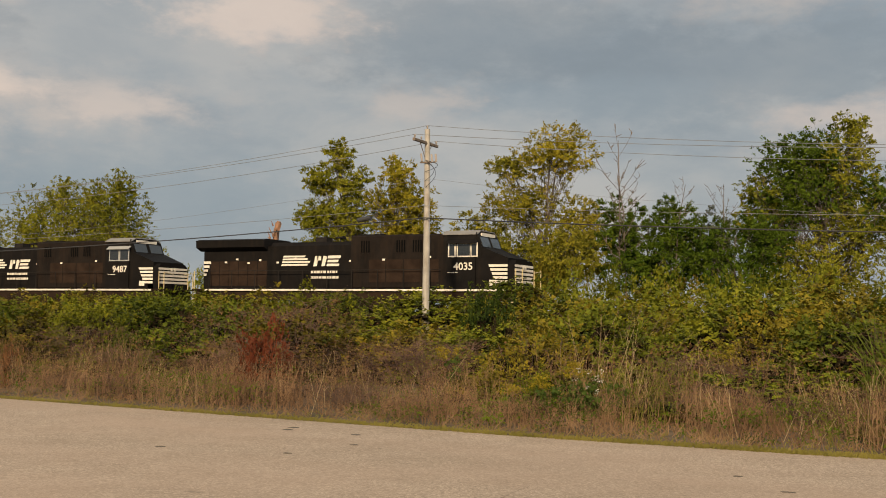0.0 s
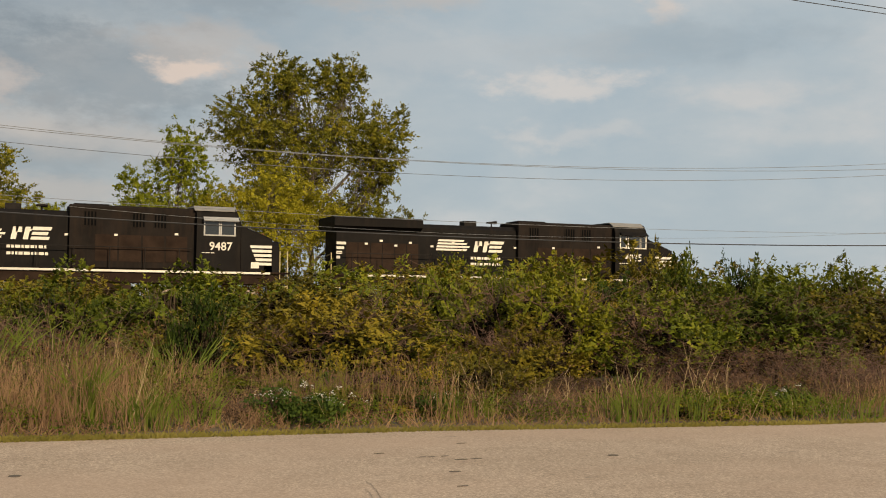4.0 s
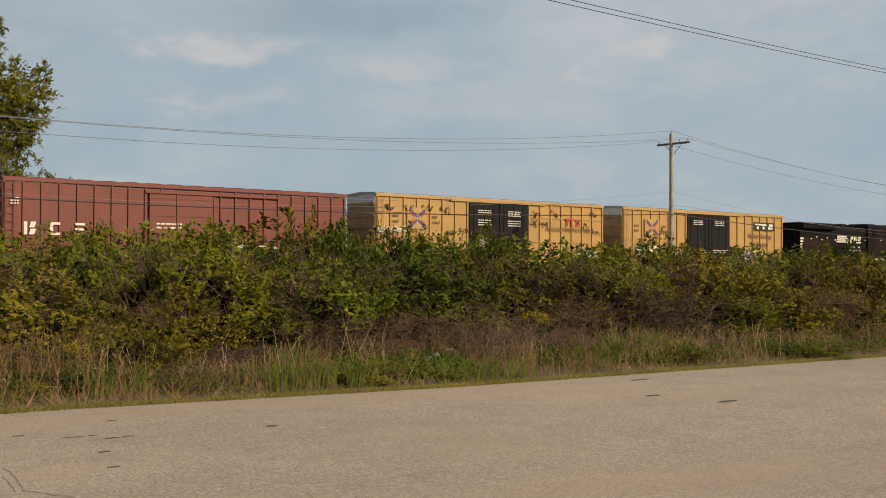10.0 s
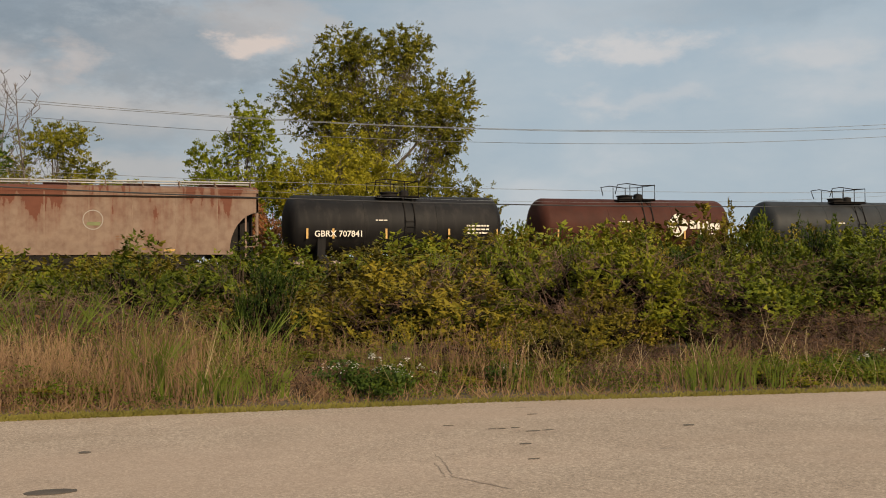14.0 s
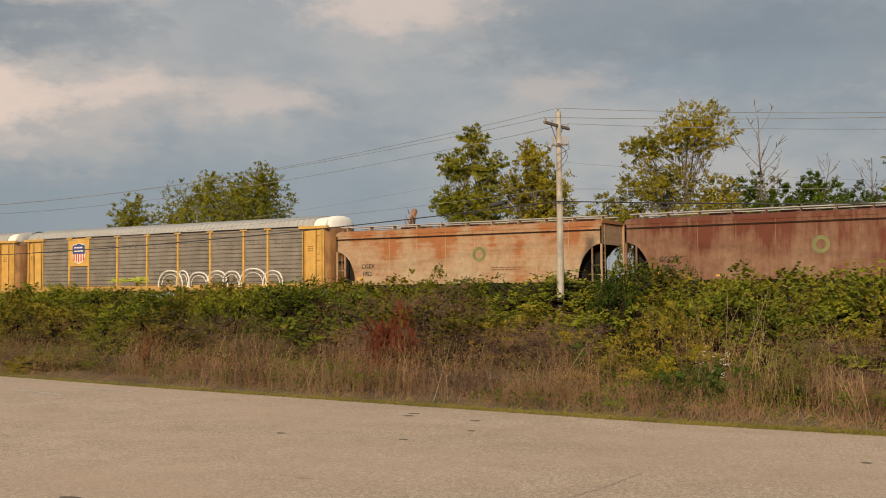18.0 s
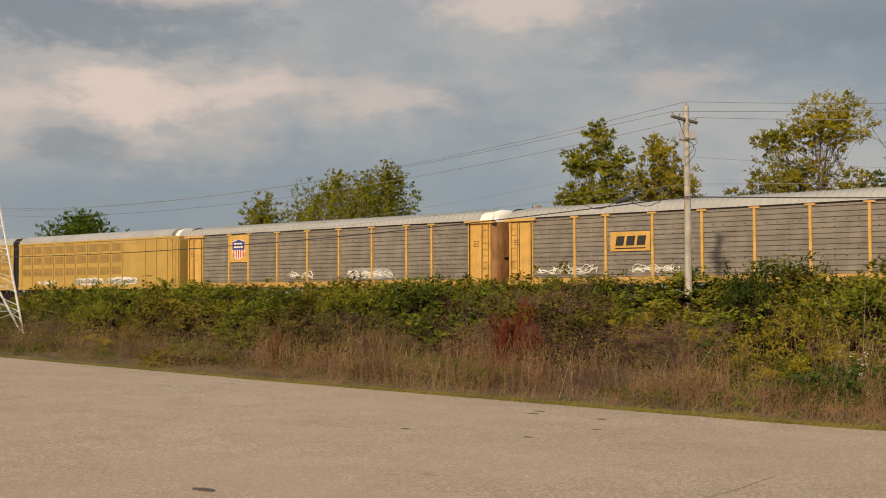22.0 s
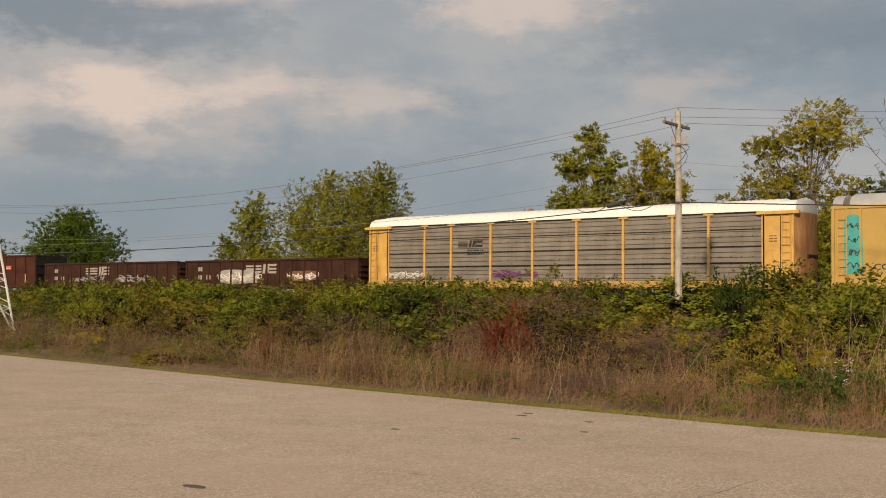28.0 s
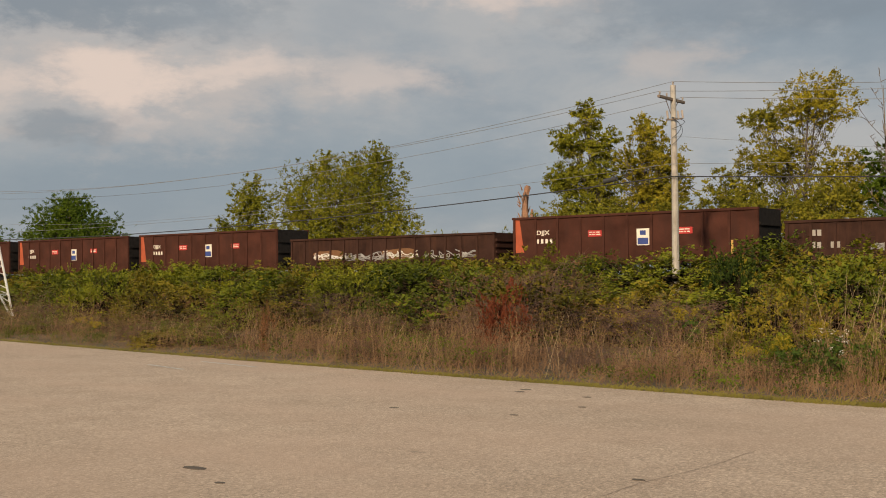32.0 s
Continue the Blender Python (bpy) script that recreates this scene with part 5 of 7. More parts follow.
grey_panel = material("weathered_grey_panel", (0.225, 0.203, 0.178), 0.6, 0.1, spec=0.3, vary=0.2, scale=0.9, bump=0.1, fine=30.0, dirt=(0.155, 0.12, 0.092), dirt_at=(0.48, 0.8), streak=1.5, tint=0.25)
red_end = material("sooty_oxide_red_end", (0.11, 0.034, 0.025), 0.75, vary=0.35, scale=0.9, bump=0.2, dirt=(0.05, 0.022, 0.018), dirt_at=(0.45, 0.8))
pale_end = material("pale_grey_end_paint", (0.66, 0.65, 0.62), 0.6, vary=0.12, scale=1.5, dirt=(0.42, 0.38, 0.33), dirt_at=(0.55, 0.85))
white_cap = material("bright_white_cap", (0.76, 0.73, 0.68), 0.5, vary=0.06, scale=1.0, dirt=(0.45, 0.38, 0.3), dirt_at=(0.68, 0.95))
black_door = material("black_plug_door_paint", (0.013, 0.012, 0.012), 0.6, spec=0.15, vary=0.3, scale=1.5, bump=0.05)
barn_red = material("oxide_red_paint", (0.165, 0.038, 0.026), 0.6, vary=0.14, scale=0.8, bump=0.06, dirt=(0.14, 0.045, 0.03), dirt_at=(0.55, 0.9), streak=1.0)
gon_brown = material("dark_oxide_brown_paint", (0.040, 0.019, 0.014), 0.8, spec=0.12, vary=0.4, scale=0.9, bump=0.2, dirt=(0.07, 0.03, 0.018), dirt_at=(0.5, 0.8), streak=0.8)
ore_brown = material("rusty_brown_paint", (0.060, 0.022, 0.015), 0.8, spec=0.12, vary=0.35, scale=0.8, bump=0.2, dirt=(0.05, 0.022, 0.017), dirt_at=(0.45, 0.8), streak=0.8)
orange_red = material("faded_orange_red_paint", (0.36, 0.075, 0.03), 0.6, vary=0.2, scale=1.5)
tank_black = material("satin_black_tank_paint", (0.011, 0.010, 0.010), 0.62, spec=0.2, vary=0.3, scale=0.8, bump=0.05, dirt=(0.035, 0.030, 0.026), dirt_at=(0.5, 0.85), streak=0.6)
tank_grey = material("dull_dark_grey_tank_paint", (0.026, 0.028, 0.030), 0.6, spec=0.25, vary=0.3, scale=0.8, bump=0.05, dirt=(0.045, 0.04, 0.035), dirt_at=(0.55, 0.85))
tank_brown = material("maroon_brown_tank_paint", (0.062, 0.021, 0.014), 0.65, spec=0.15, vary=0.25, scale=0.8, bump=0.05, dirt=(0.05, 0.022, 0.017), dirt_at=(0.5, 0.85), streak=0.6)
hop_cream = material("dirty_cream_hopper_paint", (0.325, 0.297, 0.26), 0.6, vary=0.10, scale=0.7, bump=0.06, fine=20.0, dirt=(0.25, 0.20, 0.148), dirt_at=(0.52, 0.9), streak=0.8)
sign_red = material("sign_red", (0.45, 0.035, 0.03), 0.55, vary=0.12)
sign_blue = material("sign_blue", (0.035, 0.06, 0.22), 0.55, vary=0.12)
sign_black = material("stencil_black", (0.02, 0.018, 0.016), 0.6, vary=0.1)
sign_brown = material("faded_brown_lettering", (0.16, 0.075, 0.03), 0.6, vary=0.15)
sign_dark = material("dark_brown_marker", (0.06, 0.032, 0.018), 0.6, vary=0.15)
sign_green = material("faded_green_sign", (0.15, 0.16, 0.06), 0.6, vary=0.2)
cyan_paint = material("cyan_spray_paint", (0.045, 0.33, 0.33), 0.5, vary=0.2)
white_spray = material("white_spray_paint", (0.62, 0.60, 0.56), 0.6, vary=0.2, scale=3.0)
grey_spray = material("grey_spray_paint", (0.30, 0.29, 0.28), 0.6, vary=0.25, scale=3.0)
violet_spray = material("violet_spray_paint", (0.17, 0.06, 0.17), 0.6, vary=0.25, scale=3.0)
lime_spray = material("lime_spray_paint", (0.36, 0.40, 0.06), 0.6, vary=0.25, scale=3.0)



def rusty_paint(name, paint, rust, much, lying=0.0):
    """Hopper sides: rust that bleeds down from the eave in broad blotches and fine runs; lying: runs along the sheets instead."""
    m = bpy.data.materials.new(name)
    m.use_nodes = True
    m.node_tree.nodes.clear()
    n = Nodes(m.node_tree)
    at = n.add("ShaderNodeTexCoord").outputs["Object"]
    z = n.add("ShaderNodeSeparateXYZ", {0: at}).outputs[2]
    high = n.ramp(n.math("MULTIPLY", z, 0.2), [(0.45, (0, 0, 0)), (0.93, (1, 1, 1))])
    blotch = n.noise(n.stretch(at, 1.0, 0.0, 0.7), 0.55, 5, 0.55)
    runs = n.noise(n.stretch(at, 0.5, 0.0, 4.0) if lying else n.stretch(at, 3.0, 0.0, 0.35), 1.3, 6, 0.6)
    k = n.math("ADD", n.math("MULTIPLY", blotch, 1.0), n.math("MULTIPLY", runs, 0.55))
    k = n.math("ADD", k, n.math("MULTIPLY", high, 0.28))
    mask = n.ramp(k, [(0.90 - much, (0, 0, 0)), (1.12 - much, (0.5, 0.5, 0.5)), (1.36 - much, (1, 1, 1))])
    c = n.mix(mask, paint, rust)
    c = n.mix(n.ramp(n.noise(at, 3.0, 5, 0.6), [(0.4, (0, 0, 0)), (0.8, (0.5, 0.5, 0.5))]), c, tuple(v * 0.6 for v in rust))
    grain = n.noise(at, 22.0, 3, 0.6)
    bump = n.add("ShaderNodeBump", {"Strength": 0.1, "Distance": 0.01, "Height": grain})
    d = n.add("ShaderNodeBsdfPrincipled", {"Base Color": c, "Roughness": 0.7, "Specular IOR Level": 0.25, "Normal": bump.outputs[0]})
    out = n.add("ShaderNodeOutputMaterial")
    n.tree.links.new(d.outputs[0], out.inputs[0])
    return m


hop_rust = rusty_paint("rust_streaked_hopper_side", (0.235, 0.145, 0.095), (0.125, 0.038, 0.022), 0.24)
hop_orange = rusty_paint("cream_side_bleeding_orange_rust", (0.39, 0.30, 0.20), (0.31, 0.125, 0.05), 0.2, 1.0)
hop_pink = rusty_paint("faded_red_brown_hopper_paint", (0.235, 0.165, 0.122), (0.14, 0.048, 0.027), 0.1)
hop_tan = rusty_paint("rust_stained_cream_paint", (0.37, 0.315, 0.25), (0.22, 0.11, 0.06), 0.0)

RUN = []      # (car, metres behind the head of the train)
TEXTS = {}


def lettering(words, size, mat, parent, x, z, y, name="lettering", slant=0.0, stretch=1.0):
    """Words in the built-in font on a side that faces the lot; x, z: lower left corner."""
    key = (words, size, mat.name, slant)
    if key not in TEXTS:
        cu = bpy.data.curves.new("lettering", "FONT")
        cu.body, cu.size, cu.extrude, cu.shear, cu.offset = words, size, 0.004, slant, size * 0.012
        cu.resolution_u = 3
        ob = bpy.data.objects.new("lettering", cu)
        me = bpy.data.meshes.new_from_object(ob)
        bpy.data.objects.remove(ob)
        me.materials.clear()
        me.materials.append(mat)
        TEXTS[key] = me
    o = part(name, TEXTS[key], None, parent)
    o.matrix_local = pose(x, y, z, 90, 0, 0)
    o.scale = (stretch, 1, 1)
    return o


def bars(parent, mat, spec, y, name="stencil_bar", label=""):
    """Flat painted bars: (x0, x1, z0, z1[, slant]) each."""
    f = Form()
    for b in spec:
        x0, x1, z0, z1 = b[:4]
        s = b[4] if len(b) > 4 else 0.0
        f.slab([(x0, z0), (x1, z0), (x1 + s, z1), (x0 + s, z1)], y - 0.006, y)
    return part(name, f, mat, parent, label)


def words_as_bars(parent, mat, x0, x1, z0, z1, y, rows=2, seed=1, name="stencil_block"):
    rng = random.Random(seed)
    spec, h = [], (z1 - z0) / (rows * 1.6)
    for r in range(rows):
        x = x0
        while x < x1 - 0.05:
            w = min(rng.uniform(0.08, 0.3), x1 - x)
            spec.append((x, x + w, z1 - (r + 1) * h * 1.6 + h * 0.5, z1 - r * h * 1.6 - h * 0.4))
            x += w + 0.05
    return tagged(bars(parent, mat, spec, y, name), kind="stuff")


def spray(parent, mat, x0, x1, z0, z1, y, seed, mat2=None, name="graffiti"):
    """Unreadable sprayed throw-up: bulging outlines, with a filled ground if mat2 is given."""
    rng = random.Random(seed)
    if mat2:
        k = 26
        f = Form()
        ring = []
        for i in range(k):
            a = 2 * math.pi * i / k
            ring.append(((x0 + x1) / 2 + (x1 - x0) / 2 * math.copysign(abs(math.cos(a)) ** 0.5, math.cos(a)) * rng.uniform(0.88, 1.0),
                         (z0 + z1) / 2 + (z1 - z0) / 2 * math.copysign(abs(math.sin(a)) ** 0.6, math.sin(a)) * rng.uniform(0.75, 1.0)))
        f.slab(ring, y - 0.006, y - 0.001)
        part("graffiti_fill", f, mat2, parent)
    if x1 - x0 > 6:
        # a row of bulging arches, outlined twice, that cannot be read
        x = x0 + 0.3
        while x < x1 - 1.0:
            w, h = rng.uniform(1.1, 2.3), (z1 - z0) * rng.uniform(0.85, 1.15)
            for k, thick in ((1.0, 0.06), (0.72, 0.03)):
                arc = [(x + w / 2 + k * w * 0.5 * math.cos(a), y - 0.014, z0 + k * h * max(0.0, math.sin(a)) ** 0.7 - 0.25 * abs(math.cos(a)) ** 6) for a in (math.pi * i / 12 for i in range(13))]
                part(name, Form().rod(arc, thick, 4), mat, parent)
            x += w * rng.uniform(0.72, 0.95)
        return
    scrawl(parent, mat, x0, x1, z0, z1, y - 0.004, seed, 8 + int(7 * (x1 - x0)), 0.03)
    scrawl(parent, mat, x0, x1, z0, z0 + (z1 - z0) * 0.7, y - 0.004, seed + 50, 6 + int(5 * (x1 - x0)), 0.022)


def scrawl(parent, mat, x0, x1, z0, z1, y, seed, n=15, r=0.018):
    """A quick unreadable scribble: one wandering line with loops."""
    rng = random.Random(seed)
    pts = []
    for i in range(n):
        t = i / (n - 1)
        pts.append(Vector((x0 + (x1 - x0) * min(1, max(0, t + rng.uniform(-0.28, 0.28))), y - 0.01, z0 + (z1 - z0) * (rng.uniform(0.5, 1.0) if i % 2 else rng.uniform(0.0, 0.5)))))
    line = []
    for a, b, c in zip(pts, pts[1:], pts[2:]):
        for k in range(3):
            s = k / 3
            line.append((a + b) / 2 * (1 - s) ** 2 + b * 2 * s * (1 - s) + (b + c) / 2 * s * s)
    part("graffiti", Form().rod(line, r, 4), mat, parent)


def coupler(parent, x, way):
    f = Form().box(min(x, x + way * 0.55), max(x, x + way * 0.55), -0.09, 0.09, 0.78, 1.0, 0.02)
    f.box(min(x + way * 0.5, x + way * 0.72), max(x + way * 0.5, x + way * 0.72), -0.16, 0.16, 0.72, 1.04, 0.03)
    part("coupler", f, dark_steel, parent)


def make_truck():
    """Meshes of a two-axle and a three-axle truck, shared by all cars."""
    out = {}
    for axles, base in ((2, 1.78), (3, 4.0)):
        f = Form()
        for s in (-1, 1):
            y = s * 1.05
            e = base / 2
            f.slab([(-e - 0.35, 0.38), (-e - 0.2, 0.62), (-0.55, 0.72), (0.55, 0.72), (e + 0.2, 0.62), (e + 0.35, 0.38), (e - 0.25, 0.36), (0.5, 0.2), (-0.5, 0.2), (-e + 0.25, 0.36)], y - 0.1, y + 0.1)
            for i in range(5):
                f.turned([(0.0, 0.06), (0.36, 0.06)], -0.28 + 0.14 * i, y, 0.26, "z", 8)
        f.box(-0.25, 0.25, -1.05, 1.05, 0.42, 0.8)
        w = Form()
        w.turned([(-0.82, 0.06), (-0.81, 0.42), (-0.80, 0.455), (-0.70, 0.455), (-0.69, 0.48), (-0.665, 0.48), (-0.66, 0.07), (0.66, 0.07), (0.665, 0.48), (0.69, 0.48), (0.70, 0.455), (0.80, 0.455), (0.81, 0.42), (0.82, 0.06)], 0, 0, 0.455, "y", 14)
        out[axles] = (f.mesh("truck_frame", dark_steel), w.mesh("wheelset", wheel_steel, True), base)
    return out


TRUCKS = make_truck()


def trucks(parent, xs, axles=2):
    frame_mesh, wheel_mesh, base = TRUCKS[axles]
    for x in xs:
        t = part("truck", frame_mesh, None, parent, at=(x, 0, 0))
        for i in range(axles):
            part("wheelset", wheel_mesh, None, t, at=(-base / 2 + base * i / (axles - 1), 0, 0))


def ladder(parent, x, y, z0, z1, mat, w=0.42, along="x", name="ladder"):
    f = Form()
    for s in (0, w):
        a = (x + s, y, z0) if along == "x" else (x, y + s, z0)
        f.rod([a, (a[0], a[1], z1)], 0.022, 5)
    k = int((z1 - z0) / 0.38)
    for i in range(k):
        z = z0 + 0.2 + i * 0.38
        f.rod([(x, y, z), (x + w, y, z) if along == "x" else (x, y + w, z)], 0.016, 5)
    part(name, f, mat, parent)


def car(name, label, category, u, group="freight cars of the train"):
    ob = thing(name, label, category, group=group)
    RUN.append((ob, u))
    return ob


# -- locomotives --
def locomotive(u, number, label, wide_window):
    L, D = 21.0, 1.72
    ob = car("locomotive", label, "locomotive", u, "locomotives of the train")
    part("underframe", Form().box(-L + 0.25, -0.25, -1.4, 1.4, 1.1, 1.62, 0.03), grime, ob)
    for s in (-1, 1):
        part("sill_stripe", Form().box(-L + 0.9, -1.0, min(s * 1.5, s * 1.54), max(s * 1.5, s * 1.54), 1.61, 1.71), white_paint, ob, "dusty white sill stripe")
    part("walkway", Form().box(-L, 0, -1.5, 1.5, 1.63, D), grime, ob)
    part("fuel_tank", Form().prism([(-1.35, 1.1), (-1.45, 0.75), (-1.1, 0.35), (1.1, 0.35), (1.45, 0.75), (1.35, 1.1)], -13.0, -7.6), grime, ob)
    trucks(ob, (-3.9, -L + 3.9), 3)
    coupler(ob, 0.0, 1)
    coupler(ob, -L, -1)
    part("snow_plough", Form().prism([(-1.4, 0.2), (1.4, 0.2), (1.3, 1.1), (-1.3, 1.1)], -0.35, -0.1), dark_steel, ob)
    # nose and cab
    part("nose", Form().prism([(-1.46, D), (1.46, D), (1.46, 3.0), (1.2, 3.25), (-1.2, 3.25), (-1.46, 3.0)], -1.3, -0.55)
         .slab([(-2.45, D), (-0.9, D), (-0.9, 3.36), (-2.45, 3.98)], -1.46, 1.46), black, ob)
    cabin = part("cab", Form().prism([(-1.5, D), (1.5, D), (1.5, 4.3), (1.36, 4.6), (0.9, 4.82), (-0.9, 4.82), (-1.36, 4.6), (-1.5, 4.3)], -4.6, -2.75)
                 .slab([(-2.75, D), (-2.4, D), (-2.4, 3.95), (-2.62, 4.55), (-2.75, 4.75)], -1.42, 1.42), black, ob)
    part("cab_roof", Form().prism([(-1.42, 4.62), (-0.95, 4.83), (0.95, 4.83), (1.42, 4.62), (1.42, 4.66), (0.95, 4.88), (-0.95, 4.88), (-1.42, 4.66)], -4.7, -2.66), material("dusty_grey_roof_paint", (0.20, 0.19, 0.175), 0.7, vary=0.25, scale=1.5), ob, "dusty grey cab roof")
    panes = ((-4.25, -3.95), (-3.75, -3.05), (-2.95, -2.68)) if not wide_window else ((-4.2, -3.55), (-3.4, -2.8))
    for a, b in panes:
        for s in (-1, 1):
            y = s * 1.5
            w = part("window_frame", Form().box(a - 0.07, b + 0.07, y - 0.02, y + 0.02, 3.42, 4.18, 0.01), white_paint if not wide_window else galvanised, cabin, "pale cab window frame")
            part("pane", Form().box(a, b, y - 0.026, y + 0.026, 3.49, 4.11), dark_glass, w)
    part("sun_visor", Form().prism([(-1.75, 4.12), (-1.5, 4.3), (-1.5, 4.34), (-1.77, 4.15)], -4.3, -2.6), galvanised if wide_window else black, cabin)
    for s in (-1, 1):
        part("windshield", Form().poly([(-2.42, s * 0.15, 3.98), (-2.42, s * 1.28, 3.98), (-2.62, s * 1.28, 4.5), (-2.62, s * 0.15, 4.5), (-2.38, s * 0.15, 3.98), (-2.38, s * 1.28, 3.98), (-2.58, s * 1.28, 4.5), (-2.58, s * 0.15, 4.5)],
                                       [(0, 1, 2, 3), (4, 7, 6, 5), (0, 4, 5, 1), (1, 5, 6, 2), (2, 6, 7, 3), (3, 7, 4, 0)]), dark_glass, cabin)
    part("number_board", Form().box(-2.68, -2.6, -0.95, 0.95, 4.56, 4.74), white_paint, cabin)
    for s in (-0.16, 0.16):
        part("headlight", Form().turned([(0, 0.02), (0.01, 0.09), (0.05, 0.09)], -0.56, s, 2.9, "x", 12), white_paint, ob)
    for i in range(5):
        z = 2.05 + i * 0.21
        part("nose_stripe", Form().slab([(-1.62 + i * -0.09 + 0.02, z), (-0.93, z), (-0.93, z + 0.13), (-1.65 + i * -0.09, z + 0.13)], -1.472, -1.462), white_paint, ob)
        part("nose_stripe", Form().box(-0.549, -0.54, -1.4, 1.4, z, z + 0.13), white_paint, ob)
    lettering(number, 0.56, white_paint, ob, -4.0, 2.74, -1.506, "number")
    words_as_bars(ob, white_paint, -4.35, -3.7, 2.56, 2.64, -1.504, 1, 3)
    bars(ob, white_paint, [(-1.95, -1.55, 1.9, 2.2)], -1.468, "label_plate")
    # hoods
    part("equipment_hood", Form().box(-10.4, -4.6, -1.22, 1.22, D, 4.72, 0.09), soot, ob)
    part("engine_hood", Form().prism([(-1.0, D), (1.0, D), (1.0, 4.2), (0.8, 4.42), (-0.8, 4.42), (-1.0, 4.2)], -15.8, -10.4), black, ob)
    part("radiator_hood", Form().box(-20.5, -15.8, -1.02, 1.02, D, 4.2), black, ob)
    part("radiator_wing", Form().prism([(-1.02, 3.95), (-1.5, 4.15), (-1.52, 4.56), (-1.2, 4.64), (1.2, 4.64), (1.52, 4.56), (1.5, 4.15), (1.02, 3.95)], -20.75, -16.0), black, ob)
    for a in (-6.0, -7.0, -9.2):
        g = part("louvre", Form().box(a - 0.62, a, -1.236, -1.222, 3.72, 4.42), soot, ob)
        for i in range(4):
            part("slat", Form().box(a - 0.55 + i * 0.15, a - 0.47 + i * 0.15, -1.25, -1.236, 3.75, 4.4), slot_black, g)
    for i in range(4):
        part("hood_door", Form().box(-6.0 - i * 1.08, -5.0 - i * 1.08, -1.236, -1.222, 2.1, 3.35), grime, ob)
    for i in range(7):
        part("hood_door", Form().box(-11.3 - i * 0.66, -10.68 - i * 0.66, -1.012, -1.002, 1.95, 2.9), black, ob)
    for i in range(6):
        part("hood_door", Form().box(-16.7 - i * 0.66, -16.08 - i * 0.66, -1.034, -1.022, 1.9, 3.35), grime, ob)
    for x in (-5.6, -8.4, -10.6, -14.2, -16.6, -17.4, -18.2, -19.0, -15.4, -12.2):
        bars(ob, white_paint, [(x, x + 0.16, 3.3 + 0.12 * math.sin(x * 3), 3.4 + 0.12 * math.sin(x * 3))], -1.262 if x > -10.4 else -1.04, "warning_label")
    part("exhaust_outlet", Form().box(-13.2, -12.5, -0.35, 0.35, 4.4, 4.72, 0.04), dark_steel, ob)
    f = Form().rod([(-11.6, -0.3, 4.42), (-11.6, -0.3, 4.66)], 0.04, 6)
    for k in (-0.12, 0.0, 0.12):
        f.rod([(-11.85, -0.3 + k, 4.66), (-11.35, -0.3 + k, 4.68)], 0.04, 7, 0.085)
    part("horn", f, dark_steel, ob, smooth=True)
    part("fan_hatch", Form().box(-10.2, -8.6, -0.8, 0.8, 4.72, 4.8, 0.02), black, ob)
    # painted emblem: bars and slanted blocks
    for i in range(4):
        bars(ob, white_paint, [(-15.1 + 0.04 * i, -13.2 - 0.16 * abs(i - 1), 3.06 + 0.16 * i, 3.16 + 0.16 * i, 0.05)], -1.012, "emblem_stripe")
    bars(ob, white_paint, [(-12.95, -12.72, 3.02, 3.6, 0.12), (-12.72, -12.45, 3.35, 3.6, 0.0), (-12.42, -12.2, 3.02, 3.6, 0.12)], -1.014, "emblem_block")
    bars(ob, white_paint, [(-12.02, -11.2, 3.46, 3.62, 0.06), (-12.05, -11.35, 3.24, 3.38, 0.06), (-12.1, -11.3, 3.02, 3.16, 0.06)], -1.014, "emblem_block")
    words_as_bars(ob, white_paint, -13.1, -11.3, 2.22, 2.84, -1.012, 2, 7)
    # handrails
    post = Form().rod([(0, 0, D), (0, 0, D + 1.05)], 0.022, 6).mesh("handrail_post", dark_steel)
    for s in (-1, 1):
        for i in range(10):
            part("handrail_post", post, None, ob, at=(-5.4 - i * 1.6, s * 1.46, 0))
        part("handrail", Form().rod([(-4.8, s * 1.46, D + 1.05), (-L + 0.4, s * 1.46, D + 1.05)], 0.02, 6), dark_steel, ob)
        for x in (-0.12, -0.5, -L + 0.12):
            part("end_post", Form().rod([(x, s * 1.42, 0.75), (x, s * 1.42, D + 1.05)], 0.028, 6), grab_paint, ob, "worn pale-yellow end post")
        for x in (-0.45, -L + 0.45):
            part("step", Form().box(x - 0.3, x + 0.3, min(s * 1.2, s * 1.5), max(s * 1.2, s * 1.5), 0.55, 0.6).box(x - 0.3, x + 0.3, min(s * 1.2, s * 1.5), max(s * 1.2, s * 1.5), 1.0, 1.05), grab_paint, ob)
        for x in (-0.12, -L + 0.12):
            part("end_rail", Form().rod([(x, s * 1.42, D + 1.0), (x, s * 0.5, D + 0.9)], 0.02, 6), grab_paint, ob)
    for i in range(4):
        bars(ob, white_paint, [(-20.5, -20.0 - 0.1 * (3 - i), 2.5 + 0.24 * i, 2.64 + 0.24 * i)], -1.034, "rear_stripe")
    return ob


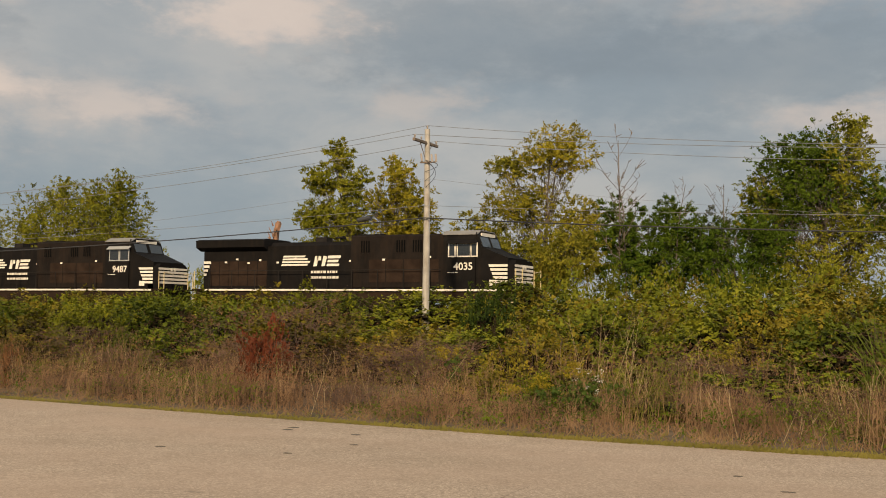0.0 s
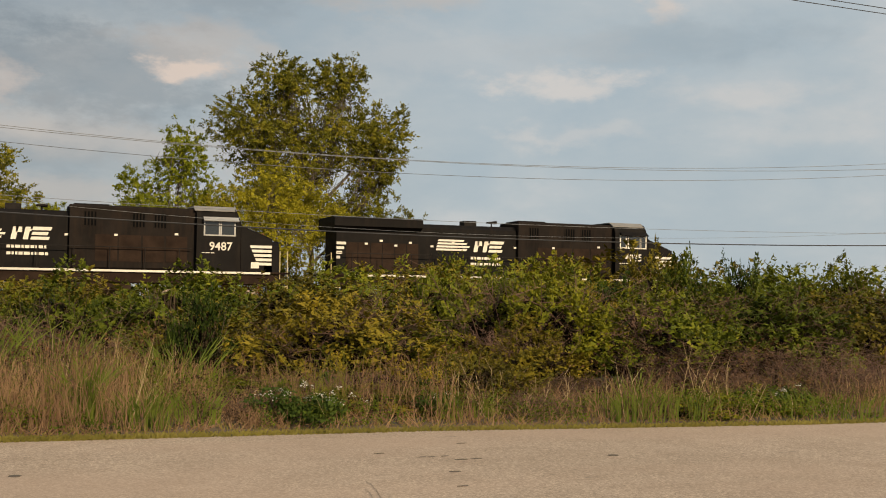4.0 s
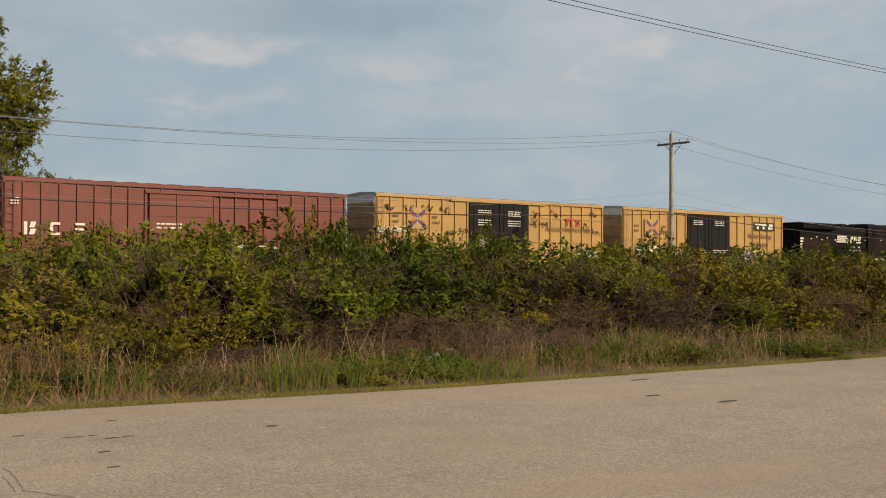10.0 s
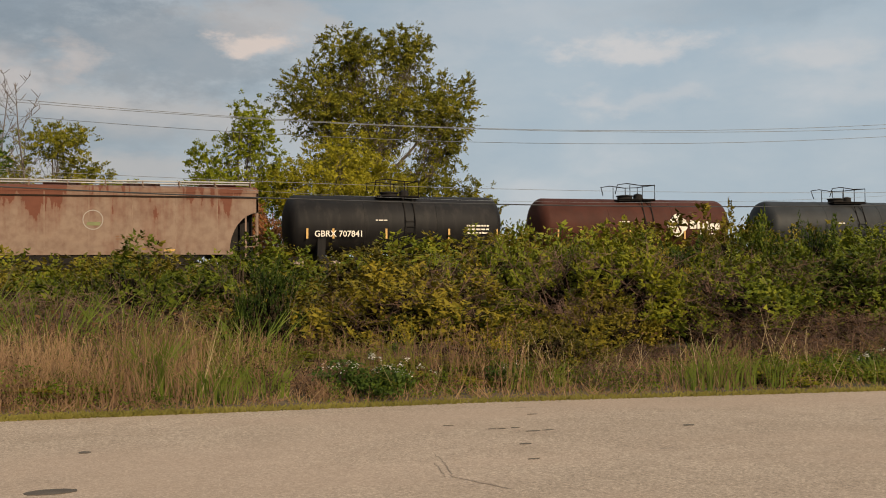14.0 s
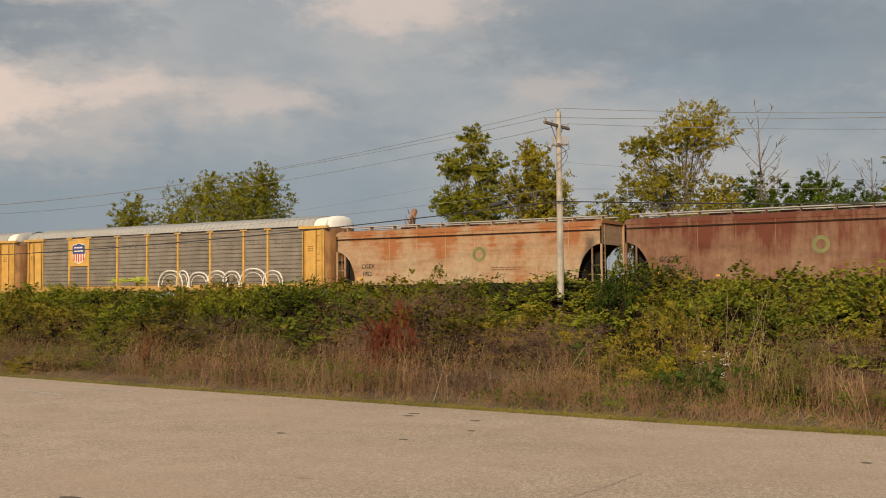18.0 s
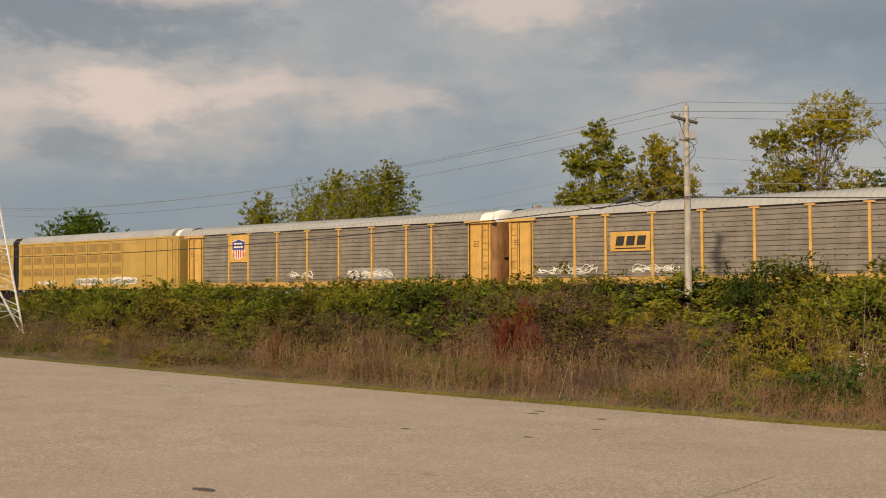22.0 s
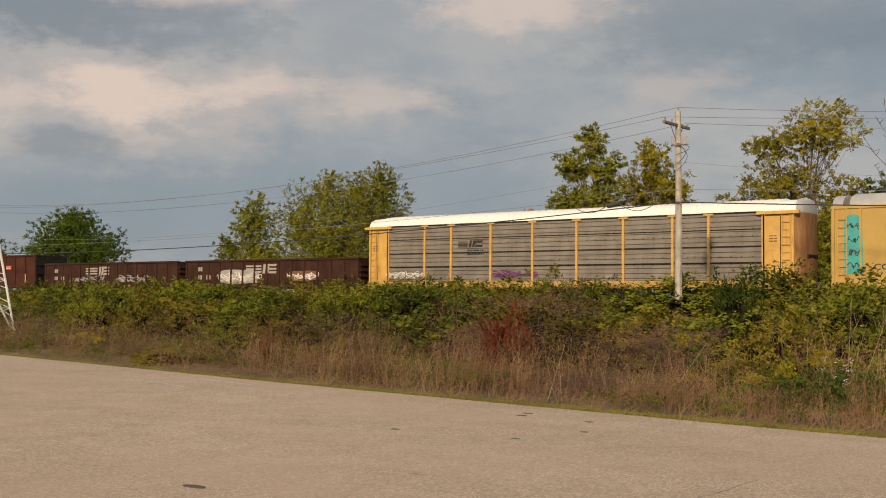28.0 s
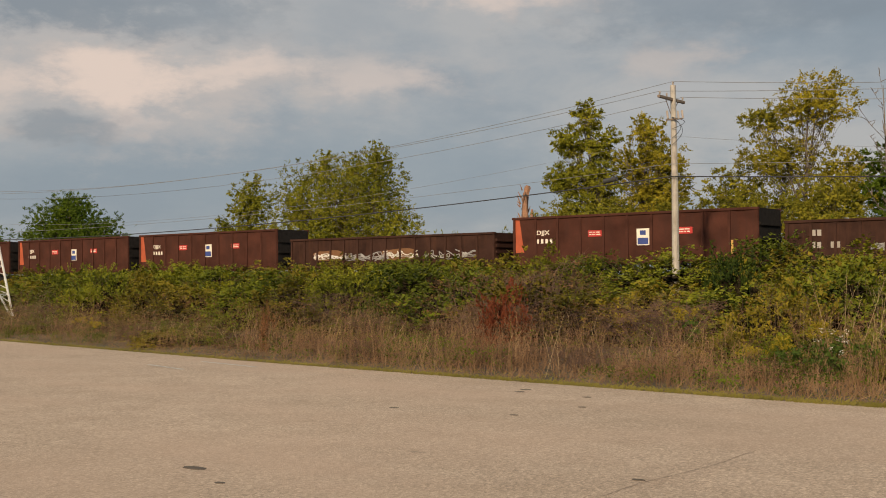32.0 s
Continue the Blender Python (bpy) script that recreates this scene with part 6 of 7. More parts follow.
# -- boxcars --
def boxcar(u, L, kind, label):
    ob = car("boxcar", label, "boxcar", u)
    body = {"plain": yellow, "grid": yellow, "red": barn_red}[kind]
    top = 4.78 if kind == "red" else 5.0
    shell = part("body", Form().box(-L, 0, -1.46, 1.46, 1.12, top), body, ob)
    for x0, x1 in ((-L - 0.012, -L - 0.002), (0.002, 0.012)):
        e = part("end_sheet", Form().box(x0, x1, -1.44, 1.44, 1.2, top - 0.64), end_brown if kind != "red" else red_end, ob, "soot-stained corrugated end")
        for i in range(5):
            z = 1.6 + i * 0.68
            s = -0.05 if x0 < -1 else 0.05
            part("end_rib", Form().prism([(-1.4, z), (1.4, z), (1.4, z + 0.18), (-1.4, z + 0.18)], min(x0, x0 + s), max(x0, x0 + s)), end_brown if kind != "red" else red_end, e)
    roof = part("roof", Form().prism([(-1.56, top - 0.02), (-1.56, top + 0.06), (0, top + 0.17), (1.56, top + 0.06), (1.56, top - 0.02)], -L - 0.05, 0.05), galvanised if kind != "red" else barn_red, ob, "pale galvanised ribbed roof" if kind != "red" else "")
    rib = Form().prism([(-1.57, 0.05), (-1.57, 0.085), (0, 0.205), (1.57, 0.085), (1.57, 0.05), (0, 0.15)], 0, 0.1).mesh("roof_rib", galvanised if kind != "red" else barn_red)
    for i in range(16):
        part("roof_rib", rib, None, roof, at=(-L + 0.6 + i * (L - 1.3) / 15, 0, top))
    for x0, x1 in ((-L - 0.02, -L - 0.002), (0.002, 0.02)):
        part("end_top", Form().box(x0, x1, -1.45, 1.45, top - 0.62, top - 0.02), pale_end if kind != "red" else barn_red, ob, "pale upper end sheet" if kind != "red" else "")
    part("top_chord", Form().box(-L, 0, -1.58, -1.46, top - 0.14, top + 0.02), body, ob)
    part("side_sill", Form().box(-L, 0, -1.55, -1.46, 1.05, 1.3), body, ob)
    part("underframe", Form().box(-L + 0.5, -0.5, -0.35, 0.35, 0.75, 1.12).box(-L + 0.6, -0.6, -1.3, 1.3, 1.0, 1.12), dark_steel, ob)
    trucks(ob, (-2.1, -L + 2.1))
    coupler(ob, 0, 1)
    coupler(ob, -L, -1)
    door = 2.55 if kind != "red" else 1.6
    post = Form().prism([(-1.55, 1.3), (-1.46, 1.3), (-1.46, top - 0.14), (-1.55, top - 0.14)], 0, 0.1).mesh("side_post", body)
    half = L / 2 - door
    n = 8 if kind != "red" else 10
    for k in range(n):
        for x in (-0.15 - k * (half - 0.2) / (n - 1), -L + 0.05 + k * (half - 0.2) / (n - 1)):
            part("side_post", post, None, ob, at=(x, 0, 0))
    if kind == "grid":
        for z in (2.35, 3.95):
            for x0, x1 in ((-half, -0.1), (-L + 0.1, -L + half)):
                part("side_rail", Form().box(x0, x1, -1.525, -1.46, z, z + 0.07), body, ob)
    if kind != "red":
        for a in (-L / 2 - door + 0.04, -L / 2 + 0.04):
            d = part("door", Form().box(a, a + door - 0.08, -1.56, -1.46, 1.3, top - 0.16, 0.02), black_door, ob, "black plug door")
            for x in (0.35, 1.2, 2.05):
                part("lock_bar", Form().rod([(a + x, -1.585, 1.4), (a + x, -1.585, top - 0.3)], 0.025, 5), black_door, d)
            for z in (1.75, 2.6, 3.5, 4.35):
                part("door_rib", Form().box(a + 0.05, a + door - 0.13, -1.58, -1.56, z, z + 0.07), black_door, d)
            words_as_bars(d, white_paint, a + 0.7, a + 1.8, 3.95, 4.35, -1.586, 3, int(a * 7) % 97)
            if kind == "grid":
                words_as_bars(d, white_paint, a + 0.7, a + 1.8, 3.3, 3.75, -1.586, 3, int(a * 7) % 89)
            else:
                words_as_bars(d, white_paint, a + 0.3, a + 2.2, 1.85, 2.15, -1.586, 2, int(a * 7) % 83)
        part("door_track", Form().box(-L / 2 - door * 1.6, -L / 2 + door * 1.6, -1.62, -1.56, top - 0.2, top - 0.08), body, ob)
        # two crossed bands, half blue and half red
        cx, cz = -L + 3.1, 3.62
        for sx in (-1, 1):
            for sz in (-1, 1):
                for o0, o1, x0, m2 in ((0.0, 0.15, 0.05, sign_blue), (-0.15, -0.01, 0.24, sign_red)):
                    k = 0.8
                    f = Form().slab([(cx + sx * x0, cz + sz * (x0 * k + o0)), (cx + sx * 0.6, cz + sz * (0.6 * k + o0)), (cx + sx * 0.6, cz + sz * (0.6 * k + o1)), (cx + sx * x0, cz + sz * (x0 * k + o1))], -1.574, -1.566)
                    part("emblem_band", f, m2, ob)
        back = Form().box(cx - 0.8, cx + 0.8, -1.56, -1.552, cz - 0.65, cz + 0.65)
        part("emblem_plate", back, body, ob)
        lettering("next", 0.32, sign_brown, ob, cx - 1.95, cz + 0.05, -1.50, slant=0.25)
        lettering("load", 0.32, sign_brown, ob, cx - 1.95, cz - 0.3, -1.50, slant=0.25)
        lettering("any", 0.32, sign_brown, ob, cx + 1.15, cz + 0.05, -1.50, slant=0.25)
        lettering("road", 0.32, sign_brown, ob, cx + 1.15, cz - 0.3, -1.50, slant=0.25)
        if kind == "plain":
            part("emblem_plate", Form().box(-4.0, -1.3, -1.57, -1.552, 3.75, 4.4), sign_black, ob, "black emblem plate")
            bars(ob, white_paint, [(-3.8, -2.3, 4.14, 4.28), (-3.55, -3.3, 3.86, 4.1), (-2.8, -2.55, 3.86, 4.1), (-2.1, -1.8, 3.86, 4.28, 0.15), (-1.75, -1.5, 3.86, 4.28, 0.1)], -1.572, "emblem_block")
            lettering("Railcar Pooling", 0.5, sign_brown, ob, -4.6, 3.15, -1.56, slant=0.2)
            lettering("Experts", 0.5, sign_brown, ob, -3.6, 2.5, -1.56, slant=0.2)
            bars(ob, white_paint, [(-L + 1.4, -L + 4.6, 1.75, 2.3)], -1.56, "number_panel", "cream number panel")
            lettering("TB  OX", 0.62, sign_brown, ob, -L + 1.6, 2.42, -1.56, slant=0.15)
            spray(ob, violet_spray, -5.6, -2.6, 1.4, 2.2, -1.57, 4, white_spray)
            spray(ob, violet_spray, -L + 4.6, -L + 6.6, 1.4, 2.0, -1.57, 5, white_spray)
        else:
            bars(ob, sign_red, [(-3.75, -2.95, 3.9, 4.02), (-3.62, -3.5, 3.5, 3.9), (-3.22, -3.1, 3.5, 3.9), (-2.8, -2.65, 3.5, 3.98, 0.4), (-2.4, -2.25, 3.5, 3.98, -0.4)], -1.57, "emblem_block", "faded red emblem block")
            lettering("RAILCAR POOLING EXPERTS", 0.36, sign_brown, ob, -5.6, 3.12, -1.56)
            for i, (x, z) in enumerate(((-18.9, 4.2), (-17.5, 4.3), (-16.0, 4.3), (-14.2, 2.9), (-13.0, 2.9), (-12.0, 3.0), (-7.2, 3.6), (-6.2, 3.6), (-2.2, 3.5), (-1.2, 3.2), (-14.0, 2.0), (-18.6, 3.0), (-14.6, 4.2), (-9.9, 2.9), (-6.9, 4.2), (-5.2, 4.3), (-1.4, 4.3), (-11.2, 4.2))):
                scrawl(ob, sign_dark, x, x + 0.8, z - 0.45, z + 0.4, -1.545, 20 + i, 14, 0.022)
            scrawl(ob, white_spray, -L + 0.1, -L + 2.4, 2.5, 3.3, -1.56, 8, 30, 0.035)
            scrawl(ob, white_spray, -L / 2 - 1.9, -L / 2 - 1.1, 1.5, 3.0, -1.59, 9, 26, 0.035)
            spray(ob, white_spray, -2.6, -0.6, 1.3, 2.0, -1.57, 10, grey_spray)
    else:
        d = part("door", Form().box(-L / 2 - 2.4, -L / 2 + 1.3, -1.58, -1.46, 1.35, top - 0.45, 0.02), barn_red, ob)
        for x in (-2.4, -0.9, 1.22):
            part("door_post", Form().box(-L / 2 + x, -L / 2 + x + 0.08, -1.63, -1.58, 1.35, top - 0.45), barn_red, d)
        for z in (2.2, 3.2, 4.1):
            part("door_rib", Form().box(-L / 2 - 2.4, -L / 2 + 1.3, -1.61, -1.58, z, z + 0.08), barn_red, d)
        part("door_track", Form().box(-L / 2 - 2.6, -L / 2 + 5.2, -1.64, -1.55, top - 0.42, top - 0.3), barn_red, ob)
        for i in range(3):
            x = -L + 1.0 + i * 1.25
            bars(ob, white_paint, [(x, x + 0.16, 2.1, 2.72), (x + 0.24, x + 0.5, 2.44, 2.72, 0.1), (x + 0.24, x + 0.5, 2.1, 2.38, 0.08)] if i == 0 else [(x, x + 0.5, 2.6, 2.72), (x, x + 0.16, 2.2, 2.6) if i == 1 else (x, x + 0.5, 2.35, 2.46), (x, x + 0.5, 2.1, 2.22)], -1.56, "emblem_block", "cream lettering block")
        words_as_bars(ob, white_paint, -L / 2 - 2.0, -L / 2 - 0.6, 2.5, 2.9, -1.59, 2, 33)
        words_as_bars(ob, white_paint, -L + 0.35, -L + 0.75, 3.5, 3.9, -1.56, 3, 34)
        spray(ob, white_spray, -2.1, -1.0, 1.6, 2.3, -1.56, 35)
        spray(ob, grey_spray, -7.5, -4.5, 1.3, 1.8, -1.56, 36, white_spray)
    ladder(ob, -0.55, -1.58, 1.0, 2.6, body)
    ladder(ob, -L + 0.1, -1.58, 1.0, top - 0.2, body)
    return ob


# -- tank cars --
def tank_car(u, L, mat, label, mark="", emblem=False, bands=True):
    ob = car("tank_car", label, "tank car", u)
    r, zc = 1.48, 2.73
    half = [(0.0, 0.05), (0.04, 0.5), (0.12, 0.92), (0.25, 1.24), (0.4, 1.41), (0.58, r)]
    prof = [(-L + a, b) for a, b in half] + [(-a, b) for a, b in reversed(half)]
    part("tank", Form().turned(prof, 0, 0, zc, "x", 40), mat, ob, smooth=True)
    for x in (-L * 0.33, -L * 0.66):
        part("tank_seam", Form().turned([(-0.03, r + 0.004), (-0.02, r + 0.014), (0.02, r + 0.014), (0.03, r + 0.004)], x, 0, zc, "x", 40), mat, ob, smooth=True)
    part("underframe", Form().box(-L - 0.1, 0.1, -0.3, 0.3, 0.78, 1.1).box(-L - 0.1, -L + 0.3, -1.3, 1.3, 0.95, 1.12).box(-0.3, 0.1, -1.3, 1.3, 0.95, 1.12), dark_steel, ob)
    for x in (-1.7, -L + 1.7):
        part("saddle", Form().prism([(-1.2, 0.95), (1.2, 0.95), (1.35, 2.2), (-1.35, 2.2)], x - 0.2, x + 0.2), mat, ob)
    trucks(ob, (-1.6, -L + 1.6))
    coupler(ob, 0.1, 1)
    coupler(ob, -L - 0.1, -1)
    # dome platform with its railings
    c = -L / 2
    zt = zc + r
    part("platform", Form().box(c - 1.1, c + 1.1, -1.05, 1.05, zt - 0.12, zt - 0.06).box(c - 1.1, c + 1.1, -1.05, -1.0, zt - 0.14, zt - 0.02), dark_steel, ob)
    part("manway", Form().turned([(0, 0.42), (0.22, 0.42), (0.25, 0.48), (0.3, 0.48), (0.34, 0.2)], c - 0.2, 0, zt - 0.1, "z", 18), dark_steel, ob, smooth=True)
    part("valve_housing", Form().turned([(0, 0.25), (0.35, 0.25), (0.42, 0.12)], c + 0.6, 0, zt - 0.1, "z", 14), dark_steel, ob, smooth=True)
    for s in (-1, 1):
        y = s * 1.0
        part("railing", Form().rod([(c - 1.15, y * 0.75, zt + 0.25), (c - 1.15, y, zt + 0.72), (c - 0.6, y, zt + 0.80), (c + 0.3, y, zt + 0.70), (c + 1.1, y, zt + 0.74), (c + 1.1, y, zt - 0.1)], 0.028, 6), dark_steel, ob)
        for x in (-0.4, 0.35):
            part("railing_post", Form().rod([(c + x, y, zt - 0.1), (c + x, y, zt + 0.73)], 0.024, 6), dark_steel, ob)
    part("railing", Form().rod([(c + 1.1, -1.0, zt + 0.74), (c + 1.1, 1.0, zt + 0.74)], 0.028, 6), dark_steel, ob)
    part("ladder", Form().rod([(c + 0.25, -1.02, zt - 0.1), (c + 0.25, -1.56, zc + 0.2), (c + 0.25, -1.56, 1.0)], 0.03, 5).rod([(c + 0.75, -1.02, zt - 0.1), (c + 0.75, -1.56, zc + 0.2), (c + 0.75, -1.56, 1.0)], 0.03, 5), dark_steel, ob)
    for i in range(7):
        part("ladder_rung", Form().rod([(c + 0.25, -1.56, 1.2 + i * 0.28), (c + 0.75, -1.56, 1.2 + i * 0.28)], 0.018, 5), dark_steel, ob)
    if bands:
        for x in (-0.6, -3.2, -6.5, -L + 2.2, -L + 0.9):
            bars(ob, yellow_post, [(x, x + 0.1, 2.0, 2.5)], -1.49, "reflector", "yellow reflective strip")
    words_as_bars(ob, white_paint, -2.2, -1.0, 2.2, 2.75, -1.508, 3, 12, "stencil_panel")
    words_as_bars(ob, white_paint, c - 1.3, c - 0.7, 2.85, 2.98, -1.508, 1, 14)
    if mark:
        lettering(mark, 0.42, white_paint, ob, -L + 1.3, 2.1, -1.512)
    if emblem:
        x, z = -3.6, 2.75
        f = Form()
        for dx, dz in ((0.27, 0.0), (-0.27, 0.0), (0.0, 0.27), (0.0, -0.27), (0.0, 0.0)):
            k = 14
            f.slab([(x + dx + 0.36 * math.cos(2 * math.pi * i / k), z + dz + 0.36 * math.sin(2 * math.pi * i / k)) for i in range(k)], -1.522 - abs(dx) * 0.01 - abs(dz) * 0.02, -1.512)
        part("emblem", f, white_paint, ob, "cream four-lobed emblem")
        f = Form()
        for i in range(6):
            a = math.pi * i / 3
            f.rod([(x + 0.08 * math.cos(a), -1.532, z + 0.08 * math.sin(a)), (x + 0.4 * math.cos(a), -1.532, z + 0.4 * math.sin(a))], 0.035, 4, 0.075)
        part("emblem_spoke", f, mat, ob)
        bars(ob, white_paint, [(-2.85, -2.45, 2.56, 3.02), (-2.38, -2.24, 2.56, 2.98), (-2.16, -1.9, 2.56, 2.86), (-1.82, -1.7, 2.56, 3.02), (-1.62, -1.36, 2.56, 2.86), (-1.28, -1.0, 2.42, 2.86)], -1.514, "emblem_block", "cream emblem lettering block")
    return ob


# -- covered hoppers --
def hopper(u, L, mat, label, mark, number, ring=None, tags=False):
    ob = car("hopper_car", label, "hopper car", u)
    top, bot = 4.32, 1.28
    arc = [(1.38 * math.cos(math.pi / 2 * i / 8), bot + 1.95 * math.sin(math.pi / 2 * i / 8)) for i in range(9)]
    right = [(-x, z) for x, z in reversed(arc)]
    left = [(-L + x, z) for x, z in arc]
    outline = [(0.0, top), (0.0, bot + 1.95)] + right[1:] + left[:-1] + [(-L, bot + 1.95), (-L, top)]
    part("side_sheet", Form().slab(outline, -1.55, -1.5), mat, ob)
    part("side_sheet", Form().slab(outline, 1.5, 1.55), mat, ob)
    part("hopper_body", Form().slab([(-0.15, top - 0.02), (-0.15, 3.5), (-2.3, bot), (-3.6, 0.55), (-L + 3.6, 0.55), (-L + 2.3, bot), (-L + 0.15, 3.5), (-L + 0.15, top - 0.02)], -1.49, 1.49), dark_steel, ob)
    for x in (-0.13, -L + 0.09):
        part("end_sheet", Form().slab([(x, 3.2), (x + 0.04, 3.2), (x + 0.04, top - 0.03), (x, top - 0.03)], -1.48, 1.48), mat, ob)
    part("roof", Form().prism([(-1.55, top), (-1.3, top + 0.12), (-0.6, top + 0.2), (0.6, top + 0.2), (1.3, top + 0.12), (1.55, top)], -L + 0.02, -0.02), mat, ob)
    part("top_chord", Form().box(-L, 0, -1.58, -1.5, top - 0.16, top + 0.02), mat, ob)
    part("side_sill", Form().box(-L + 1.2, -1.2, -1.58, -1.5, bot - 0.05, bot + 0.12), mat, ob)
    bracket = Form().box(0, 0.05, -0.95, -0.6, 0.15, 0.42).box(0, 0.05, -1.45, -0.6, 0.08, 0.16).mesh("walk_bracket", mat)
    for i in range(11):
        part("walk_bracket", bracket, None, ob, at=(-0.3 - i * (L - 0.65) / 10, 0, top))
    for y0, y1 in ((-0.95, -0.6), (0.6, 0.95)):
        part("roof_walk", Form().box(-L + 0.05, -0.05, y0, y1, top + 0.38, top + 0.43), galvanised, ob, "thin pale roof walk")
    for i in range(4):
        part("roof_hatch", Form().box(-2.6 - i * 3.6, -0.9 - i * 3.6, -0.4, 0.4, top + 0.2, top + 0.32, 0.03), mat, ob)
    seam = Form().box(-0.025, 0.025, -1.558, -1.55, bot + 0.1, top - 0.16).mesh("side_seam", mat)
    for i in range(1, 9):
        x = -i * L / 9
        part("side_seam", seam, None, ob, at=(x, 0, 0))
    for s, x in ((-1, -0.04), (1, -L + 0.04)):
        for y in (-1.5, 1.5):
            part("end_post", Form().box(x - 0.05, x + 0.05, y - 0.05, y + 0.05, 0.95, top), mat, ob)
        for dx in (0.55,):
            part("end_brace", Form().box(x + s * dx - 0.04, x + s * dx + 0.04, -1.5, -1.42, 1.0, 3.2), mat, ob)
        part("end_rail", Form().rod([(x, -1.5, 2.1), (x + s * 0.6, -1.46, 2.1)], 0.025, 5).rod([(x, -1.5, 1.6), (x + s * 0.6, -1.46, 1.6)], 0.025, 5), mat, ob)
        ladder(ob, x, -1.5, 1.0, top, mat, 0.45, "y", "end_ladder")
        part("end_platform", Form().box(min(x, x + s * 1.7), max(x, x + s * 1.7), -1.5, 1.5, 1.0, 1.08), dark_steel, ob)
        part("brake_reservoir", Form().turned([(-0.4, 0.05), (-0.38, 0.2), (0.38, 0.2), (0.4, 0.05)], x + s * 1.0, -0.4, 1.35, "x", 12), dark_steel, ob, smooth=True)
    # added dark panel: makes the end arch dark inside and hides the sky
    for s, x in ((-1, -0.12), (1, -L + 0.12)):
        part("end_web", Form().slab([(x, 1.02), (x + s * 2.3, 1.02), (x + s * 2.3, 3.3), (x + s * 0.05, 3.45)], -0.75, -0.62), dark_steel, ob)
    # narrow dark bar drawn for the seam between roof curve and side
    part("side_rail", Form().box(-L + 0.02, -0.02, -1.60, -1.55, top - 0.40, top - 0.33), grime, ob, "dark line along the seam under the eave")
    trucks(ob, (-2.0, -L + 2.0))
    coupler(ob, 0, 1)
    coupler(ob, -L, -1)
    ink = sign_black
    lettering(mark, 0.37, ink, ob, -L + 1.85, 2.2, -1.562, "reporting_mark", stretch=0.98)
    lettering(number, 0.35, ink, ob, -L + 1.9, 1.76, -1.562, "car_number", stretch=1.0)
    if ring:
        x, z = -L + 9.9, 2.85
        if ring is white_paint:
            part("emblem_ring", Form().turned([(-1.57, 0.42), (-1.57, 0.46), (-1.552, 0.46), (-1.552, 0.42), (-1.57, 0.42)], x, 0, z, "y", 28, False), hop_cream, ob)
            bars(ob, sign_green, [(x - 0.3, x + 0.3, z - 0.26, z - 0.1, 0.05)], -1.556, "emblem_block")
        else:
            part("emblem_ring", Form().turned([(-1.562, 0.24), (-1.562, 0.42), (-1.552, 0.42), (-1.552, 0.24), (-1.562, 0.24)], x, 0, z, "y", 24, False), ring, ob, "faded green ring emblem")
    if tags:
        spray(ob, grey_spray, -7.6, -4.6, 1.45, 2.1, -1.556, int(L * 100) % 51, None)
    words_as_bars(ob, ink if not ring else sign_brown, -6.6, -4.8, 1.9, 2.15, -1.556, 2, 44)
    bars(ob, yellow_post, [(-L + 1.5, -L + 1.95, 1.5, 1.7), (-L + 4.8, -L + 5.3, 1.36, 1.5), (-4.4, -3.9, 1.36, 1.5)], -1.556, "reflector", "yellow reflective strip")
    return ob


# -- enclosed auto carriers --
def corrugated(width, z0, z1, rows=13):
    """A side panel with lying corrugations."""
    sec = []
    h = (z1 - z0) / rows
    for i in range(rows):
        z = z0 + i * h
        sec += [(-1.47, z), (-1.47, z + h * 0.40), (-1.53, z + h * 0.52), (-1.53, z + h * 0.92)]
    sec += [(-1.50, z1), (-1.45, z1), (-1.45, z0)]
    return Form().prism(sec, 0.03, width - 0.03)


PANELS = {}


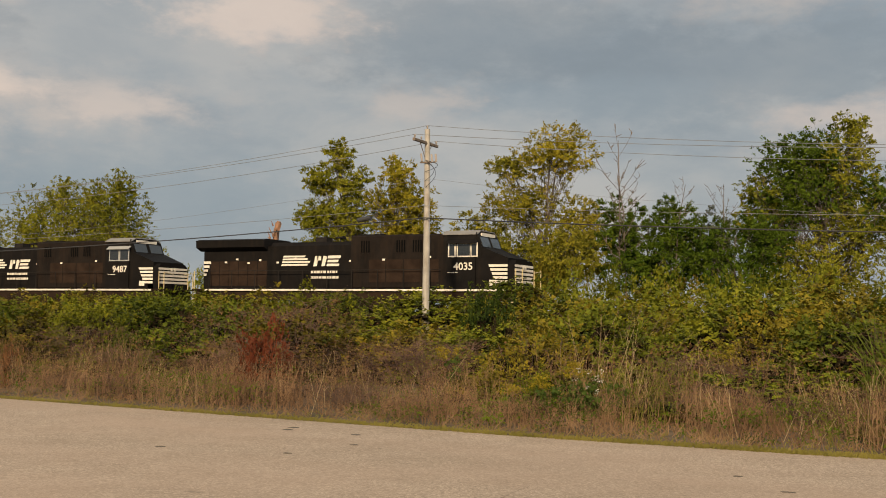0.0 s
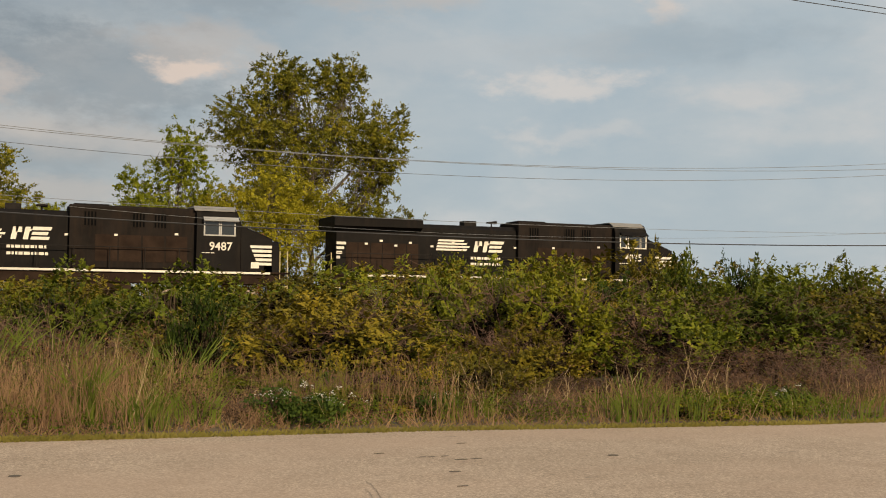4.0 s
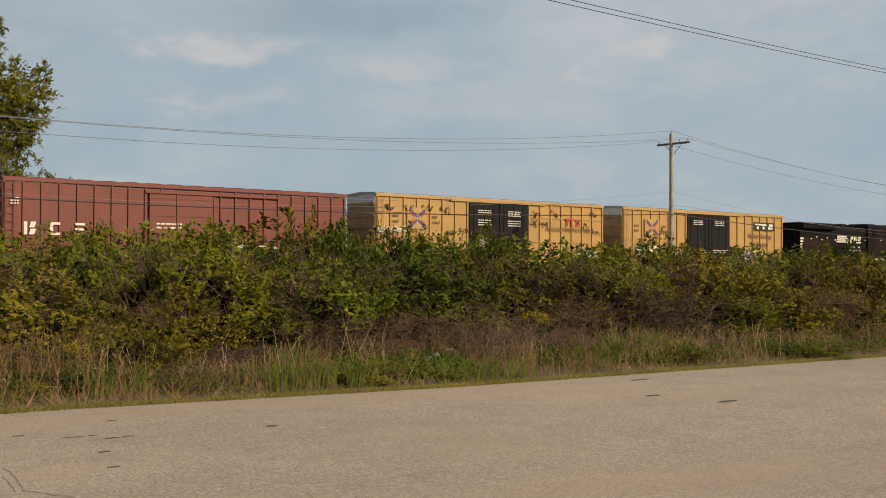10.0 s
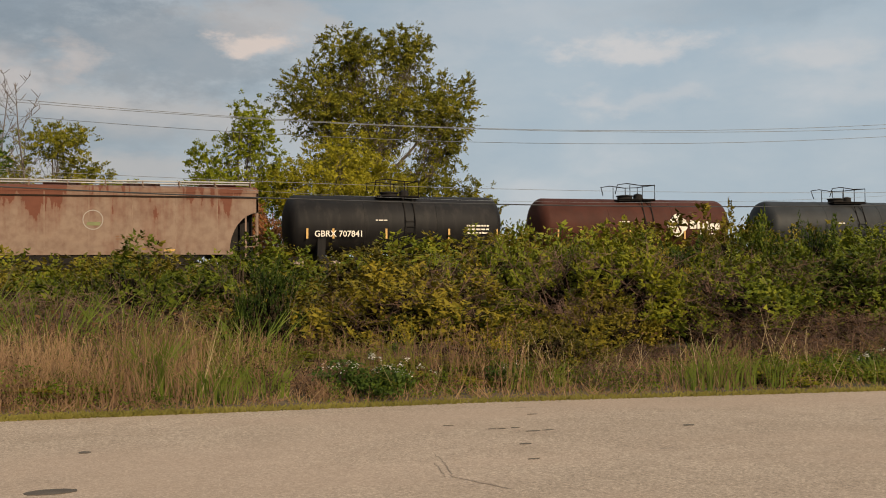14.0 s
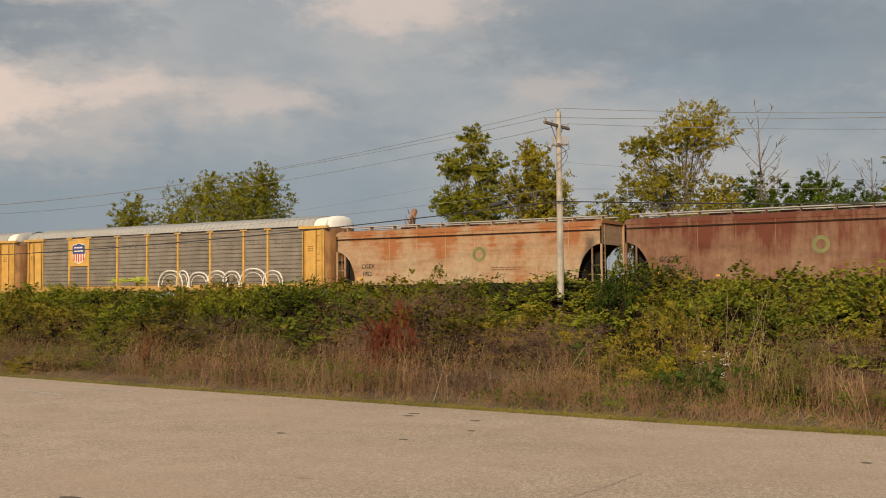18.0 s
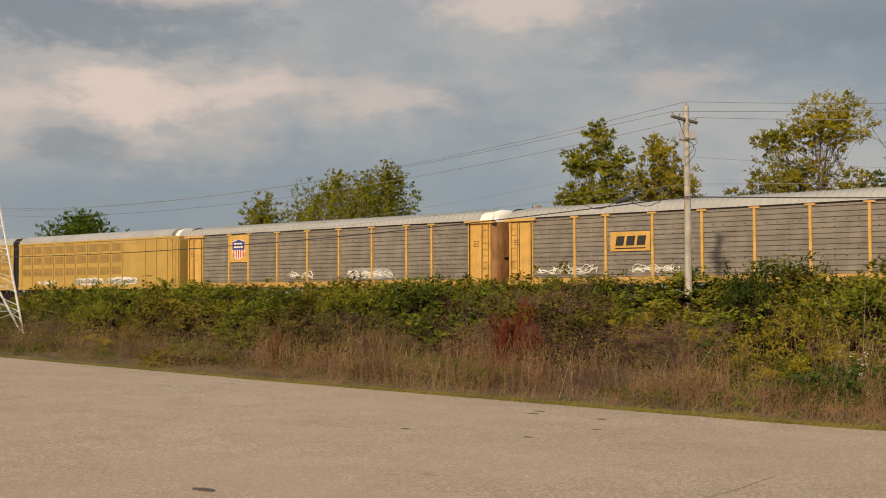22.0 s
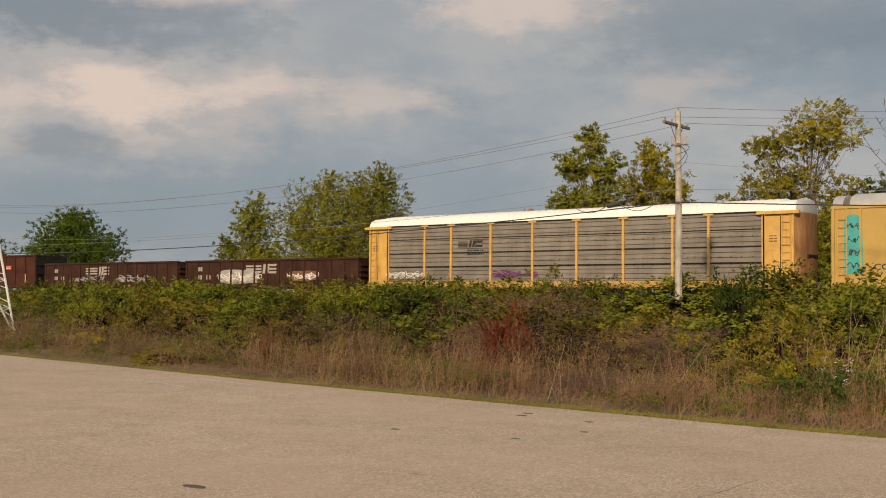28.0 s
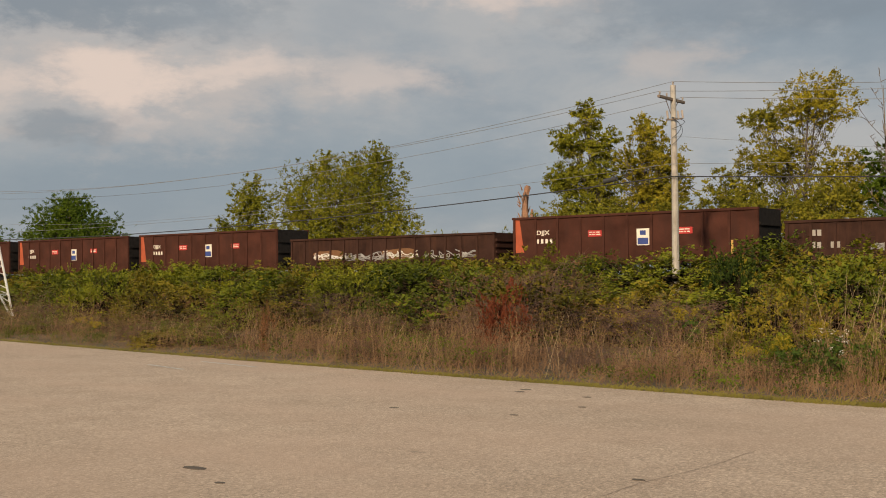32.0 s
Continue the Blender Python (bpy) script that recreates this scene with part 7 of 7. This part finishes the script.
def auto_rack(u, L, label, sign, cap, flip=False, spray_set=()):
    ob = car("auto_rack_car", label, "auto rack", u)
    eave, top = 4.85, 5.5
    z0 = 1.42
    part("deck", Form().box(-L, 0, -1.5, 1.5, 1.0, 1.4).box(-L, 0, -1.56, -1.5, 1.05, 1.38), yellow, ob)
    part("inner_wall", Form().box(-L + 1.5, -1.5, -1.44, 1.44, 1.4, eave), dark_steel, ob)
    part("far_side", Form().box(-L + 0.2, -0.2, 1.46, 1.52, 1.4, eave), grey_panel, ob)
    arch = [(-1.56, eave), (-1.56, eave + 0.1), (-1.36, eave + 0.42), (-0.95, eave + 0.6), (0, top + 0.08), (0.95, eave + 0.6), (1.36, eave + 0.42), (1.56, eave + 0.1), (1.56, eave)]
    roof = part("roof", Form().prism(arch, -L + 0.95, -0.95), cap if cap is white_cap else galvanised, ob, "bright white arched roof" if cap is white_cap else "grey arched corrugated roof", smooth=True)
    rib = Form().prism([(y * 1.008, z + 0.03) for y, z in arch], 0, 0.16).mesh("roof_rib", cap if cap is white_cap else galvanised)
    for i in range(66):
        part("roof_rib", rib, None, roof, at=(-L + 1.05 + i * (L - 2.25) / 65, 0, 0))
    for x0, x1 in ((-L + 0.05, -L + 0.95), (-0.95, -0.05)):
        small = [(y * 0.96, eave + (z - eave) * 0.93) for y, z in arch]
        bright = x0 > -1 or cap is white_cap
        part("end_cap", Form().prism(small, x0, x1), white_cap if bright else galvanised, ob, "bright white roof end cap" if bright else "", smooth=True)
    # end sections
    for x0, x1, s in ((-L + 0.12, -L + 1.7, -1), (-1.7, -0.12, 1)):
        sec = part("end_frame", Form().box(x0, x1, -1.52, 1.52, 1.4, eave - 0.12, 0.015), yellow_post, ob, "yellow end frame")
        part("end_header", Form().box(x0 - 0.3, x1 + 0.3, -1.7, -1.5, eave - 0.13, eave + 0.03), yellow_post, sec)
        for x in (x0, x1 - 0.1):
            part("end_post", Form().box(x, x + 0.1, -1.6, -1.52, 1.1, eave - 0.14), yellow_post, sec)
        lx = x1 - 0.6 if s > 0 else x0 + 0.14
        ladder(ob, lx, -1.63, 1.1, eave - 0.1, yellow_post, 0.44)
        gx = lx - 0.12 if s > 0 else lx + 0.52
        part("door_gap", Form().box(gx, gx + 0.04, -1.526, -1.518, 1.5, eave - 0.2), grime, sec)
        part("inspection_plate", Form().box((x0 + x1) / 2 - s * 0.35 - 0.25, (x0 + x1) / 2 - s * 0.35 + 0.25, -1.53, -1.518, 2.9, 3.2), yellow_post, sec)
        e = -0.12 if s > 0 else -L + 0.12
        door = [(e + s * 0.38 * math.sqrt(max(0.0, 1 - (k / 6) ** 2)) * 1.0, 1.45 * k / 6) for k in range(-6, 7)]
        f = Form()
        k = len(door)
        f.poly([(x, y, 1.2) for x, y in door] + [(x, y, eave - 0.05) for x, y in door], [(i, i + 1, k + i + 1, k + i) for i in range(k - 1)] + [tuple(range(k, 2 * k)), tuple(range(k))[::-1]])
        dd = part("end_door", f, rust_door, ob, "rust-stained yellow-brown clamshell end door", smooth=True)
        g = Form()
        rings = [(eave - 0.05, 1.0, 1.0), (eave + 0.34, 0.95, 0.97), (eave + 0.58, 0.72, 0.85), (top + 0.04, 0.4, 0.6)]
        g.poly([(e + (x - e) * kx, y * ky, z) for z, ky, kx in rings for x, y in door], [(r * k + i, r * k + i + 1, (r + 1) * k + i + 1, (r + 1) * k + i) for r in range(3) for i in range(k - 1)] + [tuple(range(3 * k, 4 * k))])
        part("door_top", g, white_cap if len(RUN) % 2 else galvanised, dd, "pale upper part of the end door", smooth=True)
        part("door_bar", Form().box(min(e + s * 0.3, e + s * 0.42), max(e + s * 0.3, e + s * 0.42), -0.7, 0.7, 2.6, 2.72), sign_black, dd)
        words_as_bars(sec, sign_brown, x0 + 0.3, x0 + 0.7, 3.3, 3.7, -1.524, 3, 50)
    widths = [2.95, 2.05, 2.95, 2.95, 2.95, 2.95, 2.95, 2.05, 2.95]
    free = L - 3.4
    widths = [w * free / sum(widths) for w in widths]
    x = -L + 1.7
    ridge = Form().box(-0.07, 0.07, -1.6, -1.47, 1.2, eave).box(-0.27, 0.27, -1.62, -1.5, eave - 0.08, eave + 0.01).mesh("side_post", yellow_post)
    for i, w in enumerate(widths):
        key = round(w, 2)
        if key not in PANELS:
            PANELS[key] = corrugated(w, z0, eave - 0.02).mesh("side_panel", grey_panel)
            holes = Form()
            for z in (2.25, 2.6, 3.65, 4.0):
                for k in range(4):
                    hx = w * (0.2 + 0.2 * k)
                    holes.box(hx, hx + 0.06, -1.535, -1.485, z, z + 0.045)
            PANELS[(key, 1)] = holes.mesh("vent_hole", sign_black)
        p = part("side_panel", PANELS[key], None, ob, at=(x, 0, 0))
        tagged(part("vent_pattern", PANELS[(key, 1)], None, p), kind="stuff")
        part("side_post", ridge, None, ob, at=(x, 0, 0))
        if i == 1 and sign == "shield":
            plate = part("sign_plate", Form().box(x + 0.05, x + w - 0.05, -1.57, -1.55, 2.85, eave - 0.05), yellow_post, ob, "yellow plate with a striped shield")
            cx, cz = x + w / 2, 3.3
            k = [(-0.62, 0.75), (-0.3, 0.88), (0, 0.92), (0.3, 0.88), (0.62, 0.75), (0.6, 0.0), (0.45, -0.35), (0, -0.55), (-0.45, -0.35), (-0.6, 0.0)]
            part("shield", Form().slab([(cx + a * 1.05, cz + 0.25 + b) for a, b in k], -1.58, -1.572), white_paint, plate)
            part("shield_top", Form().slab([(cx - 0.62, cz + 0.42), (cx + 0.62, cz + 0.42), (cx + 0.64, cz + 0.99), (cx, cz + 1.15), (cx - 0.64, cz + 0.99)], -1.586, -1.578), sign_blue, plate)
            for a in (-0.48, -0.24, 0.0, 0.24, 0.48):
                part("shield_stripe", Form().box(cx + a - 0.06, cx + a + 0.06, -1.586, -1.578, cz - 0.2 + abs(a) * 0.3, cz + 0.42), sign_red, plate)
            words_as_bars(plate, white_paint, cx - 0.45, cx + 0.45, cz + 0.5, cz + 0.98, -1.588, 2, 5)
        if i == 2 and sign == "block":
            plate = part("sign_plate", Form().box(x + 0.3, x + w - 0.15, -1.57, -1.55, 2.8, 3.85), yellow_post, ob, "yellow plate with dark lettering blocks")
            bars(plate, sign_black, [(x + 0.6, x + 1.1, 3.1, 3.62, 0.1), (x + 1.25, x + 1.75, 3.1, 3.62, 0.1), (x + 1.9, x + 2.4, 3.1, 3.62, 0.1), (x + 0.6, x + 2.45, 2.92, 2.98)], -1.574, "lettering_block")
        if i == 2 and sign == "dark":
            bars(ob, sign_black, [(x + 0.5, x + 1.2, 3.45 + 0.1 * k, 3.5 + 0.1 * k) for k in range(4)] + [(x + 1.3, x + 1.45, 3.45, 3.85, 0.1), (x + 1.55, x + 1.7, 3.45, 3.85, 0.1), (x + 1.75, x + 2.3, 3.7, 3.85, 0.05), (x + 1.75, x + 2.3, 3.45, 3.58, 0.05)], -1.532, "emblem_block")
            words_as_bars(ob, sign_black, x + 1.2, x + 2.4, 2.95, 3.35, -1.532, 2, 9)
        x += w
    part("side_post", ridge, None, ob, at=(x, 0, 0))
    if sign == "dark":
        for z in (2.28, 3.12, 3.98):
            part("panel_seam", Form().box(-L + 1.75, -1.75, -1.545, -1.50, z, z + 0.05), dark_steel, ob)
    part("belt_rail", Form().box(-L + 1.7, -1.7, -1.575, -1.5, eave - 0.02, eave + 0.05), dark_steel, ob)
    for a, b, m, m2, sd in spray_set:
        spray(ob, m, -L + a, -L + b, 1.45, 2.25, -1.535, sd, m2)
    trucks(ob, (-3.2, -L + 3.2))
    coupler(ob, 0, 1)
    coupler(ob, -L, -1)
    return ob


def twin_unit(u, L, label, front, spray_set=()):
    """One half of a yellow articulated auto carrier; front: the half that leads."""
    ob = car("auto_carrier_unit", label, "auto carrier", u)
    eave = 4.95
    lemon = material("dull_lemon_yellow_paint", (0.40, 0.262, 0.068), 0.55, vary=0.12, scale=0.8, bump=0.06, fine=20.0, dirt=(0.27, 0.165, 0.055), dirt_at=(0.58, 0.9), streak=1.5)
    part("body", Form().box(-L, 0, -1.5, 1.5, 1.05, eave, 0.01), lemon, ob)
    arch = [(-1.52, eave), (-1.5, eave + 0.2), (-1.2, eave + 0.5), (-0.6, eave + 0.66), (0.6, eave + 0.66), (1.2, eave + 0.5), (1.5, eave + 0.2), (1.52, eave)]
    part("roof", Form().prism(arch, -L + (0.1 if front else 0.9), -0.9 if front else -0.1), galvanised, ob, "grey arched roof", smooth=True)
    far = -0.05 if front else -L + 0.05
    part("end_cap", Form().prism([(y * 0.95, eave + (z - eave) * 0.92) for y, z in arch], min(far, far - 0.5 if front else far + 0.5), max(far, far - 0.5 if front else far + 0.5)), white_cap if front else galvanised, ob, smooth=True)
    inner = -L if front else 0.0
    s = -1 if front else 1
    for i in range(3):
        k = 1 - 0.03 * i
        part("bellows", Form().prism([(-1.5 * k, 1.2), (-1.5 * k, eave + 0.1), (-1.2 * k, eave + 0.52), (1.2 * k, eave + 0.52), (1.5 * k, eave + 0.1), (1.5 * k, 1.2)], min(inner + s * 0.13 * i, inner + s * 0.13 * (i + 1) - s * 0.03), max(inner + s * 0.13 * i, inner + s * 0.13 * (i + 1) - s * 0.03)), sign_black, ob, "black rubber bellows")
    part("top_chord", Form().box(-L, 0, -1.56, -1.5, eave - 0.1, eave + 0.03), lemon, ob)
    part("side_sill", Form().box(-L, 0, -1.56, -1.5, 1.05, 1.3), lemon, ob)
    solid_end = 5.4 if front else 4.4
    bays = int((L - solid_end - 0.6) / 1.55)
    x = -L + 0.5 if front else -0.5 - bays * 1.55
    post = Form().box(-0.05, 0.05, -1.57, -1.5, 1.3, eave - 0.1).mesh("side_post", lemon)
    vent_mat = material("perforated_vent_yellow", (0.275, 0.172, 0.05), 0.6, vary=0.2, scale=3.0)
    vents = [Form().box(0.18, 1.37, -1.512, -1.5, z, z + 0.62).mesh("vent_panel", vent_mat) for z in (2.2, 3.15, 4.05)]
    for i in range(bays + 1):
        part("side_post", post, None, ob, at=(x + i * 1.55, 0, 0))
        if i < bays:
            for v in vents:
                part("vent_panel", v, None, ob, at=(x + i * 1.55, 0, 0))
    ex = 0.0 if front else -L
    for k in range(4):
        part("side_post", post, None, ob, at=(ex + (-0.12 - k * 1.3 if front else 0.12 + k * 1.3), 0, 0))
    ladder(ob, -0.8 if front else -L + 0.35, -1.6, 1.1, eave - 0.1, yellow_post)
    if front:
        words_as_bars(ob, sign_brown, -4.3, -3.2, 1.9, 2.15, -1.504, 1, 61)
    else:
        lettering("COER", 0.4, sign_black, ob, -L + 2.0, 1.9, -1.504, "reporting_mark", stretch=1.25)
        lettering("900335", 0.4, sign_black, ob, -L + 3.9, 1.9, -1.504, "car_number", stretch=1.2)
        x0, x1 = -L + 0.62, -L + 1.48
        top_arc = [(x0 + (x1 - x0) * (0.5 - 0.5 * math.cos(math.pi * i / 10)), 4.15 + 0.42 * math.sin(math.pi * i / 10)) for i in range(11)]
        part("graffiti_fill", Form().slab([(x1 + 0.06, 1.7), (x0, 1.7)] + top_arc, -1.514, -1.506), cyan_paint, ob, "cyan sprayed strip")
        for k in range(4):
            scrawl(ob, sign_dark, x0 + 0.15, x1 - 0.1, 1.85 + 0.62 * k, 2.4 + 0.62 * k, -1.508, 66 + k, 16, 0.02)
    for a, b, m, m2, sd in spray_set:
        spray(ob, m, -L + a, -L + b, 1.35, 2.0, -1.512, sd, m2)
    trucks(ob, (-2.4, -L + 1.2) if front else (-1.2, -L + 2.4))
    coupler(ob, 0, 1)
    coupler(ob, -L, -1)
    return ob


# -- gondolas --
def gondola(u, L, top, mat, label, tall, signs):
    ob = car("gondola_car", label, "gondola", u)
    bot = 1.12
    part("floor_sill", Form().box(-L, 0, -1.5, 1.5, 0.95, bot), mat, ob)
    for y0, y1 in ((-1.5, -1.46), (1.46, 1.5)):
        part("side_sheet", Form().box(-L, 0, y0, y1, bot, top), mat, ob)
    part("load", Form().poly([(-L + 0.2, -1.45, top - 0.75), (-0.2, -1.45, top - 0.75), (-0.2, 1.45, top - 0.75), (-L + 0.2, 1.45, top - 0.75), (-L + 0.2, 0, top - 0.45), (-0.2, 0, top - 0.45), (-L + 0.2, -1.45, bot), (-0.2, -1.45, bot), (-0.2, 1.45, bot), (-L + 0.2, 1.45, bot)],
                             [(0, 1, 5, 4), (4, 5, 2, 3), (0, 6, 7, 1), (2, 8, 9, 3), (1, 7, 8, 2, 5), (0, 4, 3, 9, 6), (6, 9, 8, 7)]), dark_steel, ob, "dark scrap load")
    for x0, x1, s in ((-L, -L + 0.05, -1), (-0.05, 0, 1)):
        e = part("end_sheet", Form().box(x0, x1, -1.46, 1.46, bot, top), mat if not tall else dark_steel, ob)
        for i in range(4 if not tall else 3):
            z = bot + 0.25 + i * (top - bot - 0.4) / (4 if not tall else 3)
            part("end_rib", Form().box(min(x0, x0 + s * 0.09), max(x1, x1 + s * 0.09), -1.44, 1.44, z, z + 0.16, 0.03), mat if not tall else dark_steel, e)
    part("top_chord", Form().box(-L - 0.03, 0.03, -1.58, -1.44, top - 0.1, top + 0.04, 0.02).box(-L - 0.03, 0.03, 1.44, 1.58, top - 0.1, top + 0.04, 0.02), mat, ob)
    part("side_sill", Form().box(-L, 0, -1.56, -1.5, bot - 0.1, bot + 0.12), mat, ob)
    rib = Form().prism([(-1.58, bot + 0.1), (-1.5, bot - 0.02), (-1.5, top - 0.1), (-1.56, top - 0.1)], -0.07, 0.07).mesh("side_post", mat)
    n = 14 if not tall else 10
    for i in range(n + 1):
        part("side_post", rib, None, ob, at=(-0.1 - i * (L - 0.2) / n, 0, 0))
    if tall:
        part("corner_panel", Form().slab([(-L, bot + 0.6), (-L + 0.75, bot + 0.6), (-L + 0.45, top - 0.1), (-L, top - 0.1)], -1.512, -1.5), orange_red, ob, "faded orange-red corner panel")
        part("corner_panel", Form().slab([(-L - 0.012, bot), (-L, bot), (-L, top - 0.05), (-L - 0.012, top - 0.05)], -1.4, 1.4), orange_red, ob)
    for kind, x in signs:
        if kind == "mark":
            lettering("DJJX", 0.34, white_paint, ob, -L + x, top - 1.0, -1.506, "reporting_mark", stretch=1.3)
            bars(ob, white_paint, [(-L + x + 0.3 * k, -L + x + 0.3 * k + 0.16, top - 1.5, top - 1.25) for k in range(4)], -1.506, "number_bar")
        elif kind == "red":
            part("warning_sign", Form().box(-L + x, -L + x + 0.85, -1.52, -1.505, top - 1.2, top - 0.85), sign_red, ob, "small red warning sign")
            words_as_bars(ob, white_paint, -L + x + 0.08, -L + x + 0.77, top - 1.15, top - 0.9, -1.526, 2, int(x * 10))
        elif kind == "blue":
            part("company_sign", Form().box(-L + x, -L + x + 0.75, -1.52, -1.505, top - 1.75, top - 0.85), white_paint, ob, "white sign with a dark emblem")
            bars(ob, sign_blue, [(-L + x + 0.06, -L + x + 0.69, top - 1.7, top - 1.35), (-L + x + 0.2, -L + x + 0.55, top - 1.2, top - 0.95)], -1.526, "emblem_block")
        elif kind == "yellow":
            bars(ob, yellow_post, [(-L + x, -L + x + 0.12, bot + 0.3, bot + 1.0)], -1.59, "reflector", "yellow reflective strip")
        elif kind == "stripe":
            for k in range(3):
                bars(ob, hop_cream, [(-L + x, -L + x + 1.55, top - 0.9 + k * 0.2, top - 0.78 + k * 0.2)], -1.506, "emblem_stripe")
            bars(ob, hop_cream, [(-L + x + 1.65, -L + x + 1.9, top - 0.95, top - 0.3, 0.12), (-L + x + 2.0, -L + x + 2.25, top - 0.95, top - 0.3, 0.12), (-L + x + 2.3, -L + x + 3.0, top - 0.45, top - 0.3, 0.05), (-L + x + 2.3, -L + x + 3.0, top - 0.7, top - 0.57, 0.05), (-L + x + 2.3, -L + x + 3.0, top - 0.95, top - 0.8, 0.05)], -1.506, "emblem_block")
        elif kind == "num":
            bars(ob, hop_cream, [(-L + x, -L + x + 0.22, top - 0.75, top - 0.45), (-L + x + 0.3, -L + x + 0.5, top - 0.75, top - 0.45), (-L + x, -L + x + 0.2, top - 1.35, top - 1.05), (-L + x + 0.28, -L + x + 0.48, top - 1.35, top - 1.05), (-L + x + 0.95, -L + x + 1.15, top - 1.35, top - 1.05), (-L + x + 1.2, -L + x + 1.4, top - 1.35, top - 1.05)], -1.506, "number_bar")
        elif kind == "tag":
            spray(ob, grey_spray, -L + x, -L + x + 4.0, bot + 0.15, top - 0.75, -1.51, int(x * 13), None)
        elif kind == "bigtag":
            spray(ob, white_spray, -L + x, -L + x + 4.6, bot + 0.1, top - 0.6, -1.51, int(x * 17), grey_spray)
        elif kind == "piece":
            spray(ob, white_spray, -L + x, -L + x + 3.0, bot + 0.3, top - 0.75, -1.51, int(x * 19), sign_brown)
    trucks(ob, (-1.9, -L + 1.9))
    coupler(ob, 0, 1)
    coupler(ob, -L, -1)
    return ob


def build_train():
    locomotive(0.0, "4035", "black diesel locomotive with white nose stripes, leading the train", False)
    locomotive(23.0, "9487", "black diesel locomotive with a grey cab roof, second in the train", True)
    boxcar(46.7, 19.2, "plain", "yellow boxcar with black double doors behind the locomotives")
    boxcar(67.9, 19.5, "grid", "yellow boxcar covered in brown scribbles with black doors")
    boxcar(89.5, 19.5, "red", "oxide-red ribbed boxcar with a sliding door")
    tank_car(111.3, 11.5, tank_black, "black tank car with yellow reflectors", "GBRX  7077")
    tank_car(124.75, 11.5, tank_brown, "maroon-brown tank car with a cream emblem", "", True, False)
    tank_car(138.4, 11.3, tank_grey, "dull dark-grey tank car with a top railing", "", False, False)
    tank_car(152.0, 11.6, tank_brown, "rusty maroon tank car with a cream emblem", "", True, True)
    tank_car(165.55, 11.4, tank_black, "black tank car with white stencilled marks", "GBRX 707841")
    hopper(178.4, 17.5, hop_pink, "faded red-brown covered hopper car with a pale ring", "CGEX", "1907", white_paint)
    hopper(197.2, 17.5, hop_cream, "dirty cream covered hopper car", "CEFX", "352097")
    hopper(216.0, 17.5, hop_tan, "rust-stained cream covered hopper car with faint graffiti", "CGOX", "3147", None, True)
    hopper(234.6, 17.4, hop_cream, "cream covered hopper car with clean sides", "CGEX", "1650")
    hopper(253.1, 17.5, hop_rust, "heavily rusted covered hopper car with brown streaks", "CGOX", "1050", sign_green)
    hopper(271.9, 17.3, hop_orange, "cream covered hopper car bleeding orange rust", "CGEX", "1952", sign_green)
    auto_rack(290.0, 27.4, "grey and yellow auto rack car with a striped shield", "shield", galvanised, spray_set=((8.5, 12.5, lime_spray, None, 1), (13.0, 24.0, white_spray, None, 2)))
    auto_rack(318.7, 27.4, "grey and yellow auto rack car with a yellow lettered plate", "block", galvanised, spray_set=((2.0, 6.0, white_spray, None, 3), (8.0, 11.0, white_spray, None, 4)))
    auto_rack(347.2, 27.7, "grey and yellow auto rack car with a small striped shield", "shield", galvanised, spray_set=((10.5, 13.0, white_spray, None, 5), (16.0, 20.0, white_spray, grey_spray, 6)))
    twin_unit(375.85, 21.3, "yellow articulated auto carrier half with perforated sides", True, ((3.0, 5.5, white_spray, None, 7), (8.0, 12.2, grey_spray, white_spray, 8), (12.4, 16.5, grey_spray, white_spray, 18)))
    twin_unit(398.0, 20.1, "yellow articulated auto carrier half with a cyan sprayed door", False, ((9.5, 14.0, white_spray, None, 9),))
    auto_rack(419.8, 28.0, "auto rack car with a bright white roof and dark emblem", "dark", white_cap, spray_set=((9.5, 13.0, violet_spray, None, 10), (1.5, 4.5, white_spray, None, 11)))
    gondola(448.6, 17.0, 2.95, gon_brown, "low dark-brown gondola car with large white graffiti", False, (("num", 1.3), ("stripe", 6.4), ("bigtag", 3.4), ("piece", 10.5)))
    gondola(466.5, 16.9, 2.95, gon_brown, "low dark-brown gondola car with grey scribbles", False, (("num", 1.3), ("stripe", 5.6), ("tag", 4.0), ("tag", 9.5)))
    gondola(484.75, 14.85, 3.72, ore_brown, "tall rusty-brown gondola car with an orange corner", True, (("mark", 1.6), ("red", 5.0), ("blue", 8.0), ("red", 10.4), ("yellow", 13.4)))
    gondola(500.9, 16.8, 2.95, gon_brown, "low dark-brown gondola car with a row of graffiti", False, (("piece", 2.0), ("tag", 4.8), ("piece", 8.0), ("tag", 11.5)))
    gondola(519.0, 14.85, 3.72, ore_brown, "tall rusty-brown gondola car with red and white signs", True, (("mark", 1.6), ("red", 4.6), ("blue", 7.4), ("red", 10.2)))
    gondola(535.2, 14.85, 3.72, ore_brown, "tall rusty-brown gondola car far back in the train", True, (("mark", 1.4), ("red", 4.8), ("blue", 7.4), ("red", 10.0)))
    gondola(551.4, 14.85, 3.72, ore_brown, "tall rusty-brown gondola car closing the view", True, (("mark", 1.4), ("red", 4.8), ("blue", 7.4)))


build_train()


def head(t):
    """Where the front of the train stands along the track, t seconds into the clip."""
    s = t / 32
    return -20.97 + 451.07 * s + 110.17 * s ** 2 - 156.30 * s ** 3 + 78.68 * s ** 4


def motions():
    for ob, u in RUN:
        walk(ob, [(t, pose(head(t) - u, TRACK_Y, RAIL_Z)) for t in range(0, 33, 2)])


motions()
